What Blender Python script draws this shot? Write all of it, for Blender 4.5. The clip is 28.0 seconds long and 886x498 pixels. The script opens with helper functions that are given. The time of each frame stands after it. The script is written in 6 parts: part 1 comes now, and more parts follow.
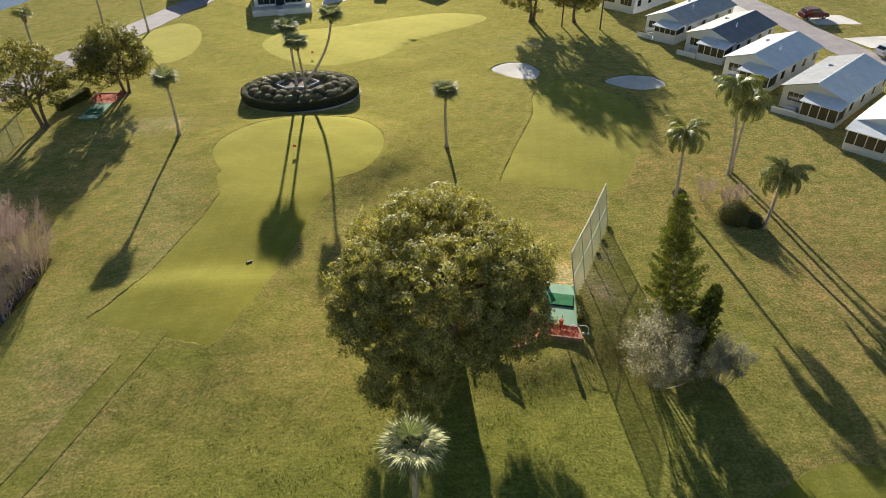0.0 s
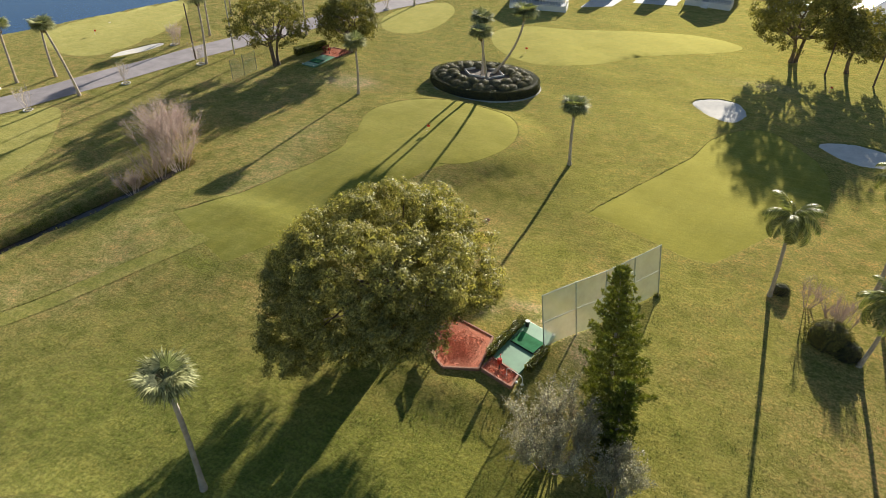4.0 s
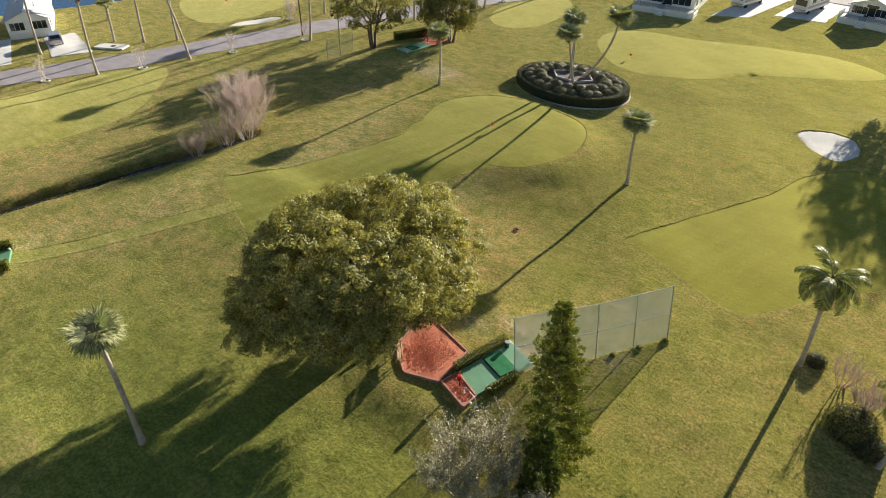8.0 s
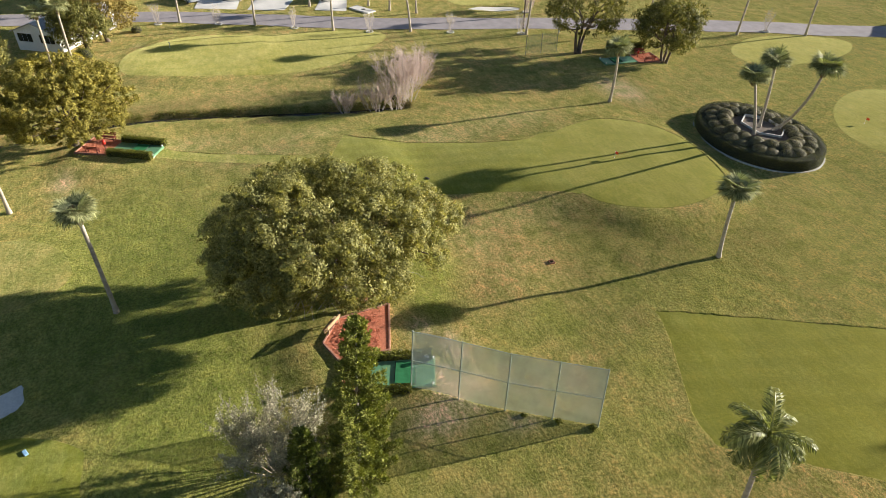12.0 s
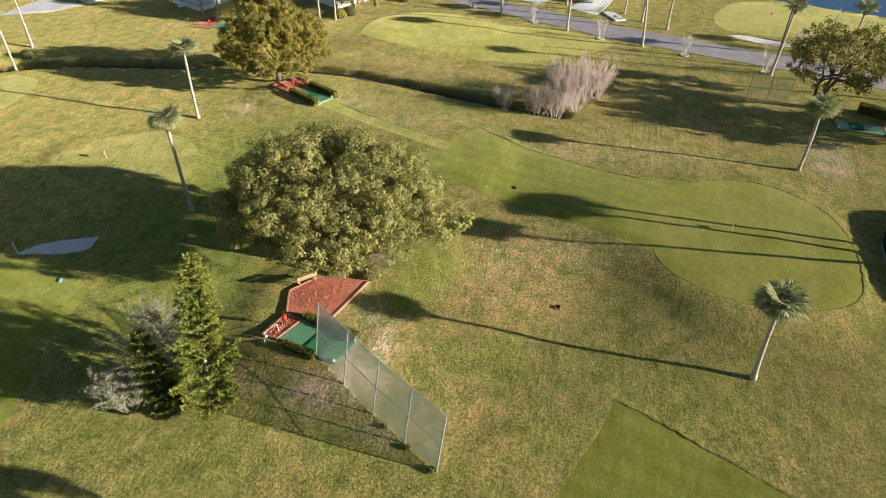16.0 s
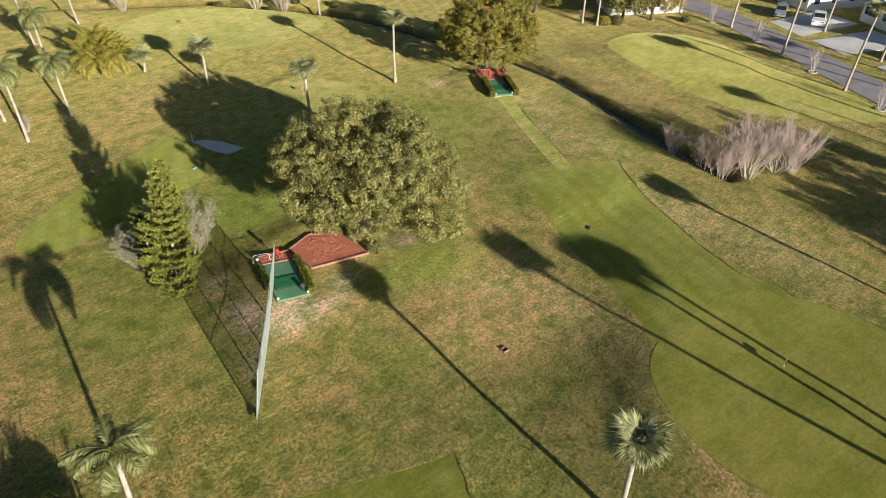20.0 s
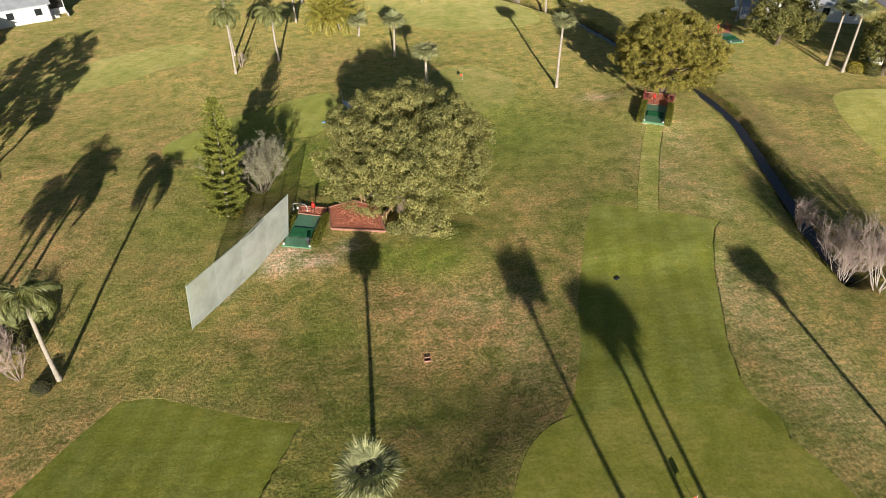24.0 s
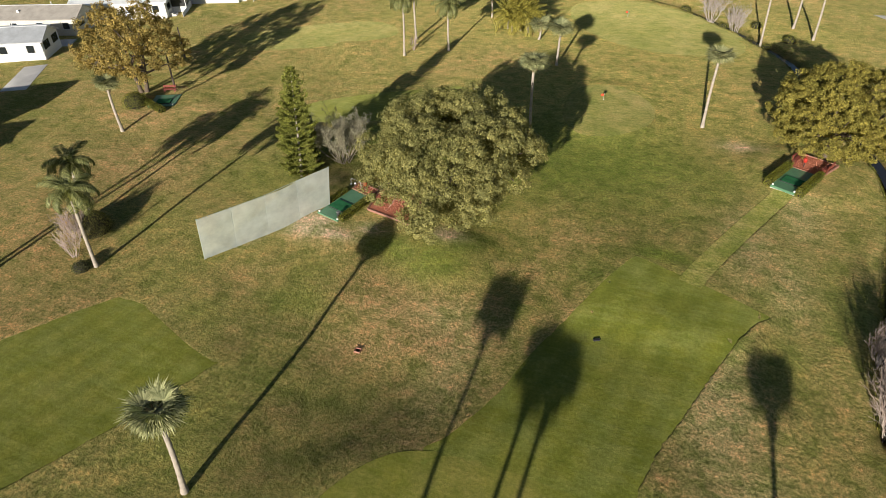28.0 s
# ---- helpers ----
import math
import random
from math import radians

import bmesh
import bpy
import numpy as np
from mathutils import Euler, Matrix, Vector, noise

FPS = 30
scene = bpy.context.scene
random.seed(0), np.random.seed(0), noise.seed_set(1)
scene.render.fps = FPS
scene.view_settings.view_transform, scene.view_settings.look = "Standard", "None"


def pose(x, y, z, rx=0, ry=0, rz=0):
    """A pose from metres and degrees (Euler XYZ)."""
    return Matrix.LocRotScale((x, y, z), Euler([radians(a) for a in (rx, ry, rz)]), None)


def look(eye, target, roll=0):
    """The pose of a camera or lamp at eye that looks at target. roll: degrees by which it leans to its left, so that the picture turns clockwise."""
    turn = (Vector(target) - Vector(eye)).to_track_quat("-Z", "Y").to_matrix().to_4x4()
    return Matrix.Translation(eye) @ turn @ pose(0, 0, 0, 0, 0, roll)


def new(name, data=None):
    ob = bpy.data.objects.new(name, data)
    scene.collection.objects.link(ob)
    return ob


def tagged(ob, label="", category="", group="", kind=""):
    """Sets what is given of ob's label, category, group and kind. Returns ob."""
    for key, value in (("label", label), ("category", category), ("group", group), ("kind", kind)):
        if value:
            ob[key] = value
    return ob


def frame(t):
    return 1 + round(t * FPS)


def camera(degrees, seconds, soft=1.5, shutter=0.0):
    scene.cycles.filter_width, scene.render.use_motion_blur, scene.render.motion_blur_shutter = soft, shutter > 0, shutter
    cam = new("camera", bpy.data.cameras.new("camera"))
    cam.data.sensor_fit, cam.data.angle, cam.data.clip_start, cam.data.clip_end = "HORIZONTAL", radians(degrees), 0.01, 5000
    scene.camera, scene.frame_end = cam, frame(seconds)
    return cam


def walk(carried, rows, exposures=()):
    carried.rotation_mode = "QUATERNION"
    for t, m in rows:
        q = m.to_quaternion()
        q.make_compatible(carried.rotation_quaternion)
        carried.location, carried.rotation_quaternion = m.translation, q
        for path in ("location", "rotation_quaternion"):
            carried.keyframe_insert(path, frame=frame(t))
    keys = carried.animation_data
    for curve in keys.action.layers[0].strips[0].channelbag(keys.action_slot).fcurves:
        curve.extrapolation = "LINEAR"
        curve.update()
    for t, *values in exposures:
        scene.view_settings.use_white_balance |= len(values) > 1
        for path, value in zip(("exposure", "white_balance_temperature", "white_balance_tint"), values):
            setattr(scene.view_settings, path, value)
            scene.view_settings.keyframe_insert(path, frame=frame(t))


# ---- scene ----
cam = camera(69.0, 28.0, soft=0.8)
PATH = [
    (0.0, 2.39, 0.98, 34.04, 54.63, 0.47, -7.32),
    (0.5, 5.63, 0.67, 33.88, 54.73, 0.47, -3.10),
    (1.0, 9.10, 0.62, 33.80, 54.80, 0.39, 1.48),
    (1.5, 12.80, 0.87, 33.69, 54.93, 0.35, 6.35),
    (2.0, 16.44, 1.47, 33.67, 54.94, 0.25, 11.25),
    (2.5, 19.61, 2.22, 33.60, 54.97, 0.17, 15.64),
    (3.0, 22.16, 3.13, 33.57, 54.97, 0.08, 19.36),
    (3.5, 24.09, 4.11, 33.57, 54.97, -0.01, 22.44),
    (5.5, 28.52, 7.57, 33.53, 54.49, -0.48, 30.53),
    (6.0, 29.26, 8.26, 33.51, 54.39, -0.55, 32.01),
    (6.5, 29.98, 9.01, 33.50, 54.29, -0.59, 33.47),
    (7.0, 30.96, 9.89, 33.50, 54.22, -0.57, 35.21),
    (7.5, 32.19, 10.98, 33.56, 54.12, -0.51, 37.32),
    (8.0, 33.59, 12.27, 33.55, 54.04, -0.51, 39.84),
    (8.5, 35.12, 13.85, 33.55, 53.96, -0.54, 42.79),
    (9.0, 36.88, 15.75, 33.58, 53.88, -0.51, 46.21),
    (9.5, 38.70, 17.95, 33.65, 53.78, -0.53, 50.03),
    (10.0, 40.54, 20.44, 33.65, 53.71, -0.52, 54.16),
    (10.5, 42.26, 23.13, 33.69, 53.64, -0.60, 58.53),
    (11.0, 43.87, 25.96, 33.73, 53.61, -0.61, 62.96),
    (11.5, 45.17, 28.90, 33.76, 53.58, -0.60, 67.34),
    (12.0, 46.18, 31.84, 33.80, 53.51, -0.59, 71.58),
    (12.5, 47.00, 34.78, 33.77, 53.50, -0.55, 75.75),
    (14.5, 47.89, 46.76, 33.75, 53.26, -0.44, 92.22),
    (15.0, 47.59, 49.86, 33.79, 53.22, -0.40, 96.42),
    (15.5, 47.05, 53.00, 33.82, 53.18, -0.37, 100.72),
    (16.0, 46.28, 56.18, 33.89, 53.13, -0.30, 105.11),
    (16.5, 45.28, 59.32, 33.95, 53.08, -0.26, 109.57),
    (17.0, 44.00, 62.49, 34.02, 53.05, -0.16, 114.10),
    (17.5, 42.46, 65.61, 34.01, 53.07, -0.07, 118.72),
    (18.0, 40.65, 68.63, 34.05, 53.06, -0.02, 123.42),
    (18.5, 38.61, 71.56, 34.08, 53.09, 0.06, 128.13),
    (19.0, 36.35, 74.21, 34.10, 53.10, 0.11, 132.77),
    (19.5, 33.91, 76.64, 34.16, 53.08, 0.15, 137.33),
    (20.0, 31.36, 78.82, 34.13, 53.10, 0.15, 141.81),
    (20.5, 28.73, 80.73, 34.08, 53.14, 0.18, 146.12),
    (21.0, 26.08, 82.38, 34.06, 53.13, 0.17, 150.30),
    (21.5, 23.37, 83.74, 33.95, 53.15, 0.22, 154.30),
    (23.5, 12.31, 87.07, 33.30, 53.49, 0.78, 169.15),
    (24.0, 9.58, 87.48, 33.42, 53.45, 0.88, 172.72),
    (24.5, 6.93, 87.73, 33.45, 53.49, 0.91, 176.23),
    (25.0, 4.36, 87.77, 33.50, 53.52, 0.89, 179.68),
    (25.5, 1.80, 87.60, 33.49, 53.58, 0.86, 183.12),
    (26.0, -0.75, 87.24, 33.43, 53.65, 0.83, 186.59),
    (26.5, -3.32, 86.75, 33.35, 53.75, 0.81, 190.05),
    (27.0, -5.88, 86.12, 33.33, 53.80, 0.84, 193.48),
    (27.5, -8.41, 85.37, 33.29, 53.86, 0.90, 196.89),
    (28.0, -10.84, 84.43, 33.17, 53.92, 0.93, 200.18),
]
walk(cam, [(t, pose(x, y, z, rx, ry, rz)) for t, x, y, z, rx, ry, rz in PATH], [(0.0, 1.48, 6000, 10), (8.0, 1.56, 6000, 10), (12.0, 1.5, 5950, 10), (15.0, 1.36, 5900, 10), (19.0, 1.0, 5900, 10), (21.0, 0.8, 5900, 10), (24.0, 0.68, 5950, 11), (28.0, 0.56, 5950, 11)])

# ---- world, sun, exposure ----
world = bpy.data.worlds.new("sky")
scene.world = world
world.use_nodes = True
wt = world.node_tree
sky = wt.nodes.new("ShaderNodeTexSky")
sky.sky_type, sky.sun_disc = "NISHITA", False
sky.sun_elevation, sky.sun_rotation = radians(14.4), 0.0
sky.air_density, sky.dust_density = 1.0, 0.6
wt.links.new(sky.outputs[0], wt.nodes["Background"].inputs[0])
wt.nodes["Background"].inputs[1].default_value = 0.036
sun_data = bpy.data.lights.new("sun", "SUN")
sun_data.energy, sun_data.angle, sun_data.color = 4.7, radians(0.6), (1.0, 0.885, 0.7)
sun_lamp = new("sun", sun_data)
SUN = Vector((0.0, math.cos(radians(14.4)), math.sin(radians(14.4))))
sun_lamp.matrix_world = look(SUN * 300, (0, 0, 0))


# ---- materials ----
def shader(name):
    m = bpy.data.materials.new(name)
    m.use_nodes = True
    t = m.node_tree
    return m, t, t.nodes["Principled BSDF"]


def link(t, a, b):
    t.links.new(a, b)


def coords(t, world_space):
    if world_space:
        return t.nodes.new("ShaderNodeNewGeometry").outputs["Position"]
    return t.nodes.new("ShaderNodeTexCoord").outputs["Object"]


def noise_at(t, co, scale, detail=4.0, rough=0.6):
    n = t.nodes.new("ShaderNodeTexNoise")
    n.inputs["Scale"].default_value = scale
    n.inputs["Detail"].default_value = detail
    n.inputs["Roughness"].default_value = rough
    link(t, co, n.inputs["Vector"])
    return n.outputs["Fac"]


def ramp(t, fac, stops):
    r = t.nodes.new("ShaderNodeValToRGB")
    els = r.color_ramp.elements
    while len(els) < len(stops):
        els.new(0.5)
    for e, (p, c) in zip(els, stops):
        e.position, e.color = p, (*c, 1)
    link(t, fac, r.inputs[0])
    return r.outputs[0]


def mix(t, fac, a, b, kind="MIX"):
    n = t.nodes.new("ShaderNodeMix")
    n.data_type, n.blend_type = "RGBA", kind
    for s, v in ((n.inputs[0], fac), (n.inputs[6], a), (n.inputs[7], b)):
        if isinstance(v, (int, float)):
            s.default_value = v
        elif isinstance(v, tuple):
            s.default_value = (*v, 1)
        else:
            link(t, v, s)
    return n.outputs[2]


def math_node(t, op, a, b=0.0):
    n = t.nodes.new("ShaderNodeMath")
    n.operation, n.use_clamp = op, False
    for s, v in zip(n.inputs, (a, b)):
        if isinstance(v, (int, float)):
            s.default_value = v
        else:
            link(t, v, s)
    return n.outputs[0]


def bump(t, bsdf, height, strength, dist):
    b = t.nodes.new("ShaderNodeBump")
    b.inputs["Strength"].default_value = strength
    b.inputs["Distance"].default_value = dist
    link(t, height, b.inputs["Height"])
    link(t, b.outputs[0], bsdf.inputs["Normal"])


def plain(name, colour, rough=0.6, metal=0.0, vary=0.25, scale=3.0, relief=0.0, world_space=False, fine=40.0, spec=0.5):
    """A surface with stains at one scale and grain at another."""
    m, t, b = shader(name)
    co = coords(t, world_space)
    dark = tuple(c * (1 - vary) for c in colour)
    light = tuple(min(1, c * (1 + vary * 0.6)) for c in colour)
    big = ramp(t, noise_at(t, co, scale, 5), [(0.3, dark), (0.7, light)])
    small = ramp(t, noise_at(t, co, fine, 3), [(0.3, (0.8, 0.8, 0.8)), (0.7, (1, 1, 1))])
    link(t, mix(t, 0.8, big, small, "MULTIPLY"), b.inputs["Base Color"])
    b.inputs["Roughness"].default_value = rough
    b.inputs["Metallic"].default_value = metal
    b.inputs["Specular IOR Level"].default_value = spec
    if relief:
        bump(t, b, noise_at(t, co, fine, 4), 0.6, relief)
    return m


def turf(name, low, mid, high, dry, blade=12.0, relief=0.05, stripes=0.0, angle=0.0, spots=False, dryness=0.5, grain=1.0, gloss=0.03, clear=0.0):
    """Grass seen from above: patches, streaks, tufts and blades, with dry stretches."""
    m, t, b = shader(name)
    co = coords(t, True)
    mp = t.nodes.new("ShaderNodeMapping")
    mp.inputs["Rotation"].default_value = (0, 0, radians(angle))
    mp.inputs["Scale"].default_value = (0.55, 2.6, 1.0)
    link(t, co, mp.inputs["Vector"])
    patch = noise_at(t, co, 0.11, 7, 0.62)
    area = noise_at(t, co, 0.33, 6, 0.66)
    streak = noise_at(t, mp.outputs[0], 0.8, 5, 0.68)
    tuft = noise_at(t, co, 4.6, 5, 0.7)
    fine = noise_at(t, co, blade, 4, 0.75)
    col = ramp(t, patch, [(0.36, low), (0.5, mid), (0.62, high)])
    worn = math_node(t, "ADD", math_node(t, "MULTIPLY", area, 0.62), math_node(t, "MULTIPLY", streak, 0.38))
    worn = ramp(t, worn, [(0.45, (0, 0, 0)), (0.6, (1, 1, 1))])
    col = mix(t, math_node(t, "MULTIPLY", worn, dryness), col, dry)
    if spots:
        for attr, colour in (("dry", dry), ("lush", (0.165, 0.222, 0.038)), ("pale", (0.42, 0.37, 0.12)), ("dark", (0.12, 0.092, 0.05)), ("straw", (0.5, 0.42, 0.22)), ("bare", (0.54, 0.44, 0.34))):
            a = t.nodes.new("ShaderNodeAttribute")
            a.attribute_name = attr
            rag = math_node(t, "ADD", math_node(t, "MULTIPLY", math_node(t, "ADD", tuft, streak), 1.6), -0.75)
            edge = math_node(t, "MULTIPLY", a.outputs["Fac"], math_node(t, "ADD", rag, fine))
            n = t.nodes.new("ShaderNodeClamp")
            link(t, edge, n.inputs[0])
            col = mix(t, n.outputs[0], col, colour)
    hump = noise_at(t, co, 0.62, 6, 0.7)
    clover = ramp(t, hump, [(0.39, (0.48, 0.64, 0.42)), (0.5, (1, 1, 1)), (0.61, (1.36, 1.16, 1.22))])
    col = mix(t, 0.9 * grain, col, clover, "MULTIPLY")
    col = mix(t, 0.6 * grain, col, ramp(t, streak, [(0.36, (0.7, 0.78, 0.66)), (0.64, (1.3, 1.22, 1.24))]), "MULTIPLY")
    col = mix(t, 0.95 * grain, col, ramp(t, tuft, [(0.4, (0.45, 0.53, 0.42)), (0.6, (1.55, 1.45, 1.46))]), "MULTIPLY")
    col = mix(t, 0.8 * grain, col, ramp(t, fine, [(0.36, (0.48, 0.54, 0.46)), (0.64, (1.48, 1.4, 1.45))]), "MULTIPLY")
    if spots:
        mm = t.nodes.new("ShaderNodeMapping")
        mm.inputs["Rotation"].default_value = (0, 0, radians(66))
        link(t, co, mm.inputs["Vector"])
        wv = t.nodes.new("ShaderNodeTexWave")
        wv.inputs["Scale"].default_value, wv.inputs["Distortion"].default_value = 0.33, 6.0
        wv.inputs["Detail"].default_value, wv.inputs["Detail Scale"].default_value = 4.0, 0.7
        link(t, mm.outputs[0], wv.inputs["Vector"])
        col = mix(t, math_node(t, "MULTIPLY", area, 0.34), col, ramp(t, wv.outputs["Fac"], [(0.25, (0.72, 0.78, 0.7)), (0.8, (1.2, 1.15, 1.15))]), "MULTIPLY")
    if stripes:
        mw = t.nodes.new("ShaderNodeMapping")
        mw.inputs["Rotation"].default_value = (0, 0, radians(angle))
        link(t, co, mw.inputs["Vector"])
        w = t.nodes.new("ShaderNodeTexWave")
        w.inputs["Scale"].default_value, w.inputs["Distortion"].default_value = 0.17, 1.0
        w.inputs["Detail"].default_value = 3.0
        link(t, mw.outputs[0], w.inputs["Vector"])
        col = mix(t, stripes, col, ramp(t, w.outputs["Fac"], [(0.2, (0.74, 0.78, 0.7)), (0.8, (1.2, 1.16, 1.1))]), "MULTIPLY")
    link(t, col, b.inputs["Base Color"])
    b.inputs["Roughness"].default_value = 0.62
    b.inputs["Diffuse Roughness"].default_value = 1.0
    b.inputs["Specular IOR Level"].default_value = 0.0
    b.inputs["Sheen Weight"].default_value = 0.36
    b.inputs["Sheen Roughness"].default_value = 0.36
    b.inputs["Sheen Tint"].default_value = (1.0, 0.92, 0.4, 1)
    height = math_node(t, "ADD", math_node(t, "ADD", math_node(t, "MULTIPLY", tuft, 1.3), math_node(t, "MULTIPLY", fine, 0.7)), math_node(t, "MULTIPLY", streak, 0.9))
    height = math_node(t, "ADD", height, math_node(t, "MULTIPLY", hump, 1.6))
    bump(t, b, height, 0.9, relief)
    # light glancing along the blades
    gl = t.nodes.new("ShaderNodeBsdfGlossy")
    gl.inputs["Color"].default_value = (0.85, 0.79, 0.2, 1)
    gl.inputs["Roughness"].default_value = 0.8
    mx = t.nodes.new("ShaderNodeMixShader")
    mx.inputs[0].default_value = gloss
    link(t, b.outputs[0], mx.inputs[1])
    link(t, gl.outputs[0], mx.inputs[2])
    if clear:
        tl = t.nodes.new("ShaderNodeBsdfTranslucent")
        link(t, col, tl.inputs["Color"])
        link(t, tl.outputs[0], mx.inputs[2])
        mx.inputs[0].default_value = clear
    link(t, mx.outputs[0], t.nodes["Material Output"].inputs[0])
    return m


def foliage(name, dark, light, through_colour, rough=0.5, shine=0.35, clear=0.3):
    """Leaves: each island its own shade, some light passing through."""
    m, t, b = shader(name)
    rnd = t.nodes.new("ShaderNodeNewGeometry").outputs["Random Per Island"]
    obj = t.nodes.new("ShaderNodeObjectInfo").outputs["Random"]
    col = ramp(t, rnd, [(0.0, dark), (0.75, light), (1.0, tuple(min(1, c * 1.35) for c in light))])
    big = ramp(t, noise_at(t, coords(t, False), 0.5, 4), [(0.3, (0.72, 0.75, 0.72)), (0.7, (1.18, 1.14, 1.05))])
    col = mix(t, 1.0, col, big, "MULTIPLY")
    col = mix(t, 0.5, col, ramp(t, obj, [(0, (0.82, 0.85, 0.8)), (1, (1.12, 1.08, 1.0))]), "MULTIPLY")
    link(t, col, b.inputs["Base Color"])
    b.inputs["Roughness"].default_value = rough
    b.inputs["Specular IOR Level"].default_value = shine
    tr = t.nodes.new("ShaderNodeBsdfTranslucent")
    link(t, mix(t, 1.0, col, through_colour, "MULTIPLY"), tr.inputs["Color"])
    mx = t.nodes.new("ShaderNodeMixShader")
    mx.inputs[0].default_value = clear
    link(t, b.outputs[0], mx.inputs[1])
    link(t, tr.outputs[0], mx.inputs[2])
    link(t, mx.outputs[0], t.nodes["Material Output"].inputs[0])
    return m


def clear_pane(name, tint, rough):
    m, t, b = shader(name)
    b.inputs["Base Color"].default_value = (*tint, 1)
    b.inputs["Roughness"].default_value = rough
    b.inputs["Specular IOR Level"].default_value = 0.8
    return m


def netting(name, colour, open_share):
    """A fine woven windscreen: part thread, part gap, with creases."""
    m, t, b = shader(name)
    co = coords(t, False)
    link(t, ramp(t, noise_at(t, co, 0.6, 4), [(0.3, tuple(c * 0.8 for c in colour)), (0.7, colour)]), b.inputs["Base Color"])
    b.inputs["Roughness"].default_value = 0.8
    tl = t.nodes.new("ShaderNodeBsdfTranslucent")
    tl.inputs["Color"].default_value = (*colour, 1)
    tp = t.nodes.new("ShaderNodeBsdfTransparent")
    m1 = t.nodes.new("ShaderNodeMixShader")
    m1.inputs[0].default_value = 0.02
    link(t, b.outputs[0], m1.inputs[1])
    link(t, tl.outputs[0], m1.inputs[2])
    m2 = t.nodes.new("ShaderNodeMixShader")
    link(t, ramp(t, noise_at(t, co, 0.9, 5), [(0.3, (open_share - 0.06,) * 3), (0.7, (open_share + 0.06,) * 3)]), m2.inputs[0])
    link(t, m1.outputs[0], m2.inputs[1])
    link(t, tp.outputs[0], m2.inputs[2])
    link(t, m2.outputs[0], t.nodes["Material Output"].inputs[0])
    return m


def water(name, colour, rough, ripple):
    m, t, b = shader(name)
    b.inputs["Base Color"].default_value = (*colour, 1)
    b.inputs["Roughness"].default_value = rough
    b.inputs["IOR"].default_value = 1.33
    bump(t, b, noise_at(t, coords(t, True), 1.5, 4), 0.4, ripple)
    return m


ROUGH = ((0.172, 0.202, 0.05), (0.295, 0.268, 0.088), (0.42, 0.325, 0.145), (0.47, 0.315, 0.165), 17.0)
M_ROUGH = turf("rough_grass", *ROUGH, 0.26, 0.12, 24, spots=True, dryness=0.55, gloss=0.075)
M_BLADE = turf("rough_blades", *ROUGH, 0.1, 0.0, 24, spots=True, dryness=0.55, clear=0.5)
M_GREEN = turf("putting_turf", (0.172, 0.185, 0.034), (0.21, 0.213, 0.043), (0.255, 0.243, 0.064), (0.4, 0.335, 0.135), 14.0, 0.03, 0.1, 30, dryness=0.4, grain=0.5, gloss=0.09)
M_FAIR = turf("fairway_turf", (0.113, 0.138, 0.019), (0.139, 0.163, 0.024), (0.168, 0.182, 0.033), (0.25, 0.285, 0.11), 14.0, 0.03, 0.4, 15, dryness=0.3, grain=0.4, gloss=0.1)
M_TEEGREEN = turf("green_by_island", (0.145, 0.165, 0.025), (0.174, 0.189, 0.031), (0.21, 0.212, 0.044), (0.36, 0.305, 0.12), 14.0, 0.02, 0.12, 30, dryness=0.3, grain=0.36, gloss=0.1)
M_WORN = turf("worn_turf", (0.14, 0.165, 0.036), (0.195, 0.2, 0.055), (0.26, 0.235, 0.084), (0.36, 0.29, 0.13), 13.0, 0.08, 0.08, 30, dryness=0.3, grain=0.7, gloss=0.045)
M_PATH = turf("path_turf", (0.16, 0.19, 0.04), (0.22, 0.235, 0.055), (0.28, 0.265, 0.08), (0.38, 0.31, 0.15), 14.0, 0.06, 0.0, 15, dryness=0.4, grain=0.75, gloss=0.07)
M_SAND = plain("sand", (0.72, 0.68, 0.62), 0.95, vary=0.14, scale=0.6, relief=0.03, world_space=True, fine=6, spec=0.1)
M_ASPHALT = plain("asphalt", (0.35, 0.315, 0.325), 0.9, vary=0.2, scale=0.5, relief=0.01, world_space=True, fine=25, spec=0.2)
M_CONCRETE = plain("concrete", (0.74, 0.71, 0.67), 0.85, vary=0.16, scale=0.4, relief=0.005, world_space=True, fine=18, spec=0.2)
M_CURB = plain("whitewashed_curb", (0.62, 0.6, 0.56), 0.85, vary=0.25, scale=1.5, fine=12)
M_MULCH = plain("red_mulch", (0.6, 0.225, 0.135), 0.9, vary=0.25, scale=5, relief=0.04, world_space=True, fine=14, spec=0.15)
M_CHIP = plain("red_wood_chip", (0.68, 0.27, 0.165), 0.85, vary=0.25, scale=9)
M_DARKMULCH = plain("grey_mulch", (0.16, 0.125, 0.1), 0.95, vary=0.4, scale=3, relief=0.06, world_space=True, fine=10)
M_TIMBER = plain("weathered_red_timber", (0.4, 0.2, 0.14), 0.85, vary=0.35, scale=4, fine=30)
M_CARPET = plain("green_carpet", (0.13, 0.29, 0.16), 0.42, vary=0.18, scale=1.2, relief=0.003, fine=60, spec=0.8)
M_MAT = plain("dark_green_mat", (0.04, 0.18, 0.075), 0.9, vary=0.3, scale=1.5, relief=0.01, fine=70, spec=0.1)
M_BARK = plain("bark", (0.16, 0.12, 0.085), 0.9, vary=0.5, scale=3, relief=0.03, fine=14)
M_PALE = plain("pale_bare_wood", (0.55, 0.48, 0.42), 0.85, vary=0.25, scale=4, fine=20)
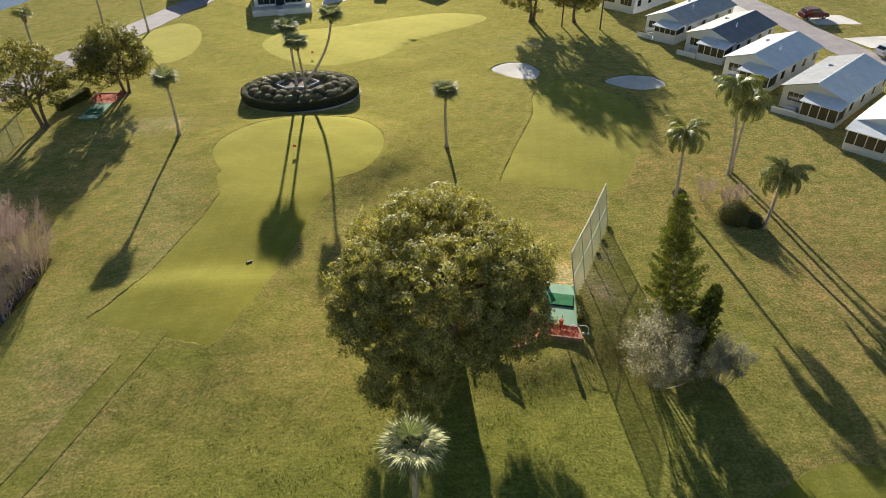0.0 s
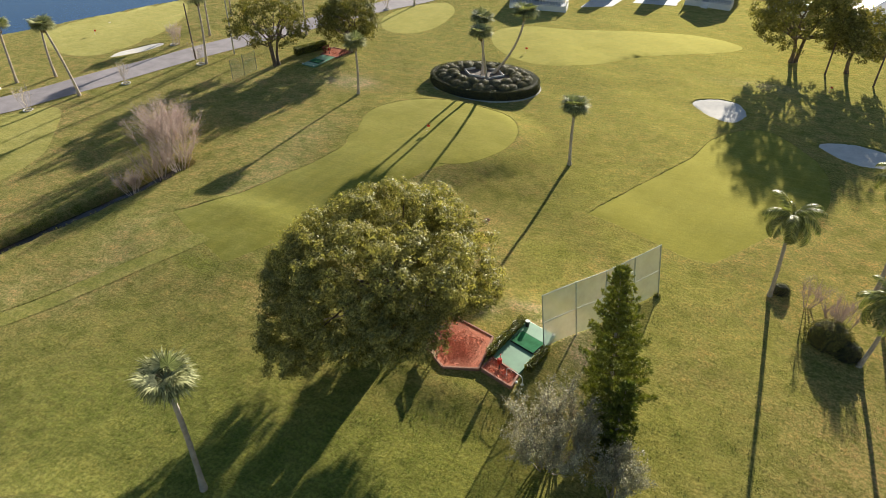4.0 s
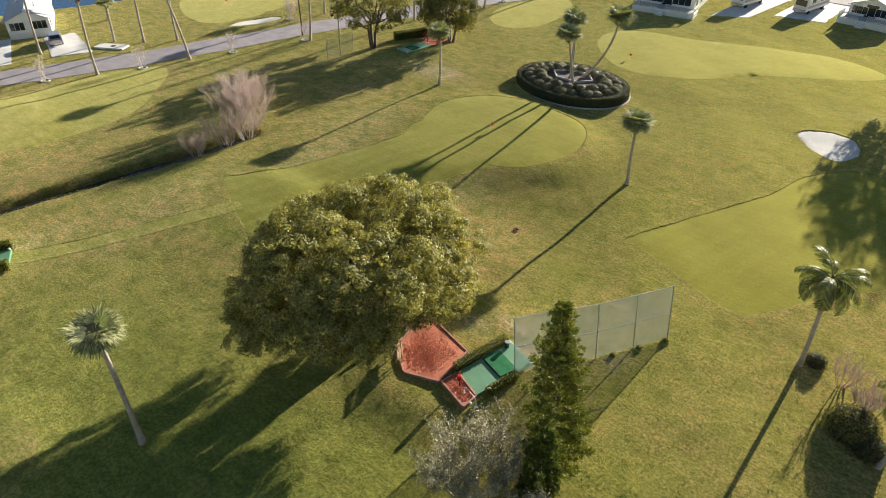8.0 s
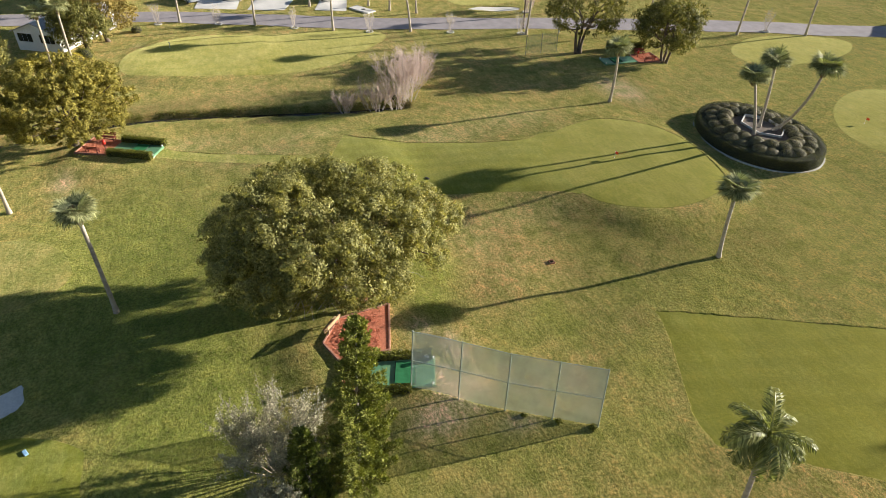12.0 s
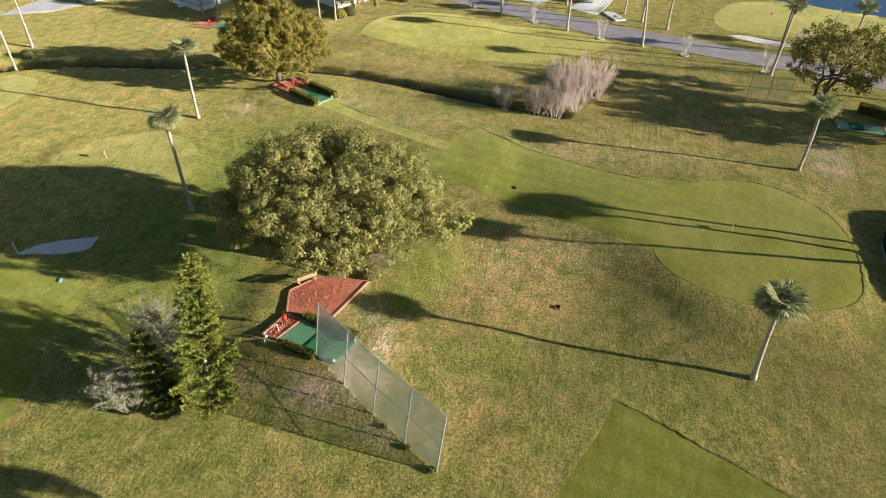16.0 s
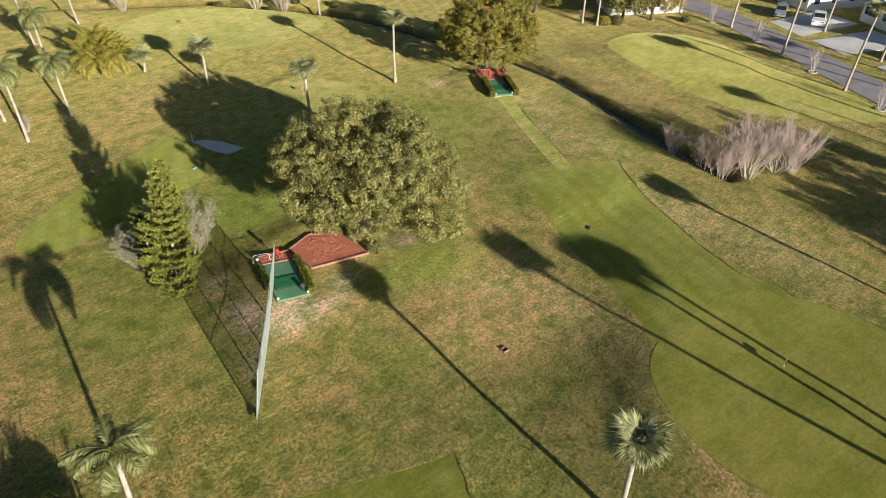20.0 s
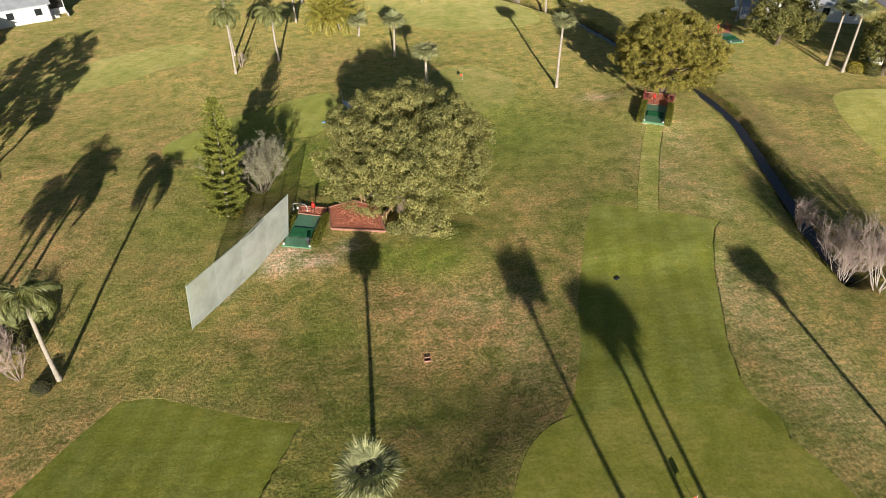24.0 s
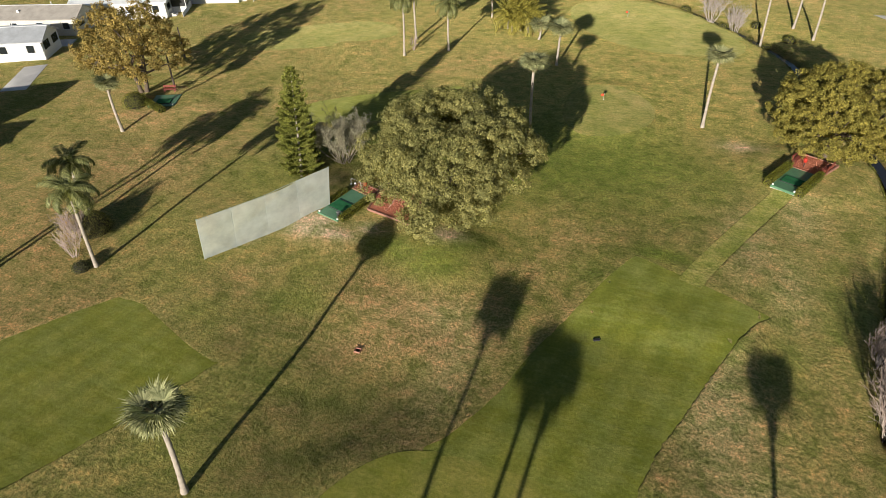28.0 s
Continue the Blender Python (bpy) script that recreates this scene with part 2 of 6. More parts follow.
M_PALMBARK = plain("palm_bark", (0.46, 0.4, 0.33), 0.9, vary=0.3, scale=2.5, relief=0.03, fine=9)
M_TWIG = plain("grey_twig", (0.56, 0.44, 0.385), 0.9, vary=0.25, scale=2)
M_TWIGDARK = plain("grey_brown_twig", (0.3, 0.25, 0.2), 0.9, vary=0.25, scale=2)
M_OAK = foliage("oak_leaf", (0.17, 0.173, 0.065), (0.41, 0.395, 0.16), (1.0, 0.95, 0.4), 0.55, 0.2, 0.4)
M_ROUND = foliage("round_tree_leaf", (0.16, 0.148, 0.035), (0.4, 0.34, 0.08), (1.0, 0.95, 0.3), 0.6, 0.15, 0.28)
M_RUST = foliage("rusty_leaf", (0.18, 0.145, 0.045), (0.46, 0.36, 0.12), (1.0, 0.88, 0.35), 0.6, 0.15, 0.32)
M_FAR = foliage("shade_tree_leaf", (0.1, 0.108, 0.035), (0.28, 0.265, 0.09), (1.0, 0.95, 0.3), 0.6, 0.2, 0.32)
M_PINE = foliage("pine_needle", (0.125, 0.15, 0.03), (0.33, 0.34, 0.076), (0.95, 1.0, 0.35), 0.5, 0.2, 0.12)
M_PINEDARK = foliage("dark_needle", (0.06, 0.08, 0.02), (0.17, 0.19, 0.045), (0.8, 1.0, 0.3), 0.5, 0.2, 0.25)
M_GREYLEAF = foliage("grey_leaf", (0.22, 0.22, 0.15), (0.5, 0.48, 0.37), (1.0, 0.95, 0.6), 0.5, 0.3, 0.25)
M_HEDGE = foliage("hedge_leaf", (0.075, 0.085, 0.01), (0.24, 0.24, 0.035), (1.0, 1.0, 0.3), 0.45, 0.4, 0.3)
M_BOX = foliage("clipped_leaf", (0.06, 0.065, 0.028), (0.14, 0.14, 0.06), (0.9, 1.0, 0.3), 0.6, 0.2, 0.22)
M_BOXBALL = foliage("clipped_ball_leaf", (0.17, 0.15, 0.095), (0.3, 0.265, 0.18), (0.9, 1.0, 0.4), 0.6, 0.2, 0.22)
M_SABAL = foliage("fan_palm_leaf", (0.18, 0.195, 0.09), (0.4, 0.4, 0.22), (0.9, 1.0, 0.4), 0.68, 0.15, 0.22)
M_SABALDRY = foliage("dry_palm_leaf", (0.17, 0.13, 0.075), (0.3, 0.24, 0.14), (1.0, 0.8, 0.5), 0.7, 0.2, 0.2)
M_QUEEN = foliage("feather_palm_leaf", (0.13, 0.15, 0.05), (0.34, 0.35, 0.16), (0.95, 1.0, 0.4), 0.45, 0.3, 0.38)
M_DATE = foliage("date_palm_leaf", (0.17, 0.17, 0.03), (0.42, 0.37, 0.08), (1.0, 0.95, 0.3), 0.5, 0.3, 0.28)
M_YELLOW = foliage("yellow_leaf", (0.3, 0.25, 0.02), (0.6, 0.5, 0.06), (1.0, 0.95, 0.3), 0.45, 0.4, 0.3)
# near-black colour painted in for shade inside shrubs, drain box and slab hole
M_CORE = plain("painted_inner_shade", (0.03, 0.028, 0.018), 0.95, vary=0.3)
M_STEEL = plain("galvanised_steel", (0.42, 0.43, 0.42), 0.45, 0.7, vary=0.15)
M_POSTPALE = plain("grey_green_post", (0.4, 0.46, 0.42), 0.6, 0.2, vary=0.15)
M_NET = netting("grey_green_netting", (0.76, 0.82, 0.79), 0.48)
M_NETTHIN = netting("thin_netting", (0.5, 0.62, 0.52), 0.72)
M_WHITE = plain("white_paint", (0.8, 0.8, 0.79), 0.5, vary=0.06, scale=1.0)
M_SIDING = plain("white_vinyl_siding", (0.86, 0.86, 0.85), 0.45, vary=0.06, scale=0.6, fine=6)
M_CREAM = plain("cream_siding", (0.74, 0.7, 0.6), 0.5, vary=0.08, scale=0.6, fine=6)
M_ROOFWHITE = plain("white_metal_roof", (0.84, 0.86, 0.88), 0.32, vary=0.12, scale=0.7, fine=8)
M_ROOFGREY = plain("grey_shingle", (0.45, 0.47, 0.5), 0.8, vary=0.2, scale=0.8, relief=0.01, fine=9)
M_ROOFDARK = plain("charcoal_shingle", (0.22, 0.235, 0.265), 0.8, vary=0.25, scale=0.8, relief=0.01, fine=9)
M_ROOFTAN = plain("tan_shingle", (0.46, 0.42, 0.37), 0.85, vary=0.2, scale=0.8, relief=0.01, fine=9)
M_SCREEN = clear_pane("dark_screen", (0.012, 0.012, 0.013), 0.35)
M_GLASS = clear_pane("window_glass", (0.02, 0.025, 0.03), 0.06)
M_LAKE = water("lake_water", (0.03, 0.075, 0.17), 0.12, 0.05)
M_DITCH = water("ditch_water", (0.025, 0.022, 0.022), 0.15, 0.01)
M_RED = plain("red_plastic", (0.62, 0.035, 0.02), 0.4, vary=0.15)
M_FLAG = plain("orange_red_cloth", (0.8, 0.09, 0.035), 0.8, vary=0.12)
M_WOOD = plain("bench_wood", (0.48, 0.32, 0.17), 0.7, vary=0.3, scale=5, fine=30)
M_REDWOOD = plain("dark_red_wood", (0.26, 0.06, 0.04), 0.7, vary=0.3, scale=5, fine=30)
M_TYRE = plain("tyre_rubber", (0.02, 0.02, 0.02), 0.8, vary=0.2)
M_CHROME = plain("alloy", (0.55, 0.55, 0.56), 0.3, 0.9, vary=0.08)
M_CARSILVER = plain("silver_car_paint", (0.5, 0.51, 0.53), 0.25, 0.5, vary=0.05)
M_CARWHITE = plain("white_car_paint", (0.78, 0.78, 0.77), 0.25, vary=0.04)
M_CARRED = plain("maroon_car_paint", (0.15, 0.02, 0.02), 0.25, 0.2, vary=0.06)
M_GOLFBLUE = plain("blue_marker", (0.3, 0.5, 0.75), 0.5, vary=0.1)
M_BLACK = plain("black_rubber", (0.03, 0.03, 0.032), 0.7, vary=0.2)
M_POLE = plain("creosoted_pole", (0.13, 0.1, 0.08), 0.9, vary=0.3)


# ---- mesh helpers ----
rng = np.random.default_rng(7)


def smooth_step(a, b, x):
    k = np.clip((x - a) / (b - a), 0, 1)
    return k * k * (3 - 2 * k)


def build_mesh(name, chunks, material, smooth=False):
    """One mesh from chunks of (vertices n x 3, faces m x k)."""
    verts, loops, sizes, base = [], [], [], 0
    for v, f in chunks:
        v, f = np.asarray(v, float).reshape(-1, 3), np.asarray(f, int)
        verts.append(v)
        loops.append((f + base).ravel())
        sizes.append(np.full(len(f), f.shape[1]))
        base += len(v)
    verts, loops, sizes = np.concatenate(verts), np.concatenate(loops), np.concatenate(sizes)
    me = bpy.data.meshes.new(name)
    me.vertices.add(len(verts))
    me.vertices.foreach_set("co", verts.astype(np.float32).ravel())
    me.loops.add(len(loops))
    me.loops.foreach_set("vertex_index", loops.astype(np.int32))
    me.polygons.add(len(sizes))
    me.polygons.foreach_set("loop_start", (np.cumsum(sizes) - sizes).astype(np.int32))
    me.polygons.foreach_set("use_smooth", np.full(len(sizes), smooth))
    me.update(calc_edges=True)
    me.validate()
    if material:
        me.materials.append(material)
    return me


def thing(name, m, label, category, group="", kind=""):
    ob = tagged(new(name), label, category, group, kind)
    ob.empty_display_size = 0.3
    ob.matrix_world = m
    return ob


def part(name, data, parent, label="", m=None):
    ob = new(name, data)
    ob.parent = parent
    if m is not None:
        ob.matrix_basis = m
    if label:
        tagged(ob, label)
    return ob


def box(x0, y0, z0, x1, y1, z1, bevel=0.0):
    """A box, its edges cut back by bevel."""
    if bevel <= 0:
        v = [(x, y, z) for z in (z0, z1) for y in (y0, y1) for x in (x0, x1)]
        return np.array(v, float), np.array([(0, 2, 3, 1), (4, 5, 7, 6), (0, 1, 5, 4), (2, 6, 7, 3), (0, 4, 6, 2), (1, 3, 7, 5)])
    bm = bmesh.new()
    bmesh.ops.create_cube(bm, size=1)
    bmesh.ops.scale(bm, vec=(x1 - x0, y1 - y0, z1 - z0), verts=bm.verts)
    bmesh.ops.translate(bm, vec=((x0 + x1) / 2, (y0 + y1) / 2, (z0 + z1) / 2), verts=bm.verts)
    bmesh.ops.bevel(bm, geom=bm.edges[:], offset=bevel, segments=1, affect="EDGES")
    bmesh.ops.triangulate(bm, faces=bm.faces[:])
    v = np.array([p.co[:] for p in bm.verts])
    bm.verts.index_update()
    f = np.array([[p.index for p in q.verts] for q in bm.faces])
    bm.free()
    return v, f


def tube(points, radii, sides=6, closed=True):
    """A tube along points; returns chunks."""
    pts = np.asarray(points, float)
    radii = np.broadcast_to(np.asarray(radii, float), (len(pts),))
    way = np.gradient(pts, axis=0)
    way /= np.linalg.norm(way, axis=1)[:, None] + 1e-9
    ref = np.array([1.0, 0, 0]) if abs(way[0][2]) > 0.8 else np.array([0, 0, 1.0])
    u = np.cross(way, ref)
    u /= np.linalg.norm(u, axis=1)[:, None] + 1e-9
    w = np.cross(way, u)
    a = np.arange(sides) * 2 * np.pi / sides
    ring = u[:, None] * np.cos(a)[None, :, None] + w[:, None] * np.sin(a)[None, :, None]
    v = (pts[:, None] + ring * radii[:, None, None]).reshape(-1, 3)
    f = [(i * sides + j, i * sides + (j + 1) % sides, (i + 1) * sides + (j + 1) % sides, (i + 1) * sides + j)
         for i in range(len(pts) - 1) for j in range(sides)]
    out = [(v, np.array(f))]
    if closed:
        n = len(v)
        for k, centre in ((0, pts[0]), (len(pts) - 1, pts[-1])):
            cap = np.vstack([v[k * sides:(k + 1) * sides], centre])
            out.append((cap, np.array([(j, (j + 1) % sides, sides) for j in range(sides)])))
    return out


def leaves(places, outward, length, width, spread=0.7, gen=rng, needle=False):
    """Small pointed leaves at places: blades facing outward, or needles pointing that way."""
    n = len(places)
    d = outward + gen.normal(0, spread, (n, 3))
    d /= np.linalg.norm(d, axis=1)[:, None] + 1e-9
    s = np.cross(d, gen.normal(0, 1, (n, 3)))
    s /= np.linalg.norm(s, axis=1)[:, None] + 1e-9
    if not needle:
        d = np.cross(d, s)
    k = gen.uniform(0.65, 1.3, (n, 1))
    l, w = length * k, width * k
    v = np.stack([places, places + d * l * 0.5 + s * w * 0.5, places + d * l, places + d * l * 0.5 - s * w * 0.5], 1)
    return v.reshape(-1, 3), np.arange(4 * n).reshape(-1, 4)


def ball(radius, rings=6, sides=10, squash=1.0):
    """A low ball, open at nothing."""
    v = [(0, 0, -radius * squash)]
    for i in range(1, rings):
        a = math.pi * i / rings - math.pi / 2
        v += [(radius * math.cos(a) * math.cos(b), radius * math.cos(a) * math.sin(b), radius * squash * math.sin(a))
              for b in (2 * math.pi * j / sides for j in range(sides))]
    v.append((0, 0, radius * squash))
    f3 = [(0, 1 + (j + 1) % sides, 1 + j) for j in range(sides)]
    top, last = len(v) - 1, 1 + (rings - 2) * sides
    f3 += [(top, last + j, last + (j + 1) % sides) for j in range(sides)]
    f4 = [(1 + i * sides + j, 1 + i * sides + (j + 1) % sides, 1 + (i + 1) * sides + (j + 1) % sides, 1 + (i + 1) * sides + j)
          for i in range(rings - 2) for j in range(sides)]
    v = np.array(v)
    return [(v, np.array(f3)), (v.copy(), np.array(f4))]


# ---- the lie of the land ----
DITCH = np.array([(16, -57), (2.4, -49.2), (-9.5, -41.8), (-19, -30), (-26, -18), (-28.2, -9), (-29.6, -1), (-31.4, 6),
                  (-33.3, 14), (-33.4, 22), (-31.6, 31), (-29.8, 40), (-28.6, 46), (-28.2, 51)], float)
SHORE = ((-105.0, 33.0), (27.0 / 81.6, 77.0 / 81.6))


def along_line(x, y, pts):
    """Distance to a polyline."""
    best = np.full(np.shape(x), 1e9)
    for a, b in zip(pts[:-1], pts[1:]):
        d = b - a
        k = np.clip(((x - a[0]) * d[0] + (y - a[1]) * d[1]) / (d @ d), 0, 1)
        best = np.minimum(best, np.hypot(x - a[0] - k * d[0], y - a[1] - k * d[1]))
    return best


def plateau(x, y, cx, cy, r0, r1, height):
    return height * (1 - smooth_step(r0, r1, np.hypot(x - cx, y - cy)))


def lie(x, y):
    """Height of the ground."""
    x, y = np.asarray(x, float), np.asarray(y, float)
    z = 0.06 * np.sin(x * 0.21 + 1.3) * np.cos(y * 0.19) + 0.045 * np.sin(x * 0.43 + y * 0.31 + 0.8 * np.sin(y * 0.13))
    z = z + 0.025 * np.sin(y * 0.95 + 1.7 * np.sin(x * 0.31)) * np.sin(x * 0.37 + 0.4) + 0.012 * np.sin(y * 1.9 + x * 0.7) * np.cos(x * 1.1)
    e = np.sqrt(((x + 6) / 10.6) ** 2 + ((y - 70.2) / 8.4) ** 2)
    tail = np.clip((-0.42 * (x + 6) - 0.9 * (y - 70.2)) / (np.hypot(x + 6, y - 70.2) + 1e-6), 0, 1) ** 3
    z = z + 0.6 * (1 - smooth_step(0.98, 1.45 + 1.6 * tail, e)) + 0.12 * np.exp(-((x + 2) ** 2 + (y - 72) ** 2) / 18)
    z = z - 0.5 * np.exp(-((x - 7.1) ** 2 + (y - 56.5) ** 2) / (2 * 4.2 ** 2))
    z = z + plateau(x, y, 13.6, 38.2, 4.5, 9.0, 0.5) + plateau(x, y, -15, 41, 5, 9, 0.1)
    z = z + plateau(x, y, -25, 18, 4, 7.5, 0.4) + plateau(x, y, -33, 86, 4, 8, 0.25) + plateau(x, y, 50, 24, 4, 8, 0.25)
    z = z + plateau(x, y, -52, 28, 8, 13, 0.35) + plateau(x, y, -3, 8, 7, 11, 0.3) + plateau(x, y, 3, 110, 13, 20, 0.2)
    z = z + 0.32 * smooth_step(26, 39, y) * (1 - smooth_step(45.6, 48.6, y)) * smooth_step(-23.5, -20, x) * (1 - smooth_step(-9, -5.5, x))
    z = z + plateau(x, y, 4.6, 42.6, 1.0, 5.5, 0.55)
    z = z - 1.2 * np.exp(-(along_line(x, y, DITCH) / 0.95) ** 4)
    z = z - 0.22 * np.exp(-(along_line(x, y, DITCH) / 2.4) ** 2)
    for cx, cy, r in ((24.6, 92.3, 3.0), (40.4, 85.2, 3.4), (10.9, 12.2, 2.4), (-62.3, 78, 3), (-79.4, 88, 2)):
        z = z - 0.18 * np.exp(-((x - cx) ** 2 + (y - cy) ** 2) / (r * r))
    shore = (x - SHORE[0][0]) * SHORE[1][1] - (y - SHORE[0][1]) * SHORE[1][0]
    return z - 1.6 * smooth_step(0.6, -1.0, shore)


def gz(x, y):
    return float(lie(x, y))


def outline(pts, steps=6, jitter=0.08, seed=1):
    """A closed smooth curve through pts, slightly uneven."""
    p = np.array(pts, float)
    n = len(p)
    out = []
    for i in range(n):
        a, b, c, d = p[i - 1], p[i], p[(i + 1) % n], p[(i + 2) % n]
        for k in np.arange(steps) / steps:
            out.append(0.5 * (2 * b + (c - a) * k + (2 * a - 5 * b + 4 * c - d) * k ** 2 + (3 * b - a - 3 * c + d) * k ** 3))
    out = np.array(out)
    return out + np.random.default_rng(seed).normal(0, jitter, out.shape)


MOWN = []


def within(ring, g):
    inside = np.zeros(len(g), bool)
    for a, b in zip(ring, np.roll(ring, -1, 0)):
        cross = (a[1] > g[:, 1]) != (b[1] > g[:, 1])
        inside ^= cross & (g[:, 0] < (b[0] - a[0]) * (g[:, 1] - a[1]) / (b[1] - a[1] + 1e-12) + a[0])
    return inside


def sheet(name, ring, lift, material, step=1.1, label="", category="", kind="structure", parent=None):
    """A sheet that follows the ground inside ring, its rim turned down."""
    from mathutils.geometry import delaunay_2d_cdt
    ring = np.asarray(ring, float)
    x0, y0 = ring.min(0)
    x1, y1 = ring.max(0)
    gx, gy = np.meshgrid(np.arange(x0, x1, step), np.arange(y0, y1, step))
    g = np.stack([gx.ravel(), gy.ravel()], 1)
    inside = within(ring, g)
    MOWN.append(ring)
    close = np.linalg.norm(g[:, None] - ring[None], axis=2).min(1) > step * 0.45
    pts = np.vstack([ring, g[inside & close]])
    n = len(ring)
    v2, _, faces, *_ = delaunay_2d_cdt([Vector(p) for p in pts], [], [list(range(n))], 1, 1e-5)
    v = np.array([(p[0], p[1], 0) for p in v2])
    v[:, 2] = lie(v[:, 0], v[:, 1]) + lift
    v[:n, 2] -= min(0.85 * lift, 0.03)
    low = np.column_stack([ring, lie(ring[:, 0], ring[:, 1]) - 0.1])
    high = np.column_stack([ring, lie(ring[:, 0], ring[:, 1]) + lift - min(0.85 * lift, 0.03)])
    rim = np.array([(i, (i + 1) % n, n + (i + 1) % n, n + i) for i in range(n)])
    tri = np.array([tuple(f) for f in faces if len(f) == 3])
    a, b, c = v[tri[:, 0]], v[tri[:, 1]], v[tri[:, 2]]
    flip = np.cross(b - a, c - a)[:, 2] < 0
    tri[flip] = tri[flip][:, ::-1]
    me = build_mesh(name, [(v, tri), (np.vstack([low, high]), rim)], material, True)
    if parent:
        return part(name, me, parent, label)
    return tagged(new(name, me), label, category, kind=kind)


def strip(name, pts, width, lift, material, label, category, steps=8, kind="structure"):
    """A band of even width along a line, following the ground."""
    p = np.array(pts, float)
    k = np.linspace(0, len(p) - 1, (len(p) - 1) * steps + 1)
    line = np.column_stack([np.interp(k, range(len(p)), p[:, i]) for i in (0, 1)])
    for _ in range(steps):
        line[1:-1] = (line[:-2] + 2 * line[1:-1] + line[2:]) / 4
    d = np.gradient(line, axis=0)
    side = np.column_stack([-d[:, 1], d[:, 0]]) / np.linalg.norm(d, axis=1)[:, None]
    if name == "grass_path":
        MOWN.append(np.vstack([line + side * width / 2, (line - side * width / 2)[::-1]]))
    cols = 5
    v = []
    for s in np.linspace(-0.5, 0.5, cols):
        q = line + side * width * s
        v.append(np.column_stack([q, lie(q[:, 0], q[:, 1]) + lift]))
    n = len(line)
    v = np.concatenate(v)
    f = [(c * n + i, (c + 1) * n + i, (c + 1) * n + i + 1, c * n + i + 1) for c in range(cols - 1) for i in range(n - 1)]
    return tagged(new(name, build_mesh(name, [(v, np.array(f)[:, ::-1])], material, True)), label, category, kind=kind)


# ground: one sheet, fine where the camera looks and coarse beyond
def axis(a, b, step):
    core = np.arange(a, b, step)
    grow = np.cumsum(1.0 * 1.35 ** np.arange(20))
    return np.concatenate([(a - grow)[::-1], core, b + grow])


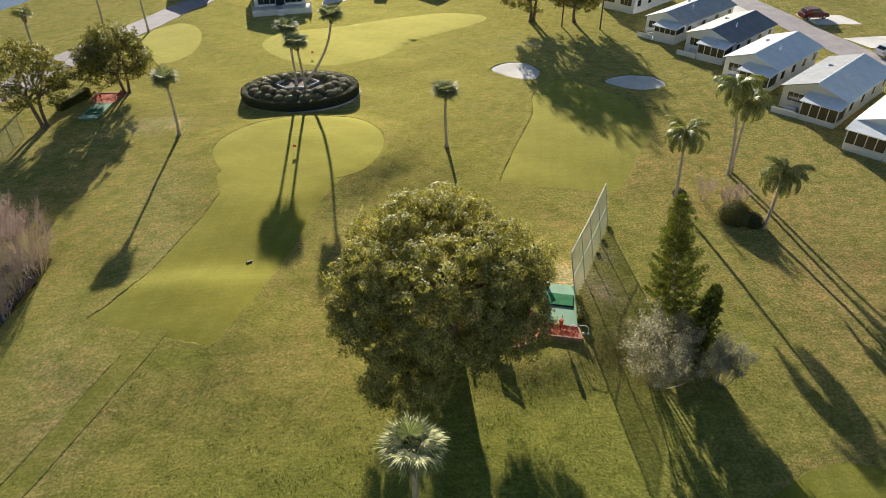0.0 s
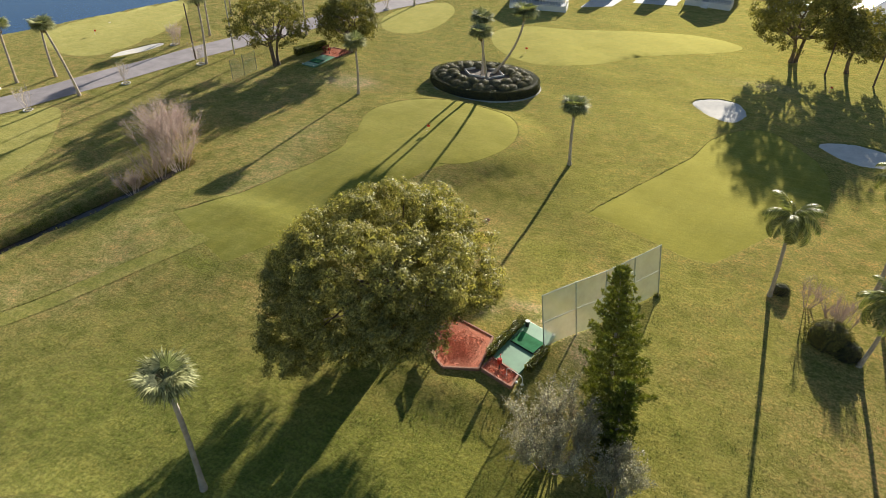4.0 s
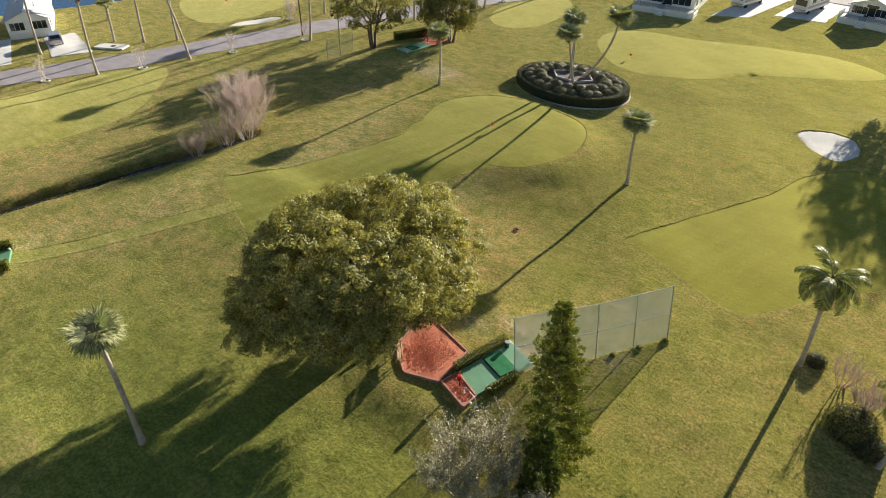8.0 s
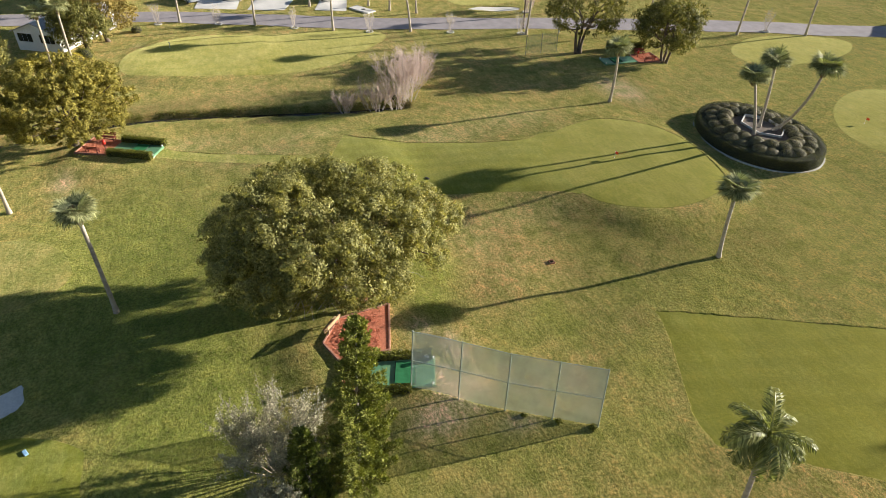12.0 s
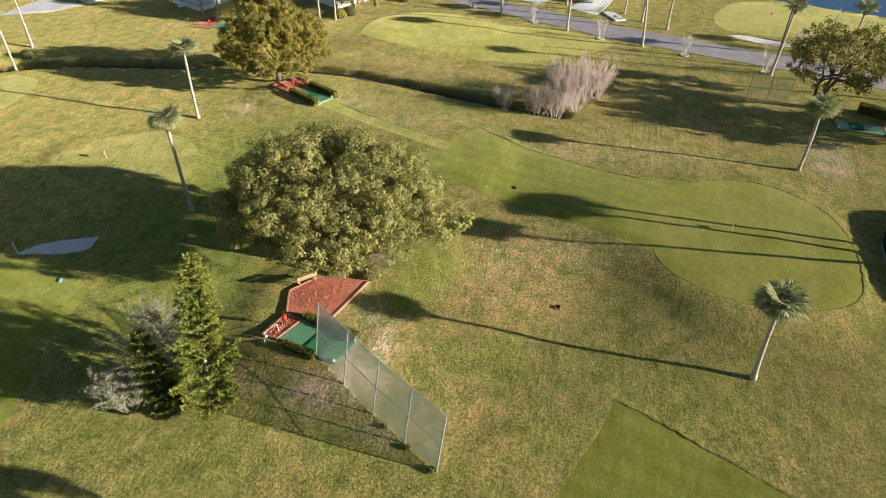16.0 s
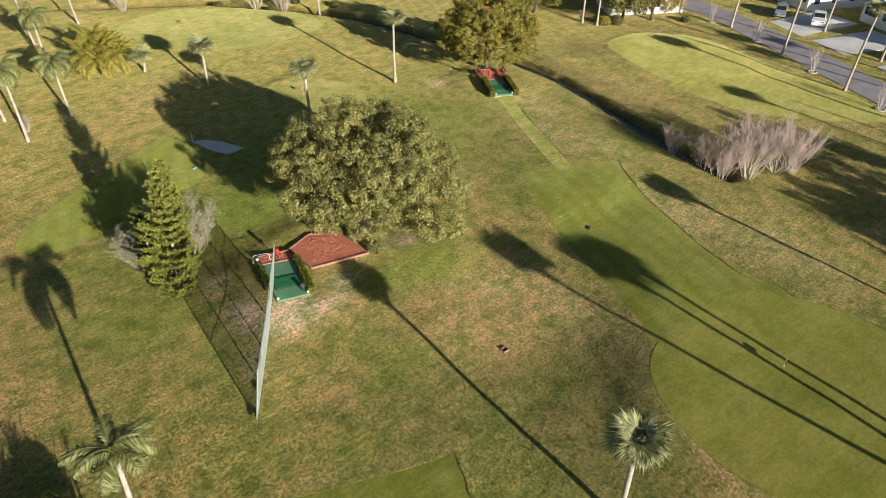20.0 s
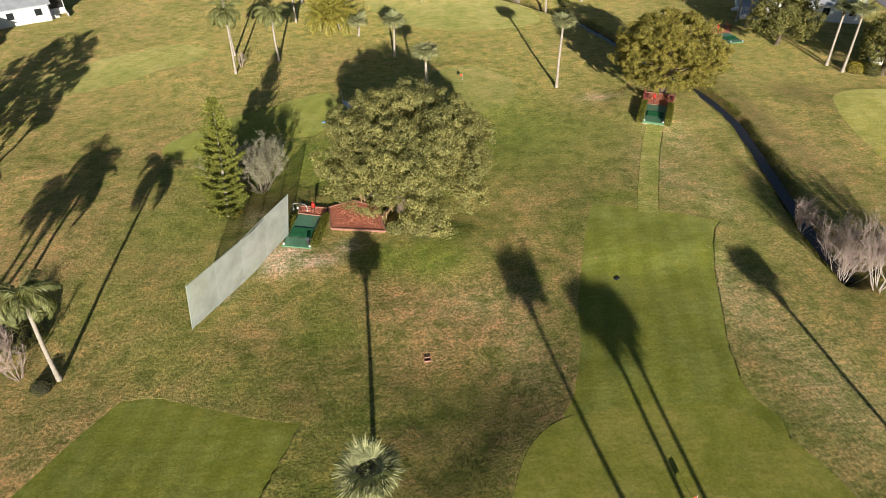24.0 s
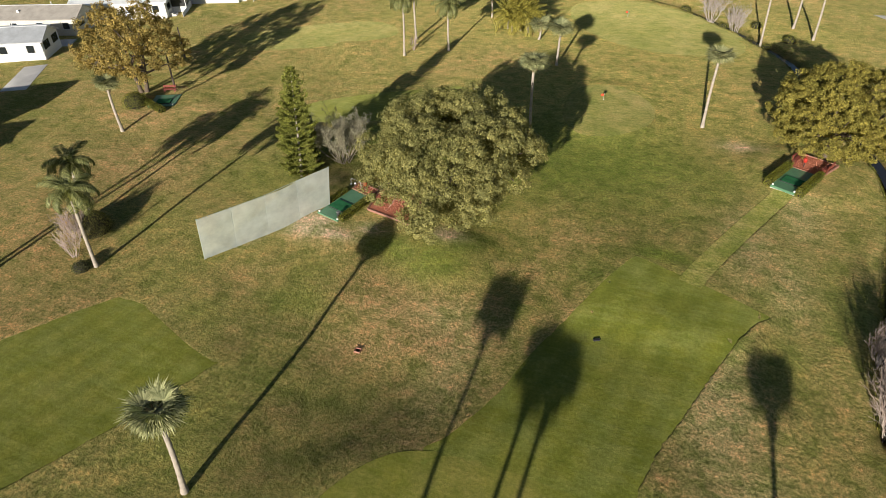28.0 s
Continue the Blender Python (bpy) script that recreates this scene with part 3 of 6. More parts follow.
gx, gy = axis(-102, 96, 0.62), axis(-60, 160, 0.62)
GX, GY = np.meshgrid(gx, gy)
GZ = lie(GX, GY)
nx, ny = len(gx), len(gy)
idx = np.arange(nx * ny).reshape(ny, nx)
quads = np.stack([idx[:-1, :-1], idx[:-1, 1:], idx[1:, 1:], idx[1:, :-1]], -1).reshape(-1, 4)
ground_mesh = build_mesh("ground", [(np.column_stack([GX.ravel(), GY.ravel(), GZ.ravel()]), quads)], M_ROUGH, True)
SPOTS = {
    "dry": ((37, 40, 9, 9, .75), (40, 52, 8, 8, .6), (34, 62, 8, 4, .6), (30, 30, 5, 4, .5), (-22, -2, 10, 5, .5), (-46, 14, 4, 8, .7), (-50, 10, 8, 4, .6), (6, 48.8, 5.5, 3.2, 1.0), (2, 52, 5, 2.5, .8), (-17.5, 15, 4.5, 4, .9), (28.5, 58.6, 4, 2, .7), (28, 41, 6, 5, .6), (45, 38, 6, 5, .6), (33, -5, 5, 8, .7),
            (20, 0, 4, 6, .7), (14, -5, 5, 5, .6), (-19, 32, 2, 6, .45), (-4, 36, 4, 3, .4), (14, 44.5, 3.5, 2.2, .8), (-36, 28, 2.5, 12, .6), (-43, 64, 5, 4, .7), (38, 62, 8, 8, .5), (50, 28, 4, 4, .8),
            (16, 73, 3, 5, .5), (-24, 82, 4, 3, .7), (16, 102, 6, 3, .6), (45, -4, 8, 8, .5), (2, -15, 9, 3, .5), (20, 52, 2.5, 2, .5), (28, 108, 6, 3, .4), (33, 50, 7, 6, .4), (27, -22, 5, 5, .5), (-6, 26, 3, 3, .35),
            (32, 20, 5, 4, .6), (18, 14, 2, 5, .4), (8, 55, 4, 3, .5), (-26, 70, 3, 5, .4), (60, 62, 8, 12, .4)),
    "lush": ((5.5, 44, 4.5, 3.5, .7), (28, 36, 8, 6, .6), (24, 44, 4, 5, .55), (33, 45, 6, 6, .4), (26, 53, 4, 3, .4), (15, 48, 3, 3, .4), (-14, 30, 6, 5, .4), (-26, 40, 2, 5, .4), (-2, 20, 18, 12, .85), (13, 25, 11, 8, .9), (2, 31, 9, 8, .35), (-14, 33, 8, 8, .3), (0, 8, 14, 8, .3), (10, 43.5, 4, 2, .7), (14, 67, 4, 7, .6), (24, 42.5, 3.5, 4, .5), (3.5, 41, 3.5, 2.5, .6), (14, 52, 3, 2.5, .6), (30, 38, 6, 6, .45), (-13, 37, 3, 1.2, .9),
             (-46, 62, 6, 5, .35), (28, 28, 6, 6, .5), (6, 60, 3, 2, .6), (22, 66, 3, 4, .4), (-22, 46, 2, 4, .5), (6, 66, 3, 3, .5), (-21, 39, 2, 4, .4), (20, 56, 3, 2.5, .5)),
    "pale": ((28, 49, 9, 11, .3), (30, 66, 6, 4, .4), (5, 112, 48, 22, .7), (-5, 2, 24, 12, .7), (-46, 8, 11, 22, .6), (32, -6, 20, 20, .5), (0, -26, 34, 18, .95), (17, 79, 9, 15, .55), (-22, 62, 4, 14, .35), (26, 66, 12, 6, .3), (50, 75, 10, 25, .4), (-80, 60, 12, 40, .5)),
    "straw": ((-17.6, 53, 2.4, 6.5, .8), (-19.2, 62, 3, 6, .7), (-19.5, 33, 2.2, 6, .6), (-22.5, 38, 2, 5, .5), (-24, 26, 2, 5, .6), (2, 50, 4, 2, .5), (0, 55, 2, 5, .4), (7.2, 112, 5, 2, .4)),
    "dark": ((8, 66, 4, 3, .45), (10, 73, 5, 4, .4), (4, 61, 4, 3, .5), (20, 63, 2.5, 5, .35), (1.4, 61.8, 4.6, 1.8, .5), (7, 62, 3.5, 1.6, .4), (13, 54.5, 3, 1.4, .3), (-36, 18, 1.5, 12, .5), (-44, 16, 4, 4, .5), (20.5, 33, 4, 2.5, .6), (20.8, 41, 1.2, 3, .45), (16, 58, 2, 1.2, .35), (9, 57, 2, 1.5, .3)),
    "bare": ((5.4, 40.2, 1.6, 1.0, .9), (18.2, 42.6, 2.1, 1.5, 1.5), (20.6, 40.6, 1.2, 2.0, .9), (12.4, 41.6, 1.2, .8, .9), (15.5, 43.4, 2.2, .8, .9), (22.3, 45.5, .8, 1.4, .6), (-23.8, 80.6, 3.4, 2.2, 1.2), (28.6, 104.0, 5, 1.6, .6), (-19, 13.6, 2.4, 1.2, .5),
             (-34, 48, 2, 1.5, .3), (-1, 3.2, 1.4, .8, .5), (-60, 19, 1.5, 1.2, .3), (21, 35.5, 1.2, 1.5, .4), (25.6, 59.6, .6, .4, .6), (10.8, 39.0, .8, .8, .6)),
}


def spot_weights(me, x, y):
    """Where the grass is dry, bare, dark or lush, as values on a mesh."""
    for key, blobs in SPOTS.items():
        w = np.zeros(x.size)
        for cx, cy, rx, ry, s in blobs:
            w = np.maximum(w, s * np.exp(-((x - cx) / rx) ** 2 - ((y - cy) / ry) ** 2))
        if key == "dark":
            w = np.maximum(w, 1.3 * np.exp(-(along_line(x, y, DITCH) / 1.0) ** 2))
        me.attributes.new(key, "FLOAT", "POINT").data.foreach_set("value", w.astype(np.float32))


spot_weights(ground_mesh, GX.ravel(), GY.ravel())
ground = tagged(new("ground", ground_mesh), "rough yellow-green golf course grass with dry patches", "ground", kind="structure")

# mown surfaces
sheet("fairway", outline([(-10.4, 38.3), (-8.5, 42.4), (-6.5, 47.5), (-4.9, 52), (-3.8, 56.1), (-2.0, 60.6), (0.0, 64), (-4, 68), (-12, 67.5), (-14.2, 64.8), (-13.3, 61.8), (-14.0, 58.3),
                          (-15.8, 53.2), (-17.7, 48.2), (-19.6, 44.2), (-20.8, 42.7), (-20.4, 42.3), (-16.2, 40.3), (-14.3, 39.5), (-10.9, 38.2)], 6, 0.025, 2), 0.035, M_FAIR, 1.1, "mown fairway and tee strip leading to the green", "fairway")
sheet("putting_green", outline([(-14.0, 65.8), (-15.6, 71.5), (-13.6, 76.2), (-9, 78.7), (-1.5, 78.8), (2.0, 76.8), (4.0, 72), (3.3, 66.8), (0.2, 62.8), (-6.5, 61.6), (-12.2, 63)], 7, 0.02, 3),
      0.052, M_TEEGREEN, 1.0, "smooth mown putting green with a soft rim", "putting green")
strip("grass_path", [(-22.9, 22.6), (-20.0, 28.5), (-15.7, 38.5), (-15.0, 40.5)], 1.9, 0.035, M_PATH, "narrow mown grass path from the tee to the fairway", "path")
sheet("fairway", outline([(15.9, 60.3), (18.2, 65.6), (21, 71.6), (23.4, 76.6), (25.6, 84), (31, 88), (37, 80), (37, 70), (32.8, 64), (28.4, 57.2), (27.2, 56.5), (25.6, 56.5), (23.4, 57.3), (19, 59.1), (16.3, 59.9)], 6, 0.025, 4), 0.035, M_FAIR, 1.3, "mown fairway leading to two sand bunkers", "fairway")
sheet("putting_green", outline([(-14, 111), (-11, 104), (-4, 98.6), (4, 100.5), (12, 109), (22, 116), (25.5, 121.5), (17, 124.5), (0, 119), (-11, 116)], 6, 0.03, 5), 0.035, M_GREEN, 1.4, "long mown putting green below the houses", "putting green")
sheet("putting_green", outline([(-32.5, 105), (-36, 112), (-34.5, 121), (-30, 125.5), (-25.5, 120), (-24.6, 110), (-27.5, 104)], 6, 0.03, 6), 0.035, M_GREEN, 1.4, "pale mown putting green beside the road", "putting green")
sheet("putting_green", outline([(-49, 17.4), (-57, 18), (-61, 25), (-60, 34), (-58.5, 50), (-54, 56), (-47, 50), (-43, 44), (-43, 34), (-45, 24)], 6, 0.03, 7), 0.035, M_GREEN, 1.4, "large yellow-green putting green beside the ditch", "putting green")
sheet("putting_green", outline([(1, 3.5), (-4, 0.8), (-8.5, 5), (-9.2, 11), (-6, 15.2), (-1.5, 15.8), (1.2, 11)], 6, 0.03, 8), 0.03, M_WORN, 1.2, "worn putting green beyond the oak", "putting green")
sheet("fairway", outline([(29, 22.5), (20, 19.2), (15.8, 18.6), (13.6, 13.5), (15.2, 6.5), (22, 10), (30, 15), (33, 20)], 6, 0.03, 9), 0.035, M_FAIR, 1.3, "mown fairway strip beside a sand bunker", "fairway")
sheet("putting_green", outline([(8, -37), (-3, -41), (-17, -31), (-19.5, -18), (-10, -14.5), (0, -18), (7, -26)], 6, 0.03, 10), 0.03, M_WORN, 1.8, "far mown green among palms", "putting green")
sheet("putting_green", outline([(-66, 74), (-74, 72), (-84, 78), (-84, 92), (-79, 104), (-71, 98), (-66, 86)], 6, 0.03, 11), 0.035, M_GREEN, 1.8, "yellow-green putting green by the lake", "putting green")
sheet("fairway", outline([(40, -16), (56, -4), (49, 2), (33, -10)], 6, 0.03, 12), 0.035, M_WORN, 2, "mown strip in front of the southern homes", "fairway")
for ring, lab in ((((21.3, 94), (24.5, 96.2), (27.2, 95.2), (28.2, 91.8), (26.6, 88.8), (23.6, 90.4)), "bright white sand bunker beside the fairway"),
                  (((36.5, 86.8), (40.5, 88.4), (44, 86.8), (44.1, 83.4), (40, 83.2)), "pale sand bunker in tree shade"),
                  (((13.0, 9.3), (11.0, 10.6), (9.1, 13.9), (9.6, 14.6), (11.3, 14.3), (12.8, 10.6)), "small pale sand bunker in the shade of the oak"),
                  (((-63.6, 73.6), (-61.8, 78), (-61.2, 82.2), (-62.6, 82), (-64.4, 77)), "long sand bunker beside the road"),
                  (((-81.3, 87), (-79.4, 89.3), (-77.4, 88.8), (-78.6, 87)), "small sand bunker by the lake")):
    sheet("bunker", outline(ring, 6, 0.05, 13), 0.04, M_SAND, 0.6, lab, "bunker")


def grass_rim(ring, others, height, width, seed):
    """Taller grass standing along a mown edge, left out where another mown surface joins."""
    g2 = np.random.default_rng(seed)
    d = np.roll(ring, -1, 0) - ring
    run = np.concatenate([[0], np.cumsum(np.linalg.norm(d, axis=1))])
    n = max(12, int(run[-1] / 0.22))
    k = np.linspace(0, run[-1], n, endpoint=False)
    loop = np.vstack([ring, ring[:1]])
    p = np.column_stack([np.interp(k, run, loop[:, i]) for i in (0, 1)])
    way = np.roll(p, -1, 0) - np.roll(p, 1, 0)
    way /= np.linalg.norm(way, axis=1)[:, None] + 1e-9
    area = np.sum(ring[:, 0] * np.roll(ring[:, 1], -1) - np.roll(ring[:, 0], -1) * ring[:, 1])
    out = np.column_stack([way[:, 1], -way[:, 0]]) * np.sign(area)
    free = np.ones(n, bool)
    for o in others:
        free &= ~within(o, p + out * 0.3)
    h = height * np.clip(0.75 + 0.35 * np.sin(k * 0.55 + seed) * np.sin(k * 0.21) + g2.normal(0, 0.1, n), 0.25, 1.6)
    h = h * (0.15 + 0.85 * smooth_step(-0.35, 0.4, out[:, 1]))
    rag = g2.normal(0, 0.035, (n, 1))
    rows = []
    for off, up in ((-0.01, -0.06), (0.02, 0.75), (0.1, 1.0), (width * 0.45, 0.7), (width, -0.3)):
        q = p + out * (off + rag + g2.normal(0, 0.02, (n, 1)))
        rows.append(np.column_stack([q, lie(q[:, 0], q[:, 1]) + h * up if up > 0 else lie(q[:, 0], q[:, 1]) + height * up]))
    v = np.concatenate(rows)
    f = [(r * n + i, r * n + (i + 1) % n, (r + 1) * n + (i + 1) % n, (r + 1) * n + i) for i in range(n) if free[i] and free[(i + 1) % n] for r in range(4)]
    if not f:
        return
    f = np.array(f)
    me = build_mesh("grass_edge", [(v, f if area > 0 else f[:, ::-1])], M_ROUGH, True)
    spot_weights(me, v[:, 0], v[:, 1])
    tagged(new("grass_edge", me), "fringe of taller rough grass along the mown edge", "grass", kind="stuff")


RINGS = list(MOWN)
for i, ring in enumerate(RINGS):
    if 4 <= i < len(RINGS) - 5:
        continue
    sand = i >= len(RINGS) - 5
    grass_rim(ring, [o for j, o in enumerate(RINGS) if j != i], 0.14 if sand else 0.065, 0.9, 600 + i)
# culvert, ditch water, lake
strip("ditch_water", DITCH, 1.15, 0.0, M_DITCH, "narrow strip of dark still water in a ditch", "ditch")
ditch = bpy.data.objects["ditch_water"]
for vert in ditch.data.vertices:
    vert.co.z = -0.78
me = build_mesh("lake", [(np.array([(-111, 15, -0.45), (-62, 155, -0.45), (-500, 308, -0.45), (-500, 100, -0.45)]), np.array([(0, 1, 2, 3)]))], M_LAKE)
tagged(new("lake", me), "calm blue lake beyond the lakeside green", "lake", kind="structure")
g4 = np.random.default_rng(77)
run = np.linspace(0, len(DITCH) - 1, 1500)
run = run[np.sin(run * 9.0) + 0.6 * np.sin(run * 23.0 + 1) + g4.normal(0, 0.5, run.size) > -0.35]
foot = np.column_stack([np.interp(run, range(len(DITCH)), DITCH[:, i]) for i in (0, 1)])
foot = np.repeat(foot, 9, 0) + g4.normal(0, 0.12, (len(foot) * 9, 2))
swing = np.where(g4.uniform(0, 1, len(foot)) < 0.5, -1, 1) * g4.uniform(0.75, 1.35, len(foot))
side_ = np.column_stack([np.cos(np.interp(foot[:, 1], [-50, -10, 20, 55], [0.9, 0.35, 0.0, 0.1])), -np.sin(np.interp(foot[:, 1], [-50, -10, 20, 55], [0.9, 0.35, 0.0, 0.1])) * -1])
foot = foot + side_ * swing[:, None]
base_ = np.column_stack([foot, lie(foot[:, 0], foot[:, 1]) - 0.03])
reeds = build_mesh("bank_plants", [leaves(base_, np.tile((0, 0, 1.0), (len(base_), 1)), 0.22, 0.06, 0.6, g4, True)], M_HEDGE)
tagged(new("bank_plants", reeds), "ragged tufts of grass and weeds along the ditch banks", "weeds", kind="stuff")
# tufts of standing blades over the rough that the camera passes nearest
g5 = np.random.default_rng(88)
q = np.column_stack([g5.uniform(-34, 60, 700000), g5.uniform(-2, 92, 700000)])
fade = smooth_step(0, 22, np.minimum(np.minimum(q[:, 0] + 34, 60 - q[:, 0]), np.minimum(q[:, 1] + 2, 92 - q[:, 1])))
q = q[g5.uniform(0, 1, len(q)) < fade]
clump = np.sin(q[:, 0] * 1.9 + 2.2 * np.sin(q[:, 1] * 0.8)) * np.sin(q[:, 1] * 2.1 + 1.7 * np.sin(q[:, 0] * 0.7))
q = q[(clump + g5.normal(0, 0.9, len(q)) > 0.1) & (along_line(q[:, 0], q[:, 1], DITCH) > 1.0)]
for ring in RINGS:
    q = q[~within(ring, q)]
for ring in (((9, 34), (17.4, 34), (18.6, 41.5), (15.5, 42.2), (9, 40.6)), ((-28, 13), (-20, 15), (-20.5, 24.5), (-27, 24.5))):
    q = q[~within(np.array(ring, float), q)]
q = q[np.hypot((q[:, 0] + 6.5) / 8.5, (q[:, 1] - 88) / 6.6) > 1]
base_ = np.column_stack([q, lie(q[:, 0], q[:, 1]) - 0.01])
me = build_mesh("rough_tufts", [leaves(base_, np.tile((0, 0, 1.0), (len(base_), 1)), 0.07, 0.06, 1.1, g5, True)], M_BLADE)
spot_weights(me, np.repeat(q[:, 0], 4), np.repeat(q[:, 1], 4))
tagged(new("rough_tufts", me), "short standing tufts of rough yellow-green grass", "grass", kind="stuff")
# roads and drives
strip("road", [(-83, -20), (-79, 0), (-76.5, 10), (-74.5, 22), (-66.5, 41), (-59, 59), (-53.6, 80), (-43.7, 109), (-32, 135), (-20, 165)], 6.0, 0.05, M_ASPHALT, "grey-brown asphalt road along the course", "road")
strip("road", [(83, 40), (80, 70), (79, 92), (78, 112), (76, 140), (74, 170)], 6.0, 0.05, M_ASPHALT, "asphalt lane behind the mobile homes", "road")
strip("road", [(-24, 158), (0, 160), (30, 162), (70, 160)], 6.0, 0.05, M_ASPHALT, "asphalt lane behind the northern homes", "road")


# ---- plants ----
def crooked(start, end, bend, gen, steps=6):
    k = np.linspace(0, 1, steps)[:, None]
    a, b = np.array(start, float), np.array(end, float)
    off = gen.normal(0, bend, 3)
    return a + (b - a) * k + np.sin(k * np.pi) * off + gen.normal(0, bend * 0.15, (steps, 3)) * np.sin(k * np.pi)


def broad_tree(name, x, y, height, rx, ry, bottom, material, label, seed, lobes=40, per_lobe=70, leaf=0.2, per=22, trunk=0.4, stems=1, lobe_r=1.7, bare=0, offset=(0, 0), flat=1.0, group="", inner=0.35, open_side=None, extra=(), pale=()):
    """A broad crown of leafy lobes on crooked limbs."""
    gen = np.random.default_rng(seed)
    t = thing(name, pose(x, y, gz(x, y) - 0.05), label, "tree", group)
    ox, oy = offset
    mid = bottom + (height - bottom) * 0.32
    cen = []
    golden = math.pi * (3 - math.sqrt(5))
    for i in range(lobes):
        up = -0.55 + 1.5 * (i + 0.5) / lobes
        up = min(up, 0.97)
        a = golden * i + gen.normal(0, 0.25)
        r = math.sqrt(max(0.0, 1 - (up if up > 0 else up * 1.25) ** 2)) * gen.uniform(0.74, 1.1)
        z = mid + (up * (height - mid - lobe_r * 0.5) * flat if up > 0 else up * (mid - bottom) * 1.2)
        cen.append((ox + (rx - lobe_r * 0.6) * r * math.cos(a), oy + (ry - lobe_r * 0.6) * r * math.sin(a), z))
    if open_side:
        for a0, a1, zmax in open_side:
            cen = [q for q in cen if q[2] > zmax or not a0 < math.degrees(math.atan2(q[1] - oy, q[0] - ox)) < a1]
        lobes = len(cen)
    cen = cen + [tuple(q) for q in extra]
    for i in range(int(lobes * inner)):
        a, r = gen.uniform(0, 2 * math.pi), math.sqrt(gen.uniform(0, 1)) * 0.65
        cen.append((ox + rx * r * math.cos(a), oy + ry * r * math.sin(a), gen.uniform(mid, height * 0.8)))
    cen = np.array(cen)
    heart = np.array([ox, oy, bottom + 0.3])
    # limbs
    wood = []
    for s in range(stems):
        a = 2 * math.pi * s / stems + 0.6
        foot = (0.35 * math.cos(a) * (stems > 1), 0.35 * math.sin(a) * (stems > 1), 0)
        fork = (ox * 0.5 + 0.9 * math.cos(a) * (stems > 1), oy * 0.5 + 0.9 * math.sin(a) * (stems > 1), bottom + 0.8)
        wood.append((foot, fork))
        line = crooked(foot, fork, 0.12, gen, 7)
        rad = np.linspace(trunk * (1.25 if stems == 1 else 0.8), trunk * (0.75 if stems == 1 else 0.5), 7)
        rad[0] *= 1.35
        part("trunk", build_mesh("trunk", tube(line, rad, 9), M_BARK, True), t)
    pick = gen.choice(lobes, min(lobes, 16), replace=False)
    for n, i in enumerate(pick):
        foot, fork = wood[n % stems]
        fork = np.array(fork)
        tip = cen[i]
        start = np.array(foot) + (fork - np.array(foot)) * gen.uniform(0.75, 1.0)
        line = crooked(start, tip, 0.5, gen, 7)
        part("limb", build_mesh("limb", tube(line, np.linspace(trunk * 0.42, 0.04, 7), 6), M_BARK, True), t)
    tips = [np.array(q) for q in pale]
    for i in range(bare):
        a = gen.uniform(0, 2 * math.pi)
        tips.append(np.array([ox + rx * 0.75 * math.cos(a), oy + ry * 0.75 * math.sin(a), bottom + gen.uniform(0.6, 2.2)]))
    for tip in tips:
        line = crooked((0, 0, bottom + 0.5), tip, 0.5, gen, 7)
        chunks = tube(line, np.linspace(0.1, 0.03, 7), 5)
        for _ in range(16):
            s = line[gen.integers(3, 7)]
            e = s + (tip - heart) / np.linalg.norm(tip - heart) * gen.uniform(0.6, 1.4) + gen.normal(0, 0.45, 3) + (0, 0, 0.3)
            chunks += tube(crooked(s, e, 0.08, gen, 4), np.linspace(0.03, 0.012, 4), 4)
        part("bare_branch", build_mesh("bare_branch", chunks, M_PALE), t, "pale leafless branch")
    # leaves: rounded tufts over each lobe, the light catching every tuft by itself
    allp, allo = [], []
    tufts, each = per_lobe // 2 + 2, per * 2
    for c in cen:
        r = lobe_r * gen.uniform(0.65, 1.25)
        d = gen.normal(0, 1, (tufts, 3))
        d /= np.linalg.norm(d, axis=1)[:, None]
        out = c - np.array([ox, oy, mid])
        out /= np.linalg.norm(out) + 1e-6
        d = d[(d @ out) > -0.5]
        hub = c + d * r * gen.uniform(0.7, 1.08, (len(d), 1)) * np.array([1, 1, 0.85])
        e = gen.normal(0, 1, (len(hub), each, 3))
        e /= np.linalg.norm(e, axis=2)[:, :, None]
        e = e + d[:, None] * 0.45 + np.array([0, 0, 0.2])
        size = lobe_r * gen.uniform(0.2, 0.38, (len(hub), 1, 1))
        p = hub[:, None] + e * size * gen.uniform(0.55, 1.05, (len(hub), each, 1)) * np.array([1, 1, 0.8])
        allp.append(p.reshape(-1, 3))
        allo.append((e * 1.1 + d[:, None] * 0.3).reshape(-1, 3))
    p, o = np.concatenate(allp), np.concatenate(allo)
    keep = p[:, 2] > 0.25
    part("crown", build_mesh("crown", [leaves(p[keep], o[keep], leaf, leaf * 0.6, 0.4, gen)], material), t)
    return t


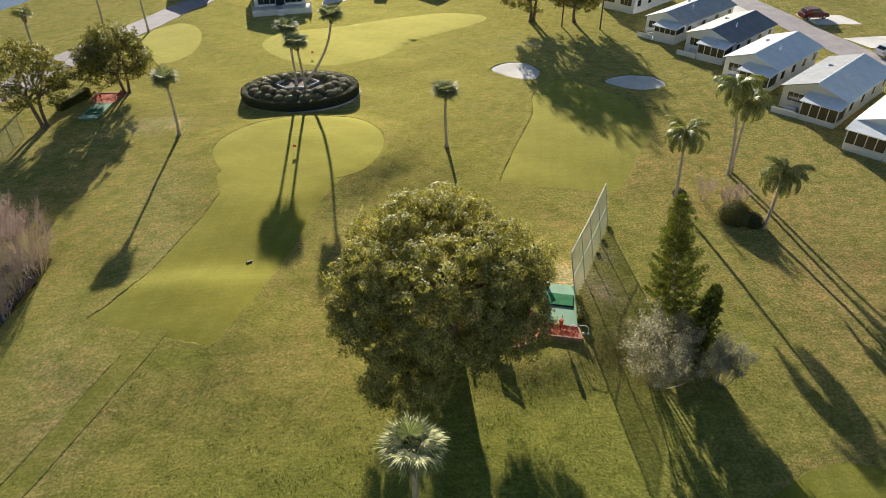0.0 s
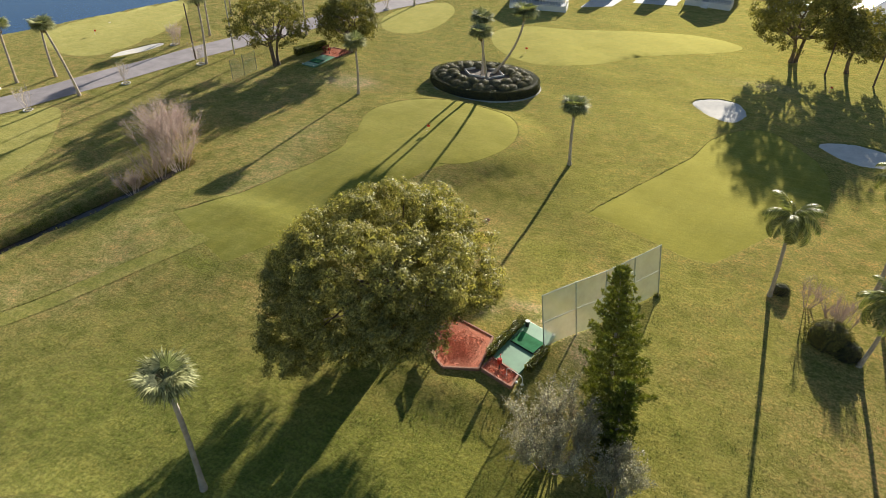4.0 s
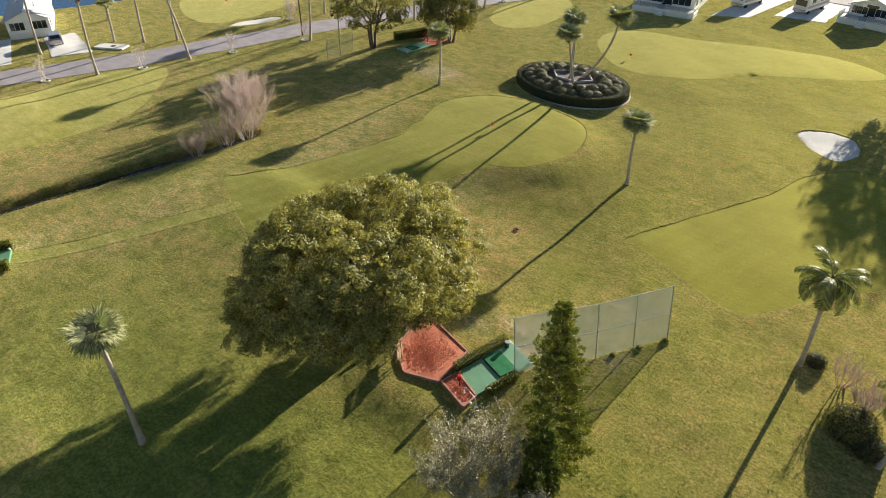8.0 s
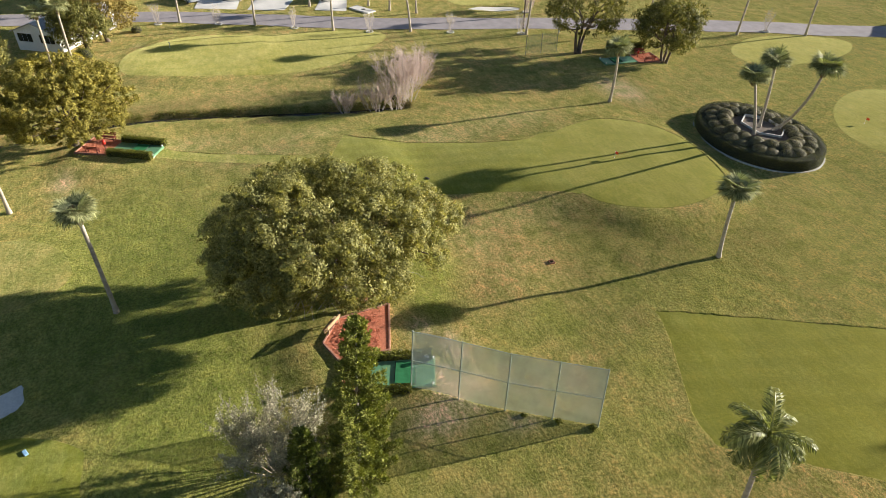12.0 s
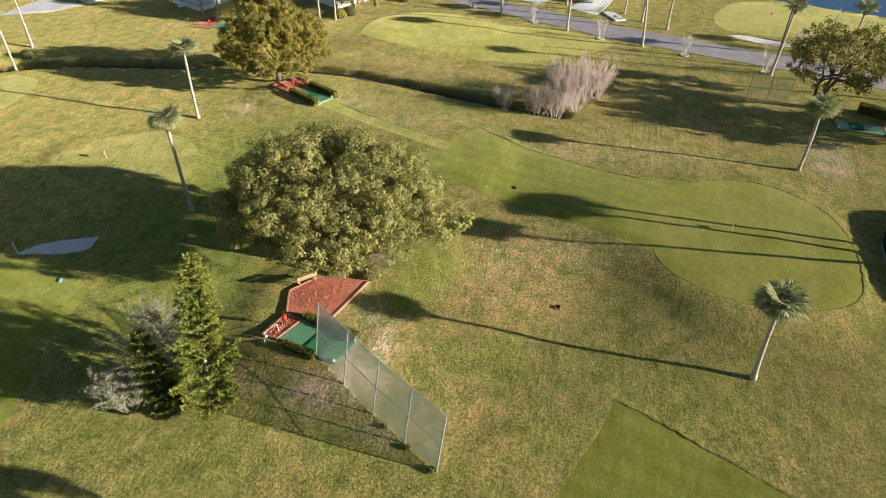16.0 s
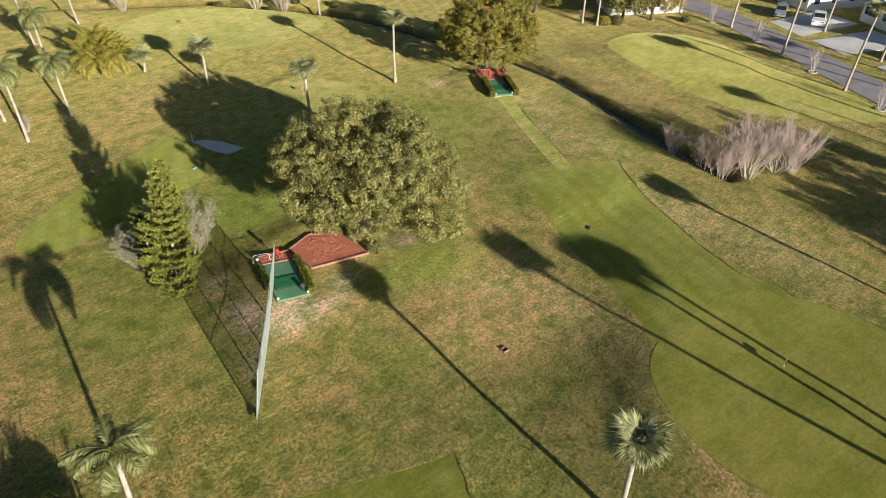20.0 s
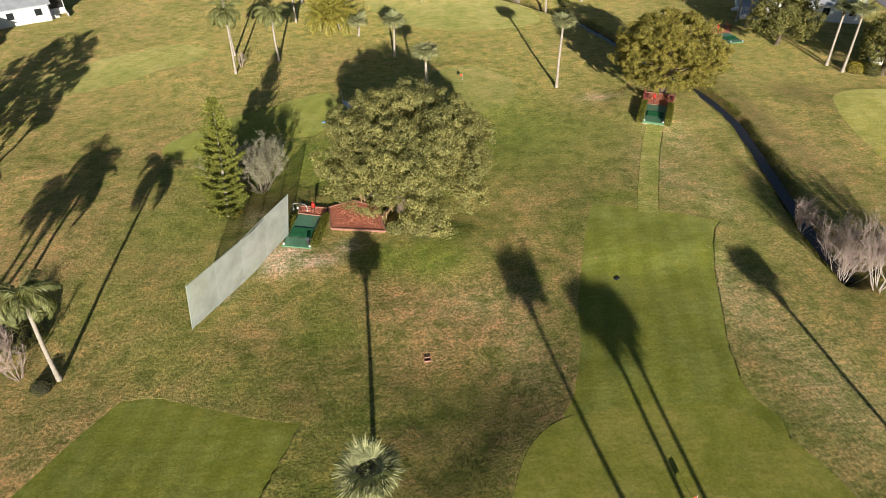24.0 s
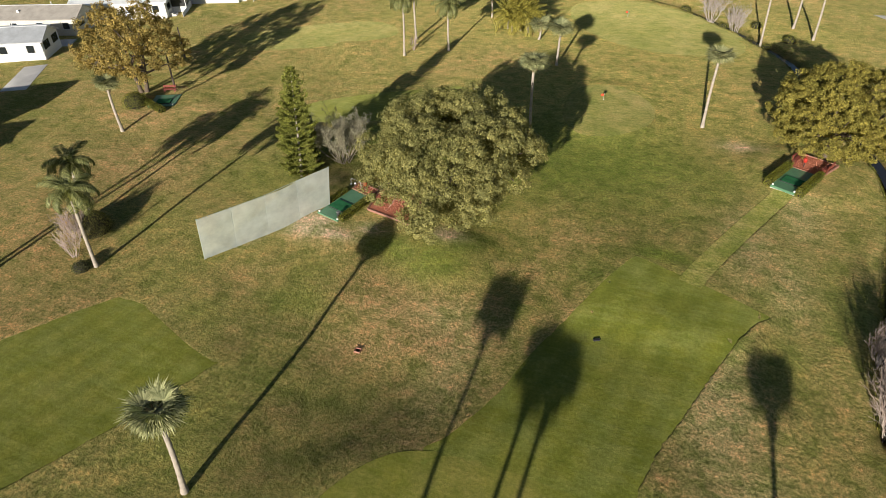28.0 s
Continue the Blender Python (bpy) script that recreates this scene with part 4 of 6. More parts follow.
def fan_frond(size, droop, gen, material=M_SABAL):
    """A fan-palm leaf: stalk and a pleated fan of blades that hang at their tips."""
    chunks = tube([(0, 0, 0), (size * 0.3, 0, size * 0.05), (size * 0.6, 0, 0)], [0.03, 0.022, 0.015], 3, False)
    n = 30
    v, f = [], []
    for i in range(n):
        a = math.radians(-128 + 256 * i / (n - 1))
        l = size * (0.62 + 0.25 * math.cos(a * 0.6)) * gen.uniform(0.72, 1.18)
        c, s = math.cos(a), math.sin(a)
        sx = size * 0.58
        w = 0.034 * size * gen.uniform(0.7, 1.25)
        sag = droop * (0.3 + 0.7 * abs(s)) * size
        p0 = np.array([sx, 0, 0.0])
        p1 = np.array([sx + c * l * 0.6, s * l * 0.6, 0.06 * size - sag * 0.25])
        p2 = np.array([sx + c * l * 0.95, s * l * 0.95, -sag * gen.uniform(0.7, 1.2)])
        side = np.array([-s, c, 0]) * w
        b = len(v)
        v += [p0, p1 + side, p1 - side, p2]
        f += [(b, b + 2, b + 1), (b + 1, b + 2, b + 3)]
    return build_mesh("frond", chunks + [(np.array(v), np.array(f))], material)


def feather_frond(size, bend, gen, material, leaflets=26, width=0.05, hang=0.45):
    """A feather-palm leaf: an arching rib, its leaflets hanging on both sides."""
    k = np.linspace(0, 1, 13)
    th = -np.radians(bend) * k ** 1.15
    step = size / 12
    rib = np.zeros((13, 3))
    rib[1:, 0] = np.cumsum(np.cos((th[1:] + th[:-1]) / 2)) * step
    rib[1:, 2] = np.cumsum(np.sin((th[1:] + th[:-1]) / 2)) * step
    chunks = tube(rib, np.linspace(0.035, 0.008, 13), 3, False)
    v, f = [], []
    for i in range(leaflets):
        q = 0.12 + 0.88 * i / (leaflets - 1)
        p = np.array([np.interp(q, k, rib[:, j]) for j in range(3)])
        a = np.interp(q, k, th)
        along, up = np.array([math.cos(a), 0, math.sin(a)]), np.array([-math.sin(a), 0, math.cos(a)])
        l = size * 0.27 * (0.3 + 0.7 * math.sin(math.pi * min(1, q * 0.8 + 0.14)))
        for s in (-1, 1):
            way = along * 0.55 + np.array([0, s, 0]) * gen.uniform(0.6, 0.95) - up * hang * gen.uniform(0.3, 1.5)
            way /= np.linalg.norm(way)
            m = p + way * l * 0.5 + up * 0.03 * size
            tip = p + way * l - np.array([0, 0, 0.3 * l]) * hang
            side = along * width
            b = len(v)
            v += [p, m + side, m - side, tip]
            f += [(b, b + 1, b + 2), (b + 1, b + 3, b + 2)]
    return build_mesh("frond", chunks + [(np.array(v), np.array(f))], material)


gen0 = np.random.default_rng(21)
FANS = [fan_frond(1.35, d, gen0) for d in (0.08, 0.15, 0.24, 0.36)]
FANDRY = [fan_frond(1.15, d, gen0, M_SABALDRY) for d in (0.9, 1.1)]
QUEENS = [feather_frond(2.9, d, gen0, M_QUEEN, 50, 0.045, 0.6) for d in (100, 130, 150, 140)]
DATES = [feather_frond(3.0, d, gen0, M_DATE, 30, 0.05, 0.3) for d in (45, 70, 95)]


def palm_trunk(top, radius, swell, gen, sway=0.12, rings=26, curve=1.25):
    k = np.linspace(0, 1, rings)
    bow = np.sin(k * np.pi) * gen.normal(0, sway)
    out = k ** curve if curve > 0 else 1 - (1 - k) ** -curve
    line = np.column_stack([top[0] * out + bow, top[1] * out + bow * 0.5, top[2] * k])
    rad = radius * (1 + swell * np.exp(-k * 14)) * (1 + 0.05 * np.where(np.arange(rings) % 2, 1, -1)) * (1 - 0.18 * k)
    return tube(line, rad, 9), line[-1]


def sabal(x, y, height, top=(0, 0), seed=0, label="cabbage palm with a slim grey trunk and round fan-leaf crown", group="cabbage palms", size=0.92, fronds=42, base=None, skirt=False, curve=1.25):
    gen = np.random.default_rng(100 + seed)
    z = gz(x, y) if base is None else base
    t = thing("cabbage_palm", pose(x, y, z - 0.05), label, "palm tree", group)
    chunks, head = palm_trunk((top[0], top[1], height), 0.17, 0.6, gen, curve=curve)
    part("trunk", build_mesh("trunk", chunks, M_PALMBARK, True), t)
    # old leaf bases under the crown
    boots = []
    for i in range(44):
        a, u = gen.uniform(0, 2 * math.pi), gen.uniform(-1.15, 0.1)
        d = np.array([math.cos(a), math.sin(a), 0])
        p = head + d * 0.13 + (0, 0, u)
        boots += tube([p, p + d * (0.2 + 0.12 * (u + 1)) + (0, 0, 0.26)], [0.07, 0.03], 4)
    part("leaf_base_ring", build_mesh("leaf_base_ring", boots, M_SABALDRY), t, "pale criss-crossed old leaf bases")
    for i in range(fronds):
        a = i * 2.39996 + gen.normal(0, 0.15)
        u = i / (fronds - 1)
        tilt = 32 - 44 * u + gen.normal(0, 8)
        me = FANS[min(3, int(u * 4))]
        s = size * gen.uniform(0.85, 1.12)
        part("frond", me, t, m=pose(*(head + (0, 0, 0.1)), 0, -tilt, math.degrees(a)) @ Matrix.Scale(s, 4) @ pose(0, 0, 0, gen.uniform(-25, 25)))
    if skirt:
        for i in range(3):
            part("dead_frond", FANDRY[i % 2], t, "brown hanging dead frond", pose(*(head - (0, 0, 0.15)), 0, gen.uniform(25, 45), i * 120 + gen.uniform(-20, 20)) @ Matrix.Scale(size * 0.85, 4))
    return t


def feather_palm(name, x, y, height, seed, label, group, fronds=15, meshes=None, top=(0, 0), size=1.0, radius=0.16):
    gen = np.random.default_rng(200 + seed)
    t = thing(name, pose(x, y, gz(x, y) - 0.05), label, "palm tree", group)
    chunks, head = palm_trunk((top[0], top[1], height), radius, 0.5, gen)
    part("trunk", build_mesh("trunk", chunks, M_PALMBARK, True), t)
    shaft = tube([head - (0, 0, 0.2), head + (0, 0, 0.5), head + (0, 0, 1.0)], [radius * 1.1, radius * 1.2, 0.06], 8)
    part("crown_shaft", build_mesh("crown_shaft", shaft, M_HEDGE, True), t, "green crown shaft")
    meshes = meshes or QUEENS
    for i in range(fronds):
        u = i / (fronds - 1)
        tilt = 72 - 74 * u + gen.normal(0, 8)
        part("frond", meshes[min(len(meshes) - 1, int(u * len(meshes)))], t,
             m=pose(*(head + (0, 0, 0.6)), 0, -tilt, math.degrees(i * 2.39996 + gen.normal(0, 0.2))) @ Matrix.Scale(size * gen.uniform(0.85, 1.1), 4))
    return t


def conifer(x, y, height, radius, material, label, seed, base=0.5, lean=(0, 0)):
    """A narrow conifer: whorls of upswept branches with tufted needles."""
    gen = np.random.default_rng(300 + seed)
    t = thing("conifer", pose(x, y, gz(x, y) - 0.05), label, "conifer")
    part("trunk", build_mesh("trunk", tube(crooked((0, 0, 0), (lean[0], lean[1], height * 0.98), 0.05, gen, 9), np.linspace(0.17, 0.02, 9), 7), M_PALE, True), t)
    wood, P, O = [], [], []
    z = base
    lean_x, lean_y = lean
    while z < height - 0.2:
        u = (z - base) / (height - base)
        r = radius * (1 - u) ** 0.8 * (0.7 + 0.3 * min(1, u * 5)) + 0.12
        n = 7 if u < 0.75 else 5
        a0 = gen.uniform(0, 2 * math.pi)
        for i in range(n):
            a = a0 + 2 * math.pi * i / n + gen.normal(0, 0.16)
            l = r * gen.uniform(0.62, 1.3)
            d = np.array([math.cos(a), math.sin(a), 0])
            across = np.array([-d[1], d[0], 0])
            k = np.linspace(0, 1, 6)[:, None]
            rise = 0.12 * k + (0.16 + 0.45 * u) * k ** 2
            line = np.array([lean_x * u, lean_y * u, z]) + d * l * k + np.array([0, 0, 1.0]) * l * rise
            wood += tube(line, np.linspace(0.035, 0.01, 6), 3, False)
            # side shoots in a flat spray along the branch, each a brush of needles
            for q in np.linspace(0.22, 1.0, max(3, int(l * 4.2))):
                foot = np.array([np.interp(q, k[:, 0], line[:, j]) for j in range(3)])
                for s_ in (-1, 1):
                    sl = (0.16 + 0.34 * l * (1.05 - q)) * gen.uniform(0.7, 1.15)
                    tip = foot + d * sl * 0.7 + across * s_ * sl * 0.75 + np.array([0, 0, 0.25 * sl])
                    m = int(9 + 22 * sl)
                    w = gen.uniform(0, 1, (m, 1))
                    P.append(foot + (tip - foot) * w + gen.normal(0, 0.03, (m, 3)))
                    O.append(np.tile((tip - foot) / sl, (m, 1)) * 0.7 + np.array([0, 0, 0.45]))
        z += gen.uniform(0.6, 0.78) * (1.0 if u < 0.6 else 0.72)
    part("branch_whorl", build_mesh("branch_whorl", wood, M_BARK), t)
    P, O = np.concatenate(P), np.concatenate(O)
    part("needles", build_mesh("needles", [leaves(np.repeat(P, 3, 0) + gen.normal(0, 0.03, (3 * len(P), 3)), np.repeat(O, 3, 0), 0.2, 0.05, 0.45, gen, True)], material), t)
    return t


def bare_shrub(name, x, y, height, spread, label, seed, stems=10, twigs=9, material=None, leafy=0, group="", category="shrub", ring=False, fine=0.012, stem=None):
    """Many bare stems fanning up from one foot, forking twice."""
    gen = np.random.default_rng(400 + seed)
    t = thing(name, pose(x, y, gz(x, y) - 0.05), label, category, group)
    material = material or M_TWIG
    P, O = [], []
    for i in range(stems):
        a = 2.4 * i + gen.normal(0, 0.3)
        r = math.sqrt((i + 0.5) / stems)
        foot = np.array([0.22 * r * math.cos(a) * spread, 0.22 * r * math.sin(a) * spread, 0])
        tip = np.array([spread * r * math.cos(a), spread * r * math.sin(a), height * gen.uniform(0.62, 0.8)])
        line = crooked(foot, tip, 0.12 * spread, gen, 7)
        chunks = []
        limb = part("stem", build_mesh("stem", tube(line, np.linspace(0.04, 0.014, 7) * (height / 4) ** 0.5, 4, False), stem or material), t)
        for j in range(twigs):
            s = line[gen.integers(3, 7)]
            way = np.array([tip[0] * 0.14, tip[1] * 0.14, 1.0]) + gen.normal(0, 0.3, 3)
            e = s + way / np.linalg.norm(way) * height * gen.uniform(0.16, 0.36)
            tw = crooked(s, e, 0.05, gen, 4)
            chunks += tube(tw, np.linspace(fine * 1.5, fine * 0.7, 4), 3, False)
            for _ in range(4):
                s2 = tw[gen.integers(1, 4)]
                w2 = way / np.linalg.norm(way) + gen.normal(0, 0.4, 3)
                e2 = s2 + w2 / np.linalg.norm(w2) * height * gen.uniform(0.06, 0.15)
                chunks += tube([s2, e2], [fine, fine * 0.6], 3, False)
                if leafy:
                    k = gen.uniform(0, 1, (leafy, 1))
                    P.append(s2 + (e2 - s2) * k + gen.normal(0, 0.1, (leafy, 3)))
                    O.append(np.tile(w2, (leafy, 1)))
        part("twig_spray", build_mesh("twig_spray", chunks, material), limb)
    if leafy:
        part("leaves", build_mesh("leaves", [leaves(np.concatenate(P), np.concatenate(O), 0.1, 0.06, 0.9, gen)], M_GREYLEAF), t)
    if ring:
        n = 14
        for i in range(n):
            a = 2 * math.pi * i / n
            part("edging_stone", build_mesh("edging_stone", [box(-0.13, -0.08, 0, 0.13, 0.08, 0.16, 0.03)], M_CURB), t, m=pose(0.55 * math.cos(a), 0.55 * math.sin(a), 0.02, 0, 0, math.degrees(a) + 90))
    return t


def leaf_mass(name, chunks_fn, count, m, material, label, category, leaf=0.09, seed=0, group="", parent=None, core=None):
    """Leaves over a rounded body, with a core inside painted near-black as inner shade."""
    gen = np.random.default_rng(500 + seed)
    t = thing(name, m, label, category, group) if parent is None else parent
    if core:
        part("shade_core", build_mesh("shade_core", core, M_CORE, True), t)
    p, o = chunks_fn(gen, count)
    part("foliage", build_mesh("foliage", [leaves(p, o, leaf, leaf * 0.6, 0.6, gen)], material), t)
    return t


def box_points(lx, ly, lz):
    def fn(gen, n):
        p = gen.uniform(-1, 1, (n, 3))
        ax = gen.choice(3, n, p=[ly * lz / (ly * lz + lx * lz + lx * ly), lx * lz / (ly * lz + lx * lz + lx * ly), lx * ly / (ly * lz + lx * lz + lx * ly)])
        s = np.where(gen.uniform(0, 1, n) < 0.5, -1, 1)
        s[ax == 2] = 1
        p[np.arange(n), ax] = s
        o = np.zeros((n, 3))
        o[np.arange(n), ax] = s
        q = p * np.array([lx / 2, ly / 2, lz / 2]) + (0, 0, lz / 2)
        return q + gen.normal(0, 0.045, (n, 3)), o
    return fn


def ball_points(r, squash=0.8):
    def fn(gen, n):
        d = gen.normal(0, 1, (n, 3))
        d /= np.linalg.norm(d, axis=1)[:, None]
        d[:, 2] = np.abs(d[:, 2]) * 1.15 - 0.15
        return d * np.array([r, r, r * squash]) * gen.uniform(0.9, 1.06, (n, 1)) + (0, 0, r * squash * 0.25), d
    return fn


def hedge(x, y, z, length, depth, height, angle, seed, label, group=""):
    return leaf_mass("hedge", box_points(length, depth, height), int(900 * length * (depth + height)), pose(x, y, z, 0, 0, angle), M_HEDGE, label, "hedge", 0.11, seed, group,
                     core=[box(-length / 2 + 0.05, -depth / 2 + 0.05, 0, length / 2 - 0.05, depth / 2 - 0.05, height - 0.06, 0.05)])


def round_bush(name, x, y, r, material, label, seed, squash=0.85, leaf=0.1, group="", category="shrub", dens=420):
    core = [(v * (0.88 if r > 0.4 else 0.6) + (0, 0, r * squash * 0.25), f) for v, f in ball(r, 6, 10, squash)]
    return leaf_mass(name, ball_points(r, squash), int(4 * dens * max(r, 0.35) ** 2), pose(x, y, gz(x, y)), material, label, category, leaf, seed, group, core=core)


# the oak by the first tee, its neighbours and the tee trees
broad_tree("oak_tree", 7.3, 36.6, 10.5, 7.6, 8.8, 3.8, M_OAK, "large spreading oak with dense olive-green crown over a low fork", 1, lobes=92, per_lobe=60, leaf=0.17, per=36, trunk=0.5, stems=3, lobe_r=1.4, bare=3, offset=(-0.8, -0.2), inner=0.25, open_side=((95, 180, 4.3), (-180, -150, 4.3), (15, 60, 2.2)),
           extra=((-1.6, 2.8, 2.4), (-2.2, 2.2, 1.7), (-0.9, 2.4, 3.2), (-5.6, -7.6, 3.7), (-4.2, -8.4, 3.1), (-2.6, -8.0, 3.7), (-5.2, -6.6, 3.1), (-3.2, -7.0, 3.1), (-4.6, -5.6, 3.9), (-2.3, -6.2, 3.9), (-3.9, -4.9, 4.5), (-1.2, 8.4, 4.8), (-2.2, 9.0, 4.6), (2.8, -3.4, 2.9)),
           pale=((4.0, -1.2, 3.7), (4.6, 0.2, 4.3), (3.4, 1.6, 4.0), (3.6, -2.4, 3.2), (2.6, 4.6, 3.7)))
conifer(23.7, 34.6, 12.0, 2.25, M_PINE, "tall narrow green conifer with upswept tufted branches", 1, lean=(-1.2, 0.8))
conifer(24.4, 31.8, 7.0, 1.15, M_PINEDARK, "smaller dark conifer close beside the tall one", 2)
bare_shrub("grey_shrub", 25.2, 29.6, 3.6, 1.4, "pale grey half-bare shrub at the conifer's foot", 1, stems=12, twigs=13, leafy=15, group="grey shrubs", material=M_TWIGDARK)
bare_shrub("grey_shrub", 21.0, 30.2, 4.8, 2.6, "grey-leaved twiggy shrub between conifer and tee", 2, stems=21, twigs=16, leafy=16, group="grey shrubs", material=M_TWIGDARK)
round_bush("low_bush", 22.9, 34.4, 0.5, M_YELLOW, "small yellow-leaved plant at the conifer's foot", 3, group="")
round_bush("low_bush", 24.6, 31.2, 0.6, M_HEDGE, "low green plant under the conifers", 4)
round_bush("low_bush", 8.3, 40.0, 0.8, M_OAK, "low leafy growth at the oak's foot", 5, leaf=0.15)
broad_tree("round_tree", -27.3, 14.0, 9.7, 6.6, 6.6, 1.9, M_ROUND, "dense round-headed yellow-green tree behind the second tee", 2, lobes=100, per_lobe=36, leaf=0.18, per=28, trunk=0.33, lobe_r=1.05)
broad_tree("shade_tree", -37.8, 81.5, 9.8, 5.4, 5.6, 3.2, M_FAR, "open dark-leaved tree with several bare limbs", 3, lobes=30, per_lobe=42, leaf=0.26, per=14, trunk=0.3, stems=3, lobe_r=1.5, offset=(-1.5, 1.5), inner=0.1)
broad_tree("shade_tree", -30.6, 91.6, 9.0, 4.6, 4.8, 2.2, M_FAR, "full leafy tree on a red mulch bed", 4, lobes=34, per_lobe=48, leaf=0.26, per=14, trunk=0.26, stems=3, lobe_r=1.5, offset=(-0.8, 0.8))
broad_tree("rusty_tree", 55.2, 21.6, 11.6, 6.4, 6.0, 2.6, M_RUST, "large rust-tinged tree over the far tee", 5, lobes=64, per_lobe=36, leaf=0.25, per=13, trunk=0.36, stems=2, lobe_r=1.2, bare=3, inner=0.15)
broad_tree("shade_tree", 33.2, 117, 12.5, 7.6, 6.6, 3.6, M_FAR, "tall dark shade tree at the far end", 6, lobes=40, per_lobe=48, leaf=0.3, per=14, trunk=0.4, stems=2, lobe_r=2.0)
broad_tree("shade_tree", 40.5, 115, 9.5, 4.2, 4.4, 3.0, M_FAR, "shade tree beside the homes", 7, lobes=24, per_lobe=44, leaf=0.3, per=12, trunk=0.25, lobe_r=1.6)
broad_tree("shade_tree", -51.2, -0.8, 7.4, 4.6, 4.8, 2.0, M_FAR, "broad shade tree in front of the western home", 8, lobes=26, per_lobe=46, leaf=0.28, per=14, trunk=0.3, stems=2, lobe_r=1.5)
broad_tree("shade_tree", -58.6, 12.4, 7.5, 3.6, 3.6, 2.4, M_FAR, "leafy tree beside the western home", 9, lobes=20, per_lobe=44, leaf=0.28, per=12, trunk=0.24, lobe_r=1.4)
broad_tree("shade_tree", -63.6, 14.5, 8.0, 4.2, 4.2, 2.4, M_RUST, "rust-tinged tree beside the road", 10, lobes=22, per_lobe=44, leaf=0.28, per=12, trunk=0.26, lobe_r=1.5)
broad_tree("shade_tree", -66.5, 9.0, 8.5, 4.0, 4.0, 2.4, M_FAR, "dark tree at the road's edge", 11, lobes=20, per_lobe=44, leaf=0.3, per=12, trunk=0.26, lobe_r=1.5)

# palms
sabal(11.3, 69.2, 6.9, (-0.1, -0.2), 1)
sabal(3.1, 20.0, 9.4, (0.1, -0.1), 2, size=0.86)
sabal(-20.7, 77.0, 7.1, (0, 0), 3)
sabal(-14.85, 9.5, 8.5, (-0.1, 0.1), 4)
sabal(5.4, -5.0, 5.2, (-0.2, 0.1), 5, size=1.05)
sabal(49.7, 31.8, 6.0, (0, 0.1), 6, size=0.8)
sabal(-54.8, 60.3, 9.5, (-1.6, -0.8), 7, "leaning cabbage palm at the road's edge")
for i, (px, py) in enumerate(((-70.2, 25.0), (-64.9, 36.7), (-59.1, 48.5), (-48.0, 77.6), (-42.9, 96.7), (-38.2, 110.6), (-34.6, 121.2), (-73.1, 46.9), (-80, 35.4))):
    sabal(px, py, 9.5 + (i % 3) * 0.6, (0.3 * (i % 2), 0.4), 10 + i, "tall cabbage palm lining the road", "roadside palms", 0.9, 20, skirt=False)
for i, (px, py, h) in enumerate(((-57.4, 89, 7.5), (-67, 60, 8), (-70.5, 57, 6), (-64, 64, 7.5), (-82, 62, 7), (-62, 100, 7.5), (-53.4, 8.2, 8.0), (-54.0, 10.8, 8.4), (-50.6, -11.9, 7.0), (-50.7, -8.9, 6.4))):
    sabal(px, py, h, (0.2, 0.2), 30 + i, "cabbage palm beyond the road", "far palms", 0.95, 18, skirt=False)
for i, (px, py, h) in enumerate(((-22.0, -23.6, 9), (-27.0, -32.5, 9), (-29.5, -27.5, 9), (12.2, -43.4, 8), (20.2, -36, 9))):
    sabal(px, py, h, (0.3, 0.2), 50 + i, "tall slim palm at the far end of the course", "far palms", 0.95, 18, skirt=False)
sabal(10.4, -15.4, 2.3, (0, 0), 60, "short young fan palm beside the date palm clump", "cabbage palms", 1.0, 18, skirt=False)
for i, (px, py, h, tx, ty) in enumerate(((32.6, 53.8, 7.0, -0.4, 0), (38.8, 47.8, 5.2, 0.2, 0), (40.6, 58.2, 9.2, -1.0, 0.8), (41.2, 58.8, 7.4, 0.1, 0.2), (28.8, -9.6, 9.9, 0, 0),
                                         (27.7, -2.2, 7.8, -0.2, 0), (22.1, -6.2, 6.2, 0, 0), (20.6, -24, 7.0, 0, 0))):
    feather_palm("queen_palm", px, py, h, i, "queen palm with drooping feather fronds", "queen palms", 19, top=(tx, ty))
for i, (px, py, h) in enumerate(((15.4, -17.4, 1.4), (14.2, -18.6, 2.6), (16.4, -18.8, 2.0), (12.8, -18.0, 1.6), (15.0, -19.8, 3.4), (13.4, -19.6, 2.2))):
    feather_palm("date_palm", px, py, h, 20 + i, "clumping golden-green date palm stem on a leaf-litter bed", "date palm clump", 20, DATES, size=1.1, radius=0.13)

# bare and small shrubs
for i, (px, py, h, s) in enumerate(((-28.6, 48.3, 4.2, 2.1), (-28.0, 50.6, 5.0, 2.7), (-29.3, 52.8, 5.1, 2.8), (-32.3, 54.0, 5.0, 2.7), (-31.0, 51.8, 5.2, 2.9), (-33.6, 55.0, 4.8, 2.5), (-28.0, 44.2, 2.8, 1.5))):
    bare_shrub("crape_myrtle", px, py, h, s, "leafless pinkish-grey crape myrtle by the ditch", 10 + i, 13, 24, group="bare crape myrtles", fine=0.0085, stem=M_PALE)
for i, (px, py) in enumerate(((-30.2, 51.0), (-34.6, 54.6), (-28.6, 50.2))):
    round_bush("low_bush", px, py, 0.5, M_HEDGE, "low green shrub under the bare crape myrtles", 30 + i, group="ditch shrubs")
for i, (px, py) in enumerate(((-67.6, 31.0), (-62.1, 42.7), (-56.8, 54.0), (-52.7, 66.4), (-48.6, 77.0), (-70.0, 21.6), (-59.5, 82.8), (-37.9, 116))):
    bare_shrub("young_crape_myrtle", px, py, 3.2, 0.9, "small leafless street tree in a ring of edging", 40 + i, 6, 7, material=M_PALE, group="young street trees", category="tree", ring=True)
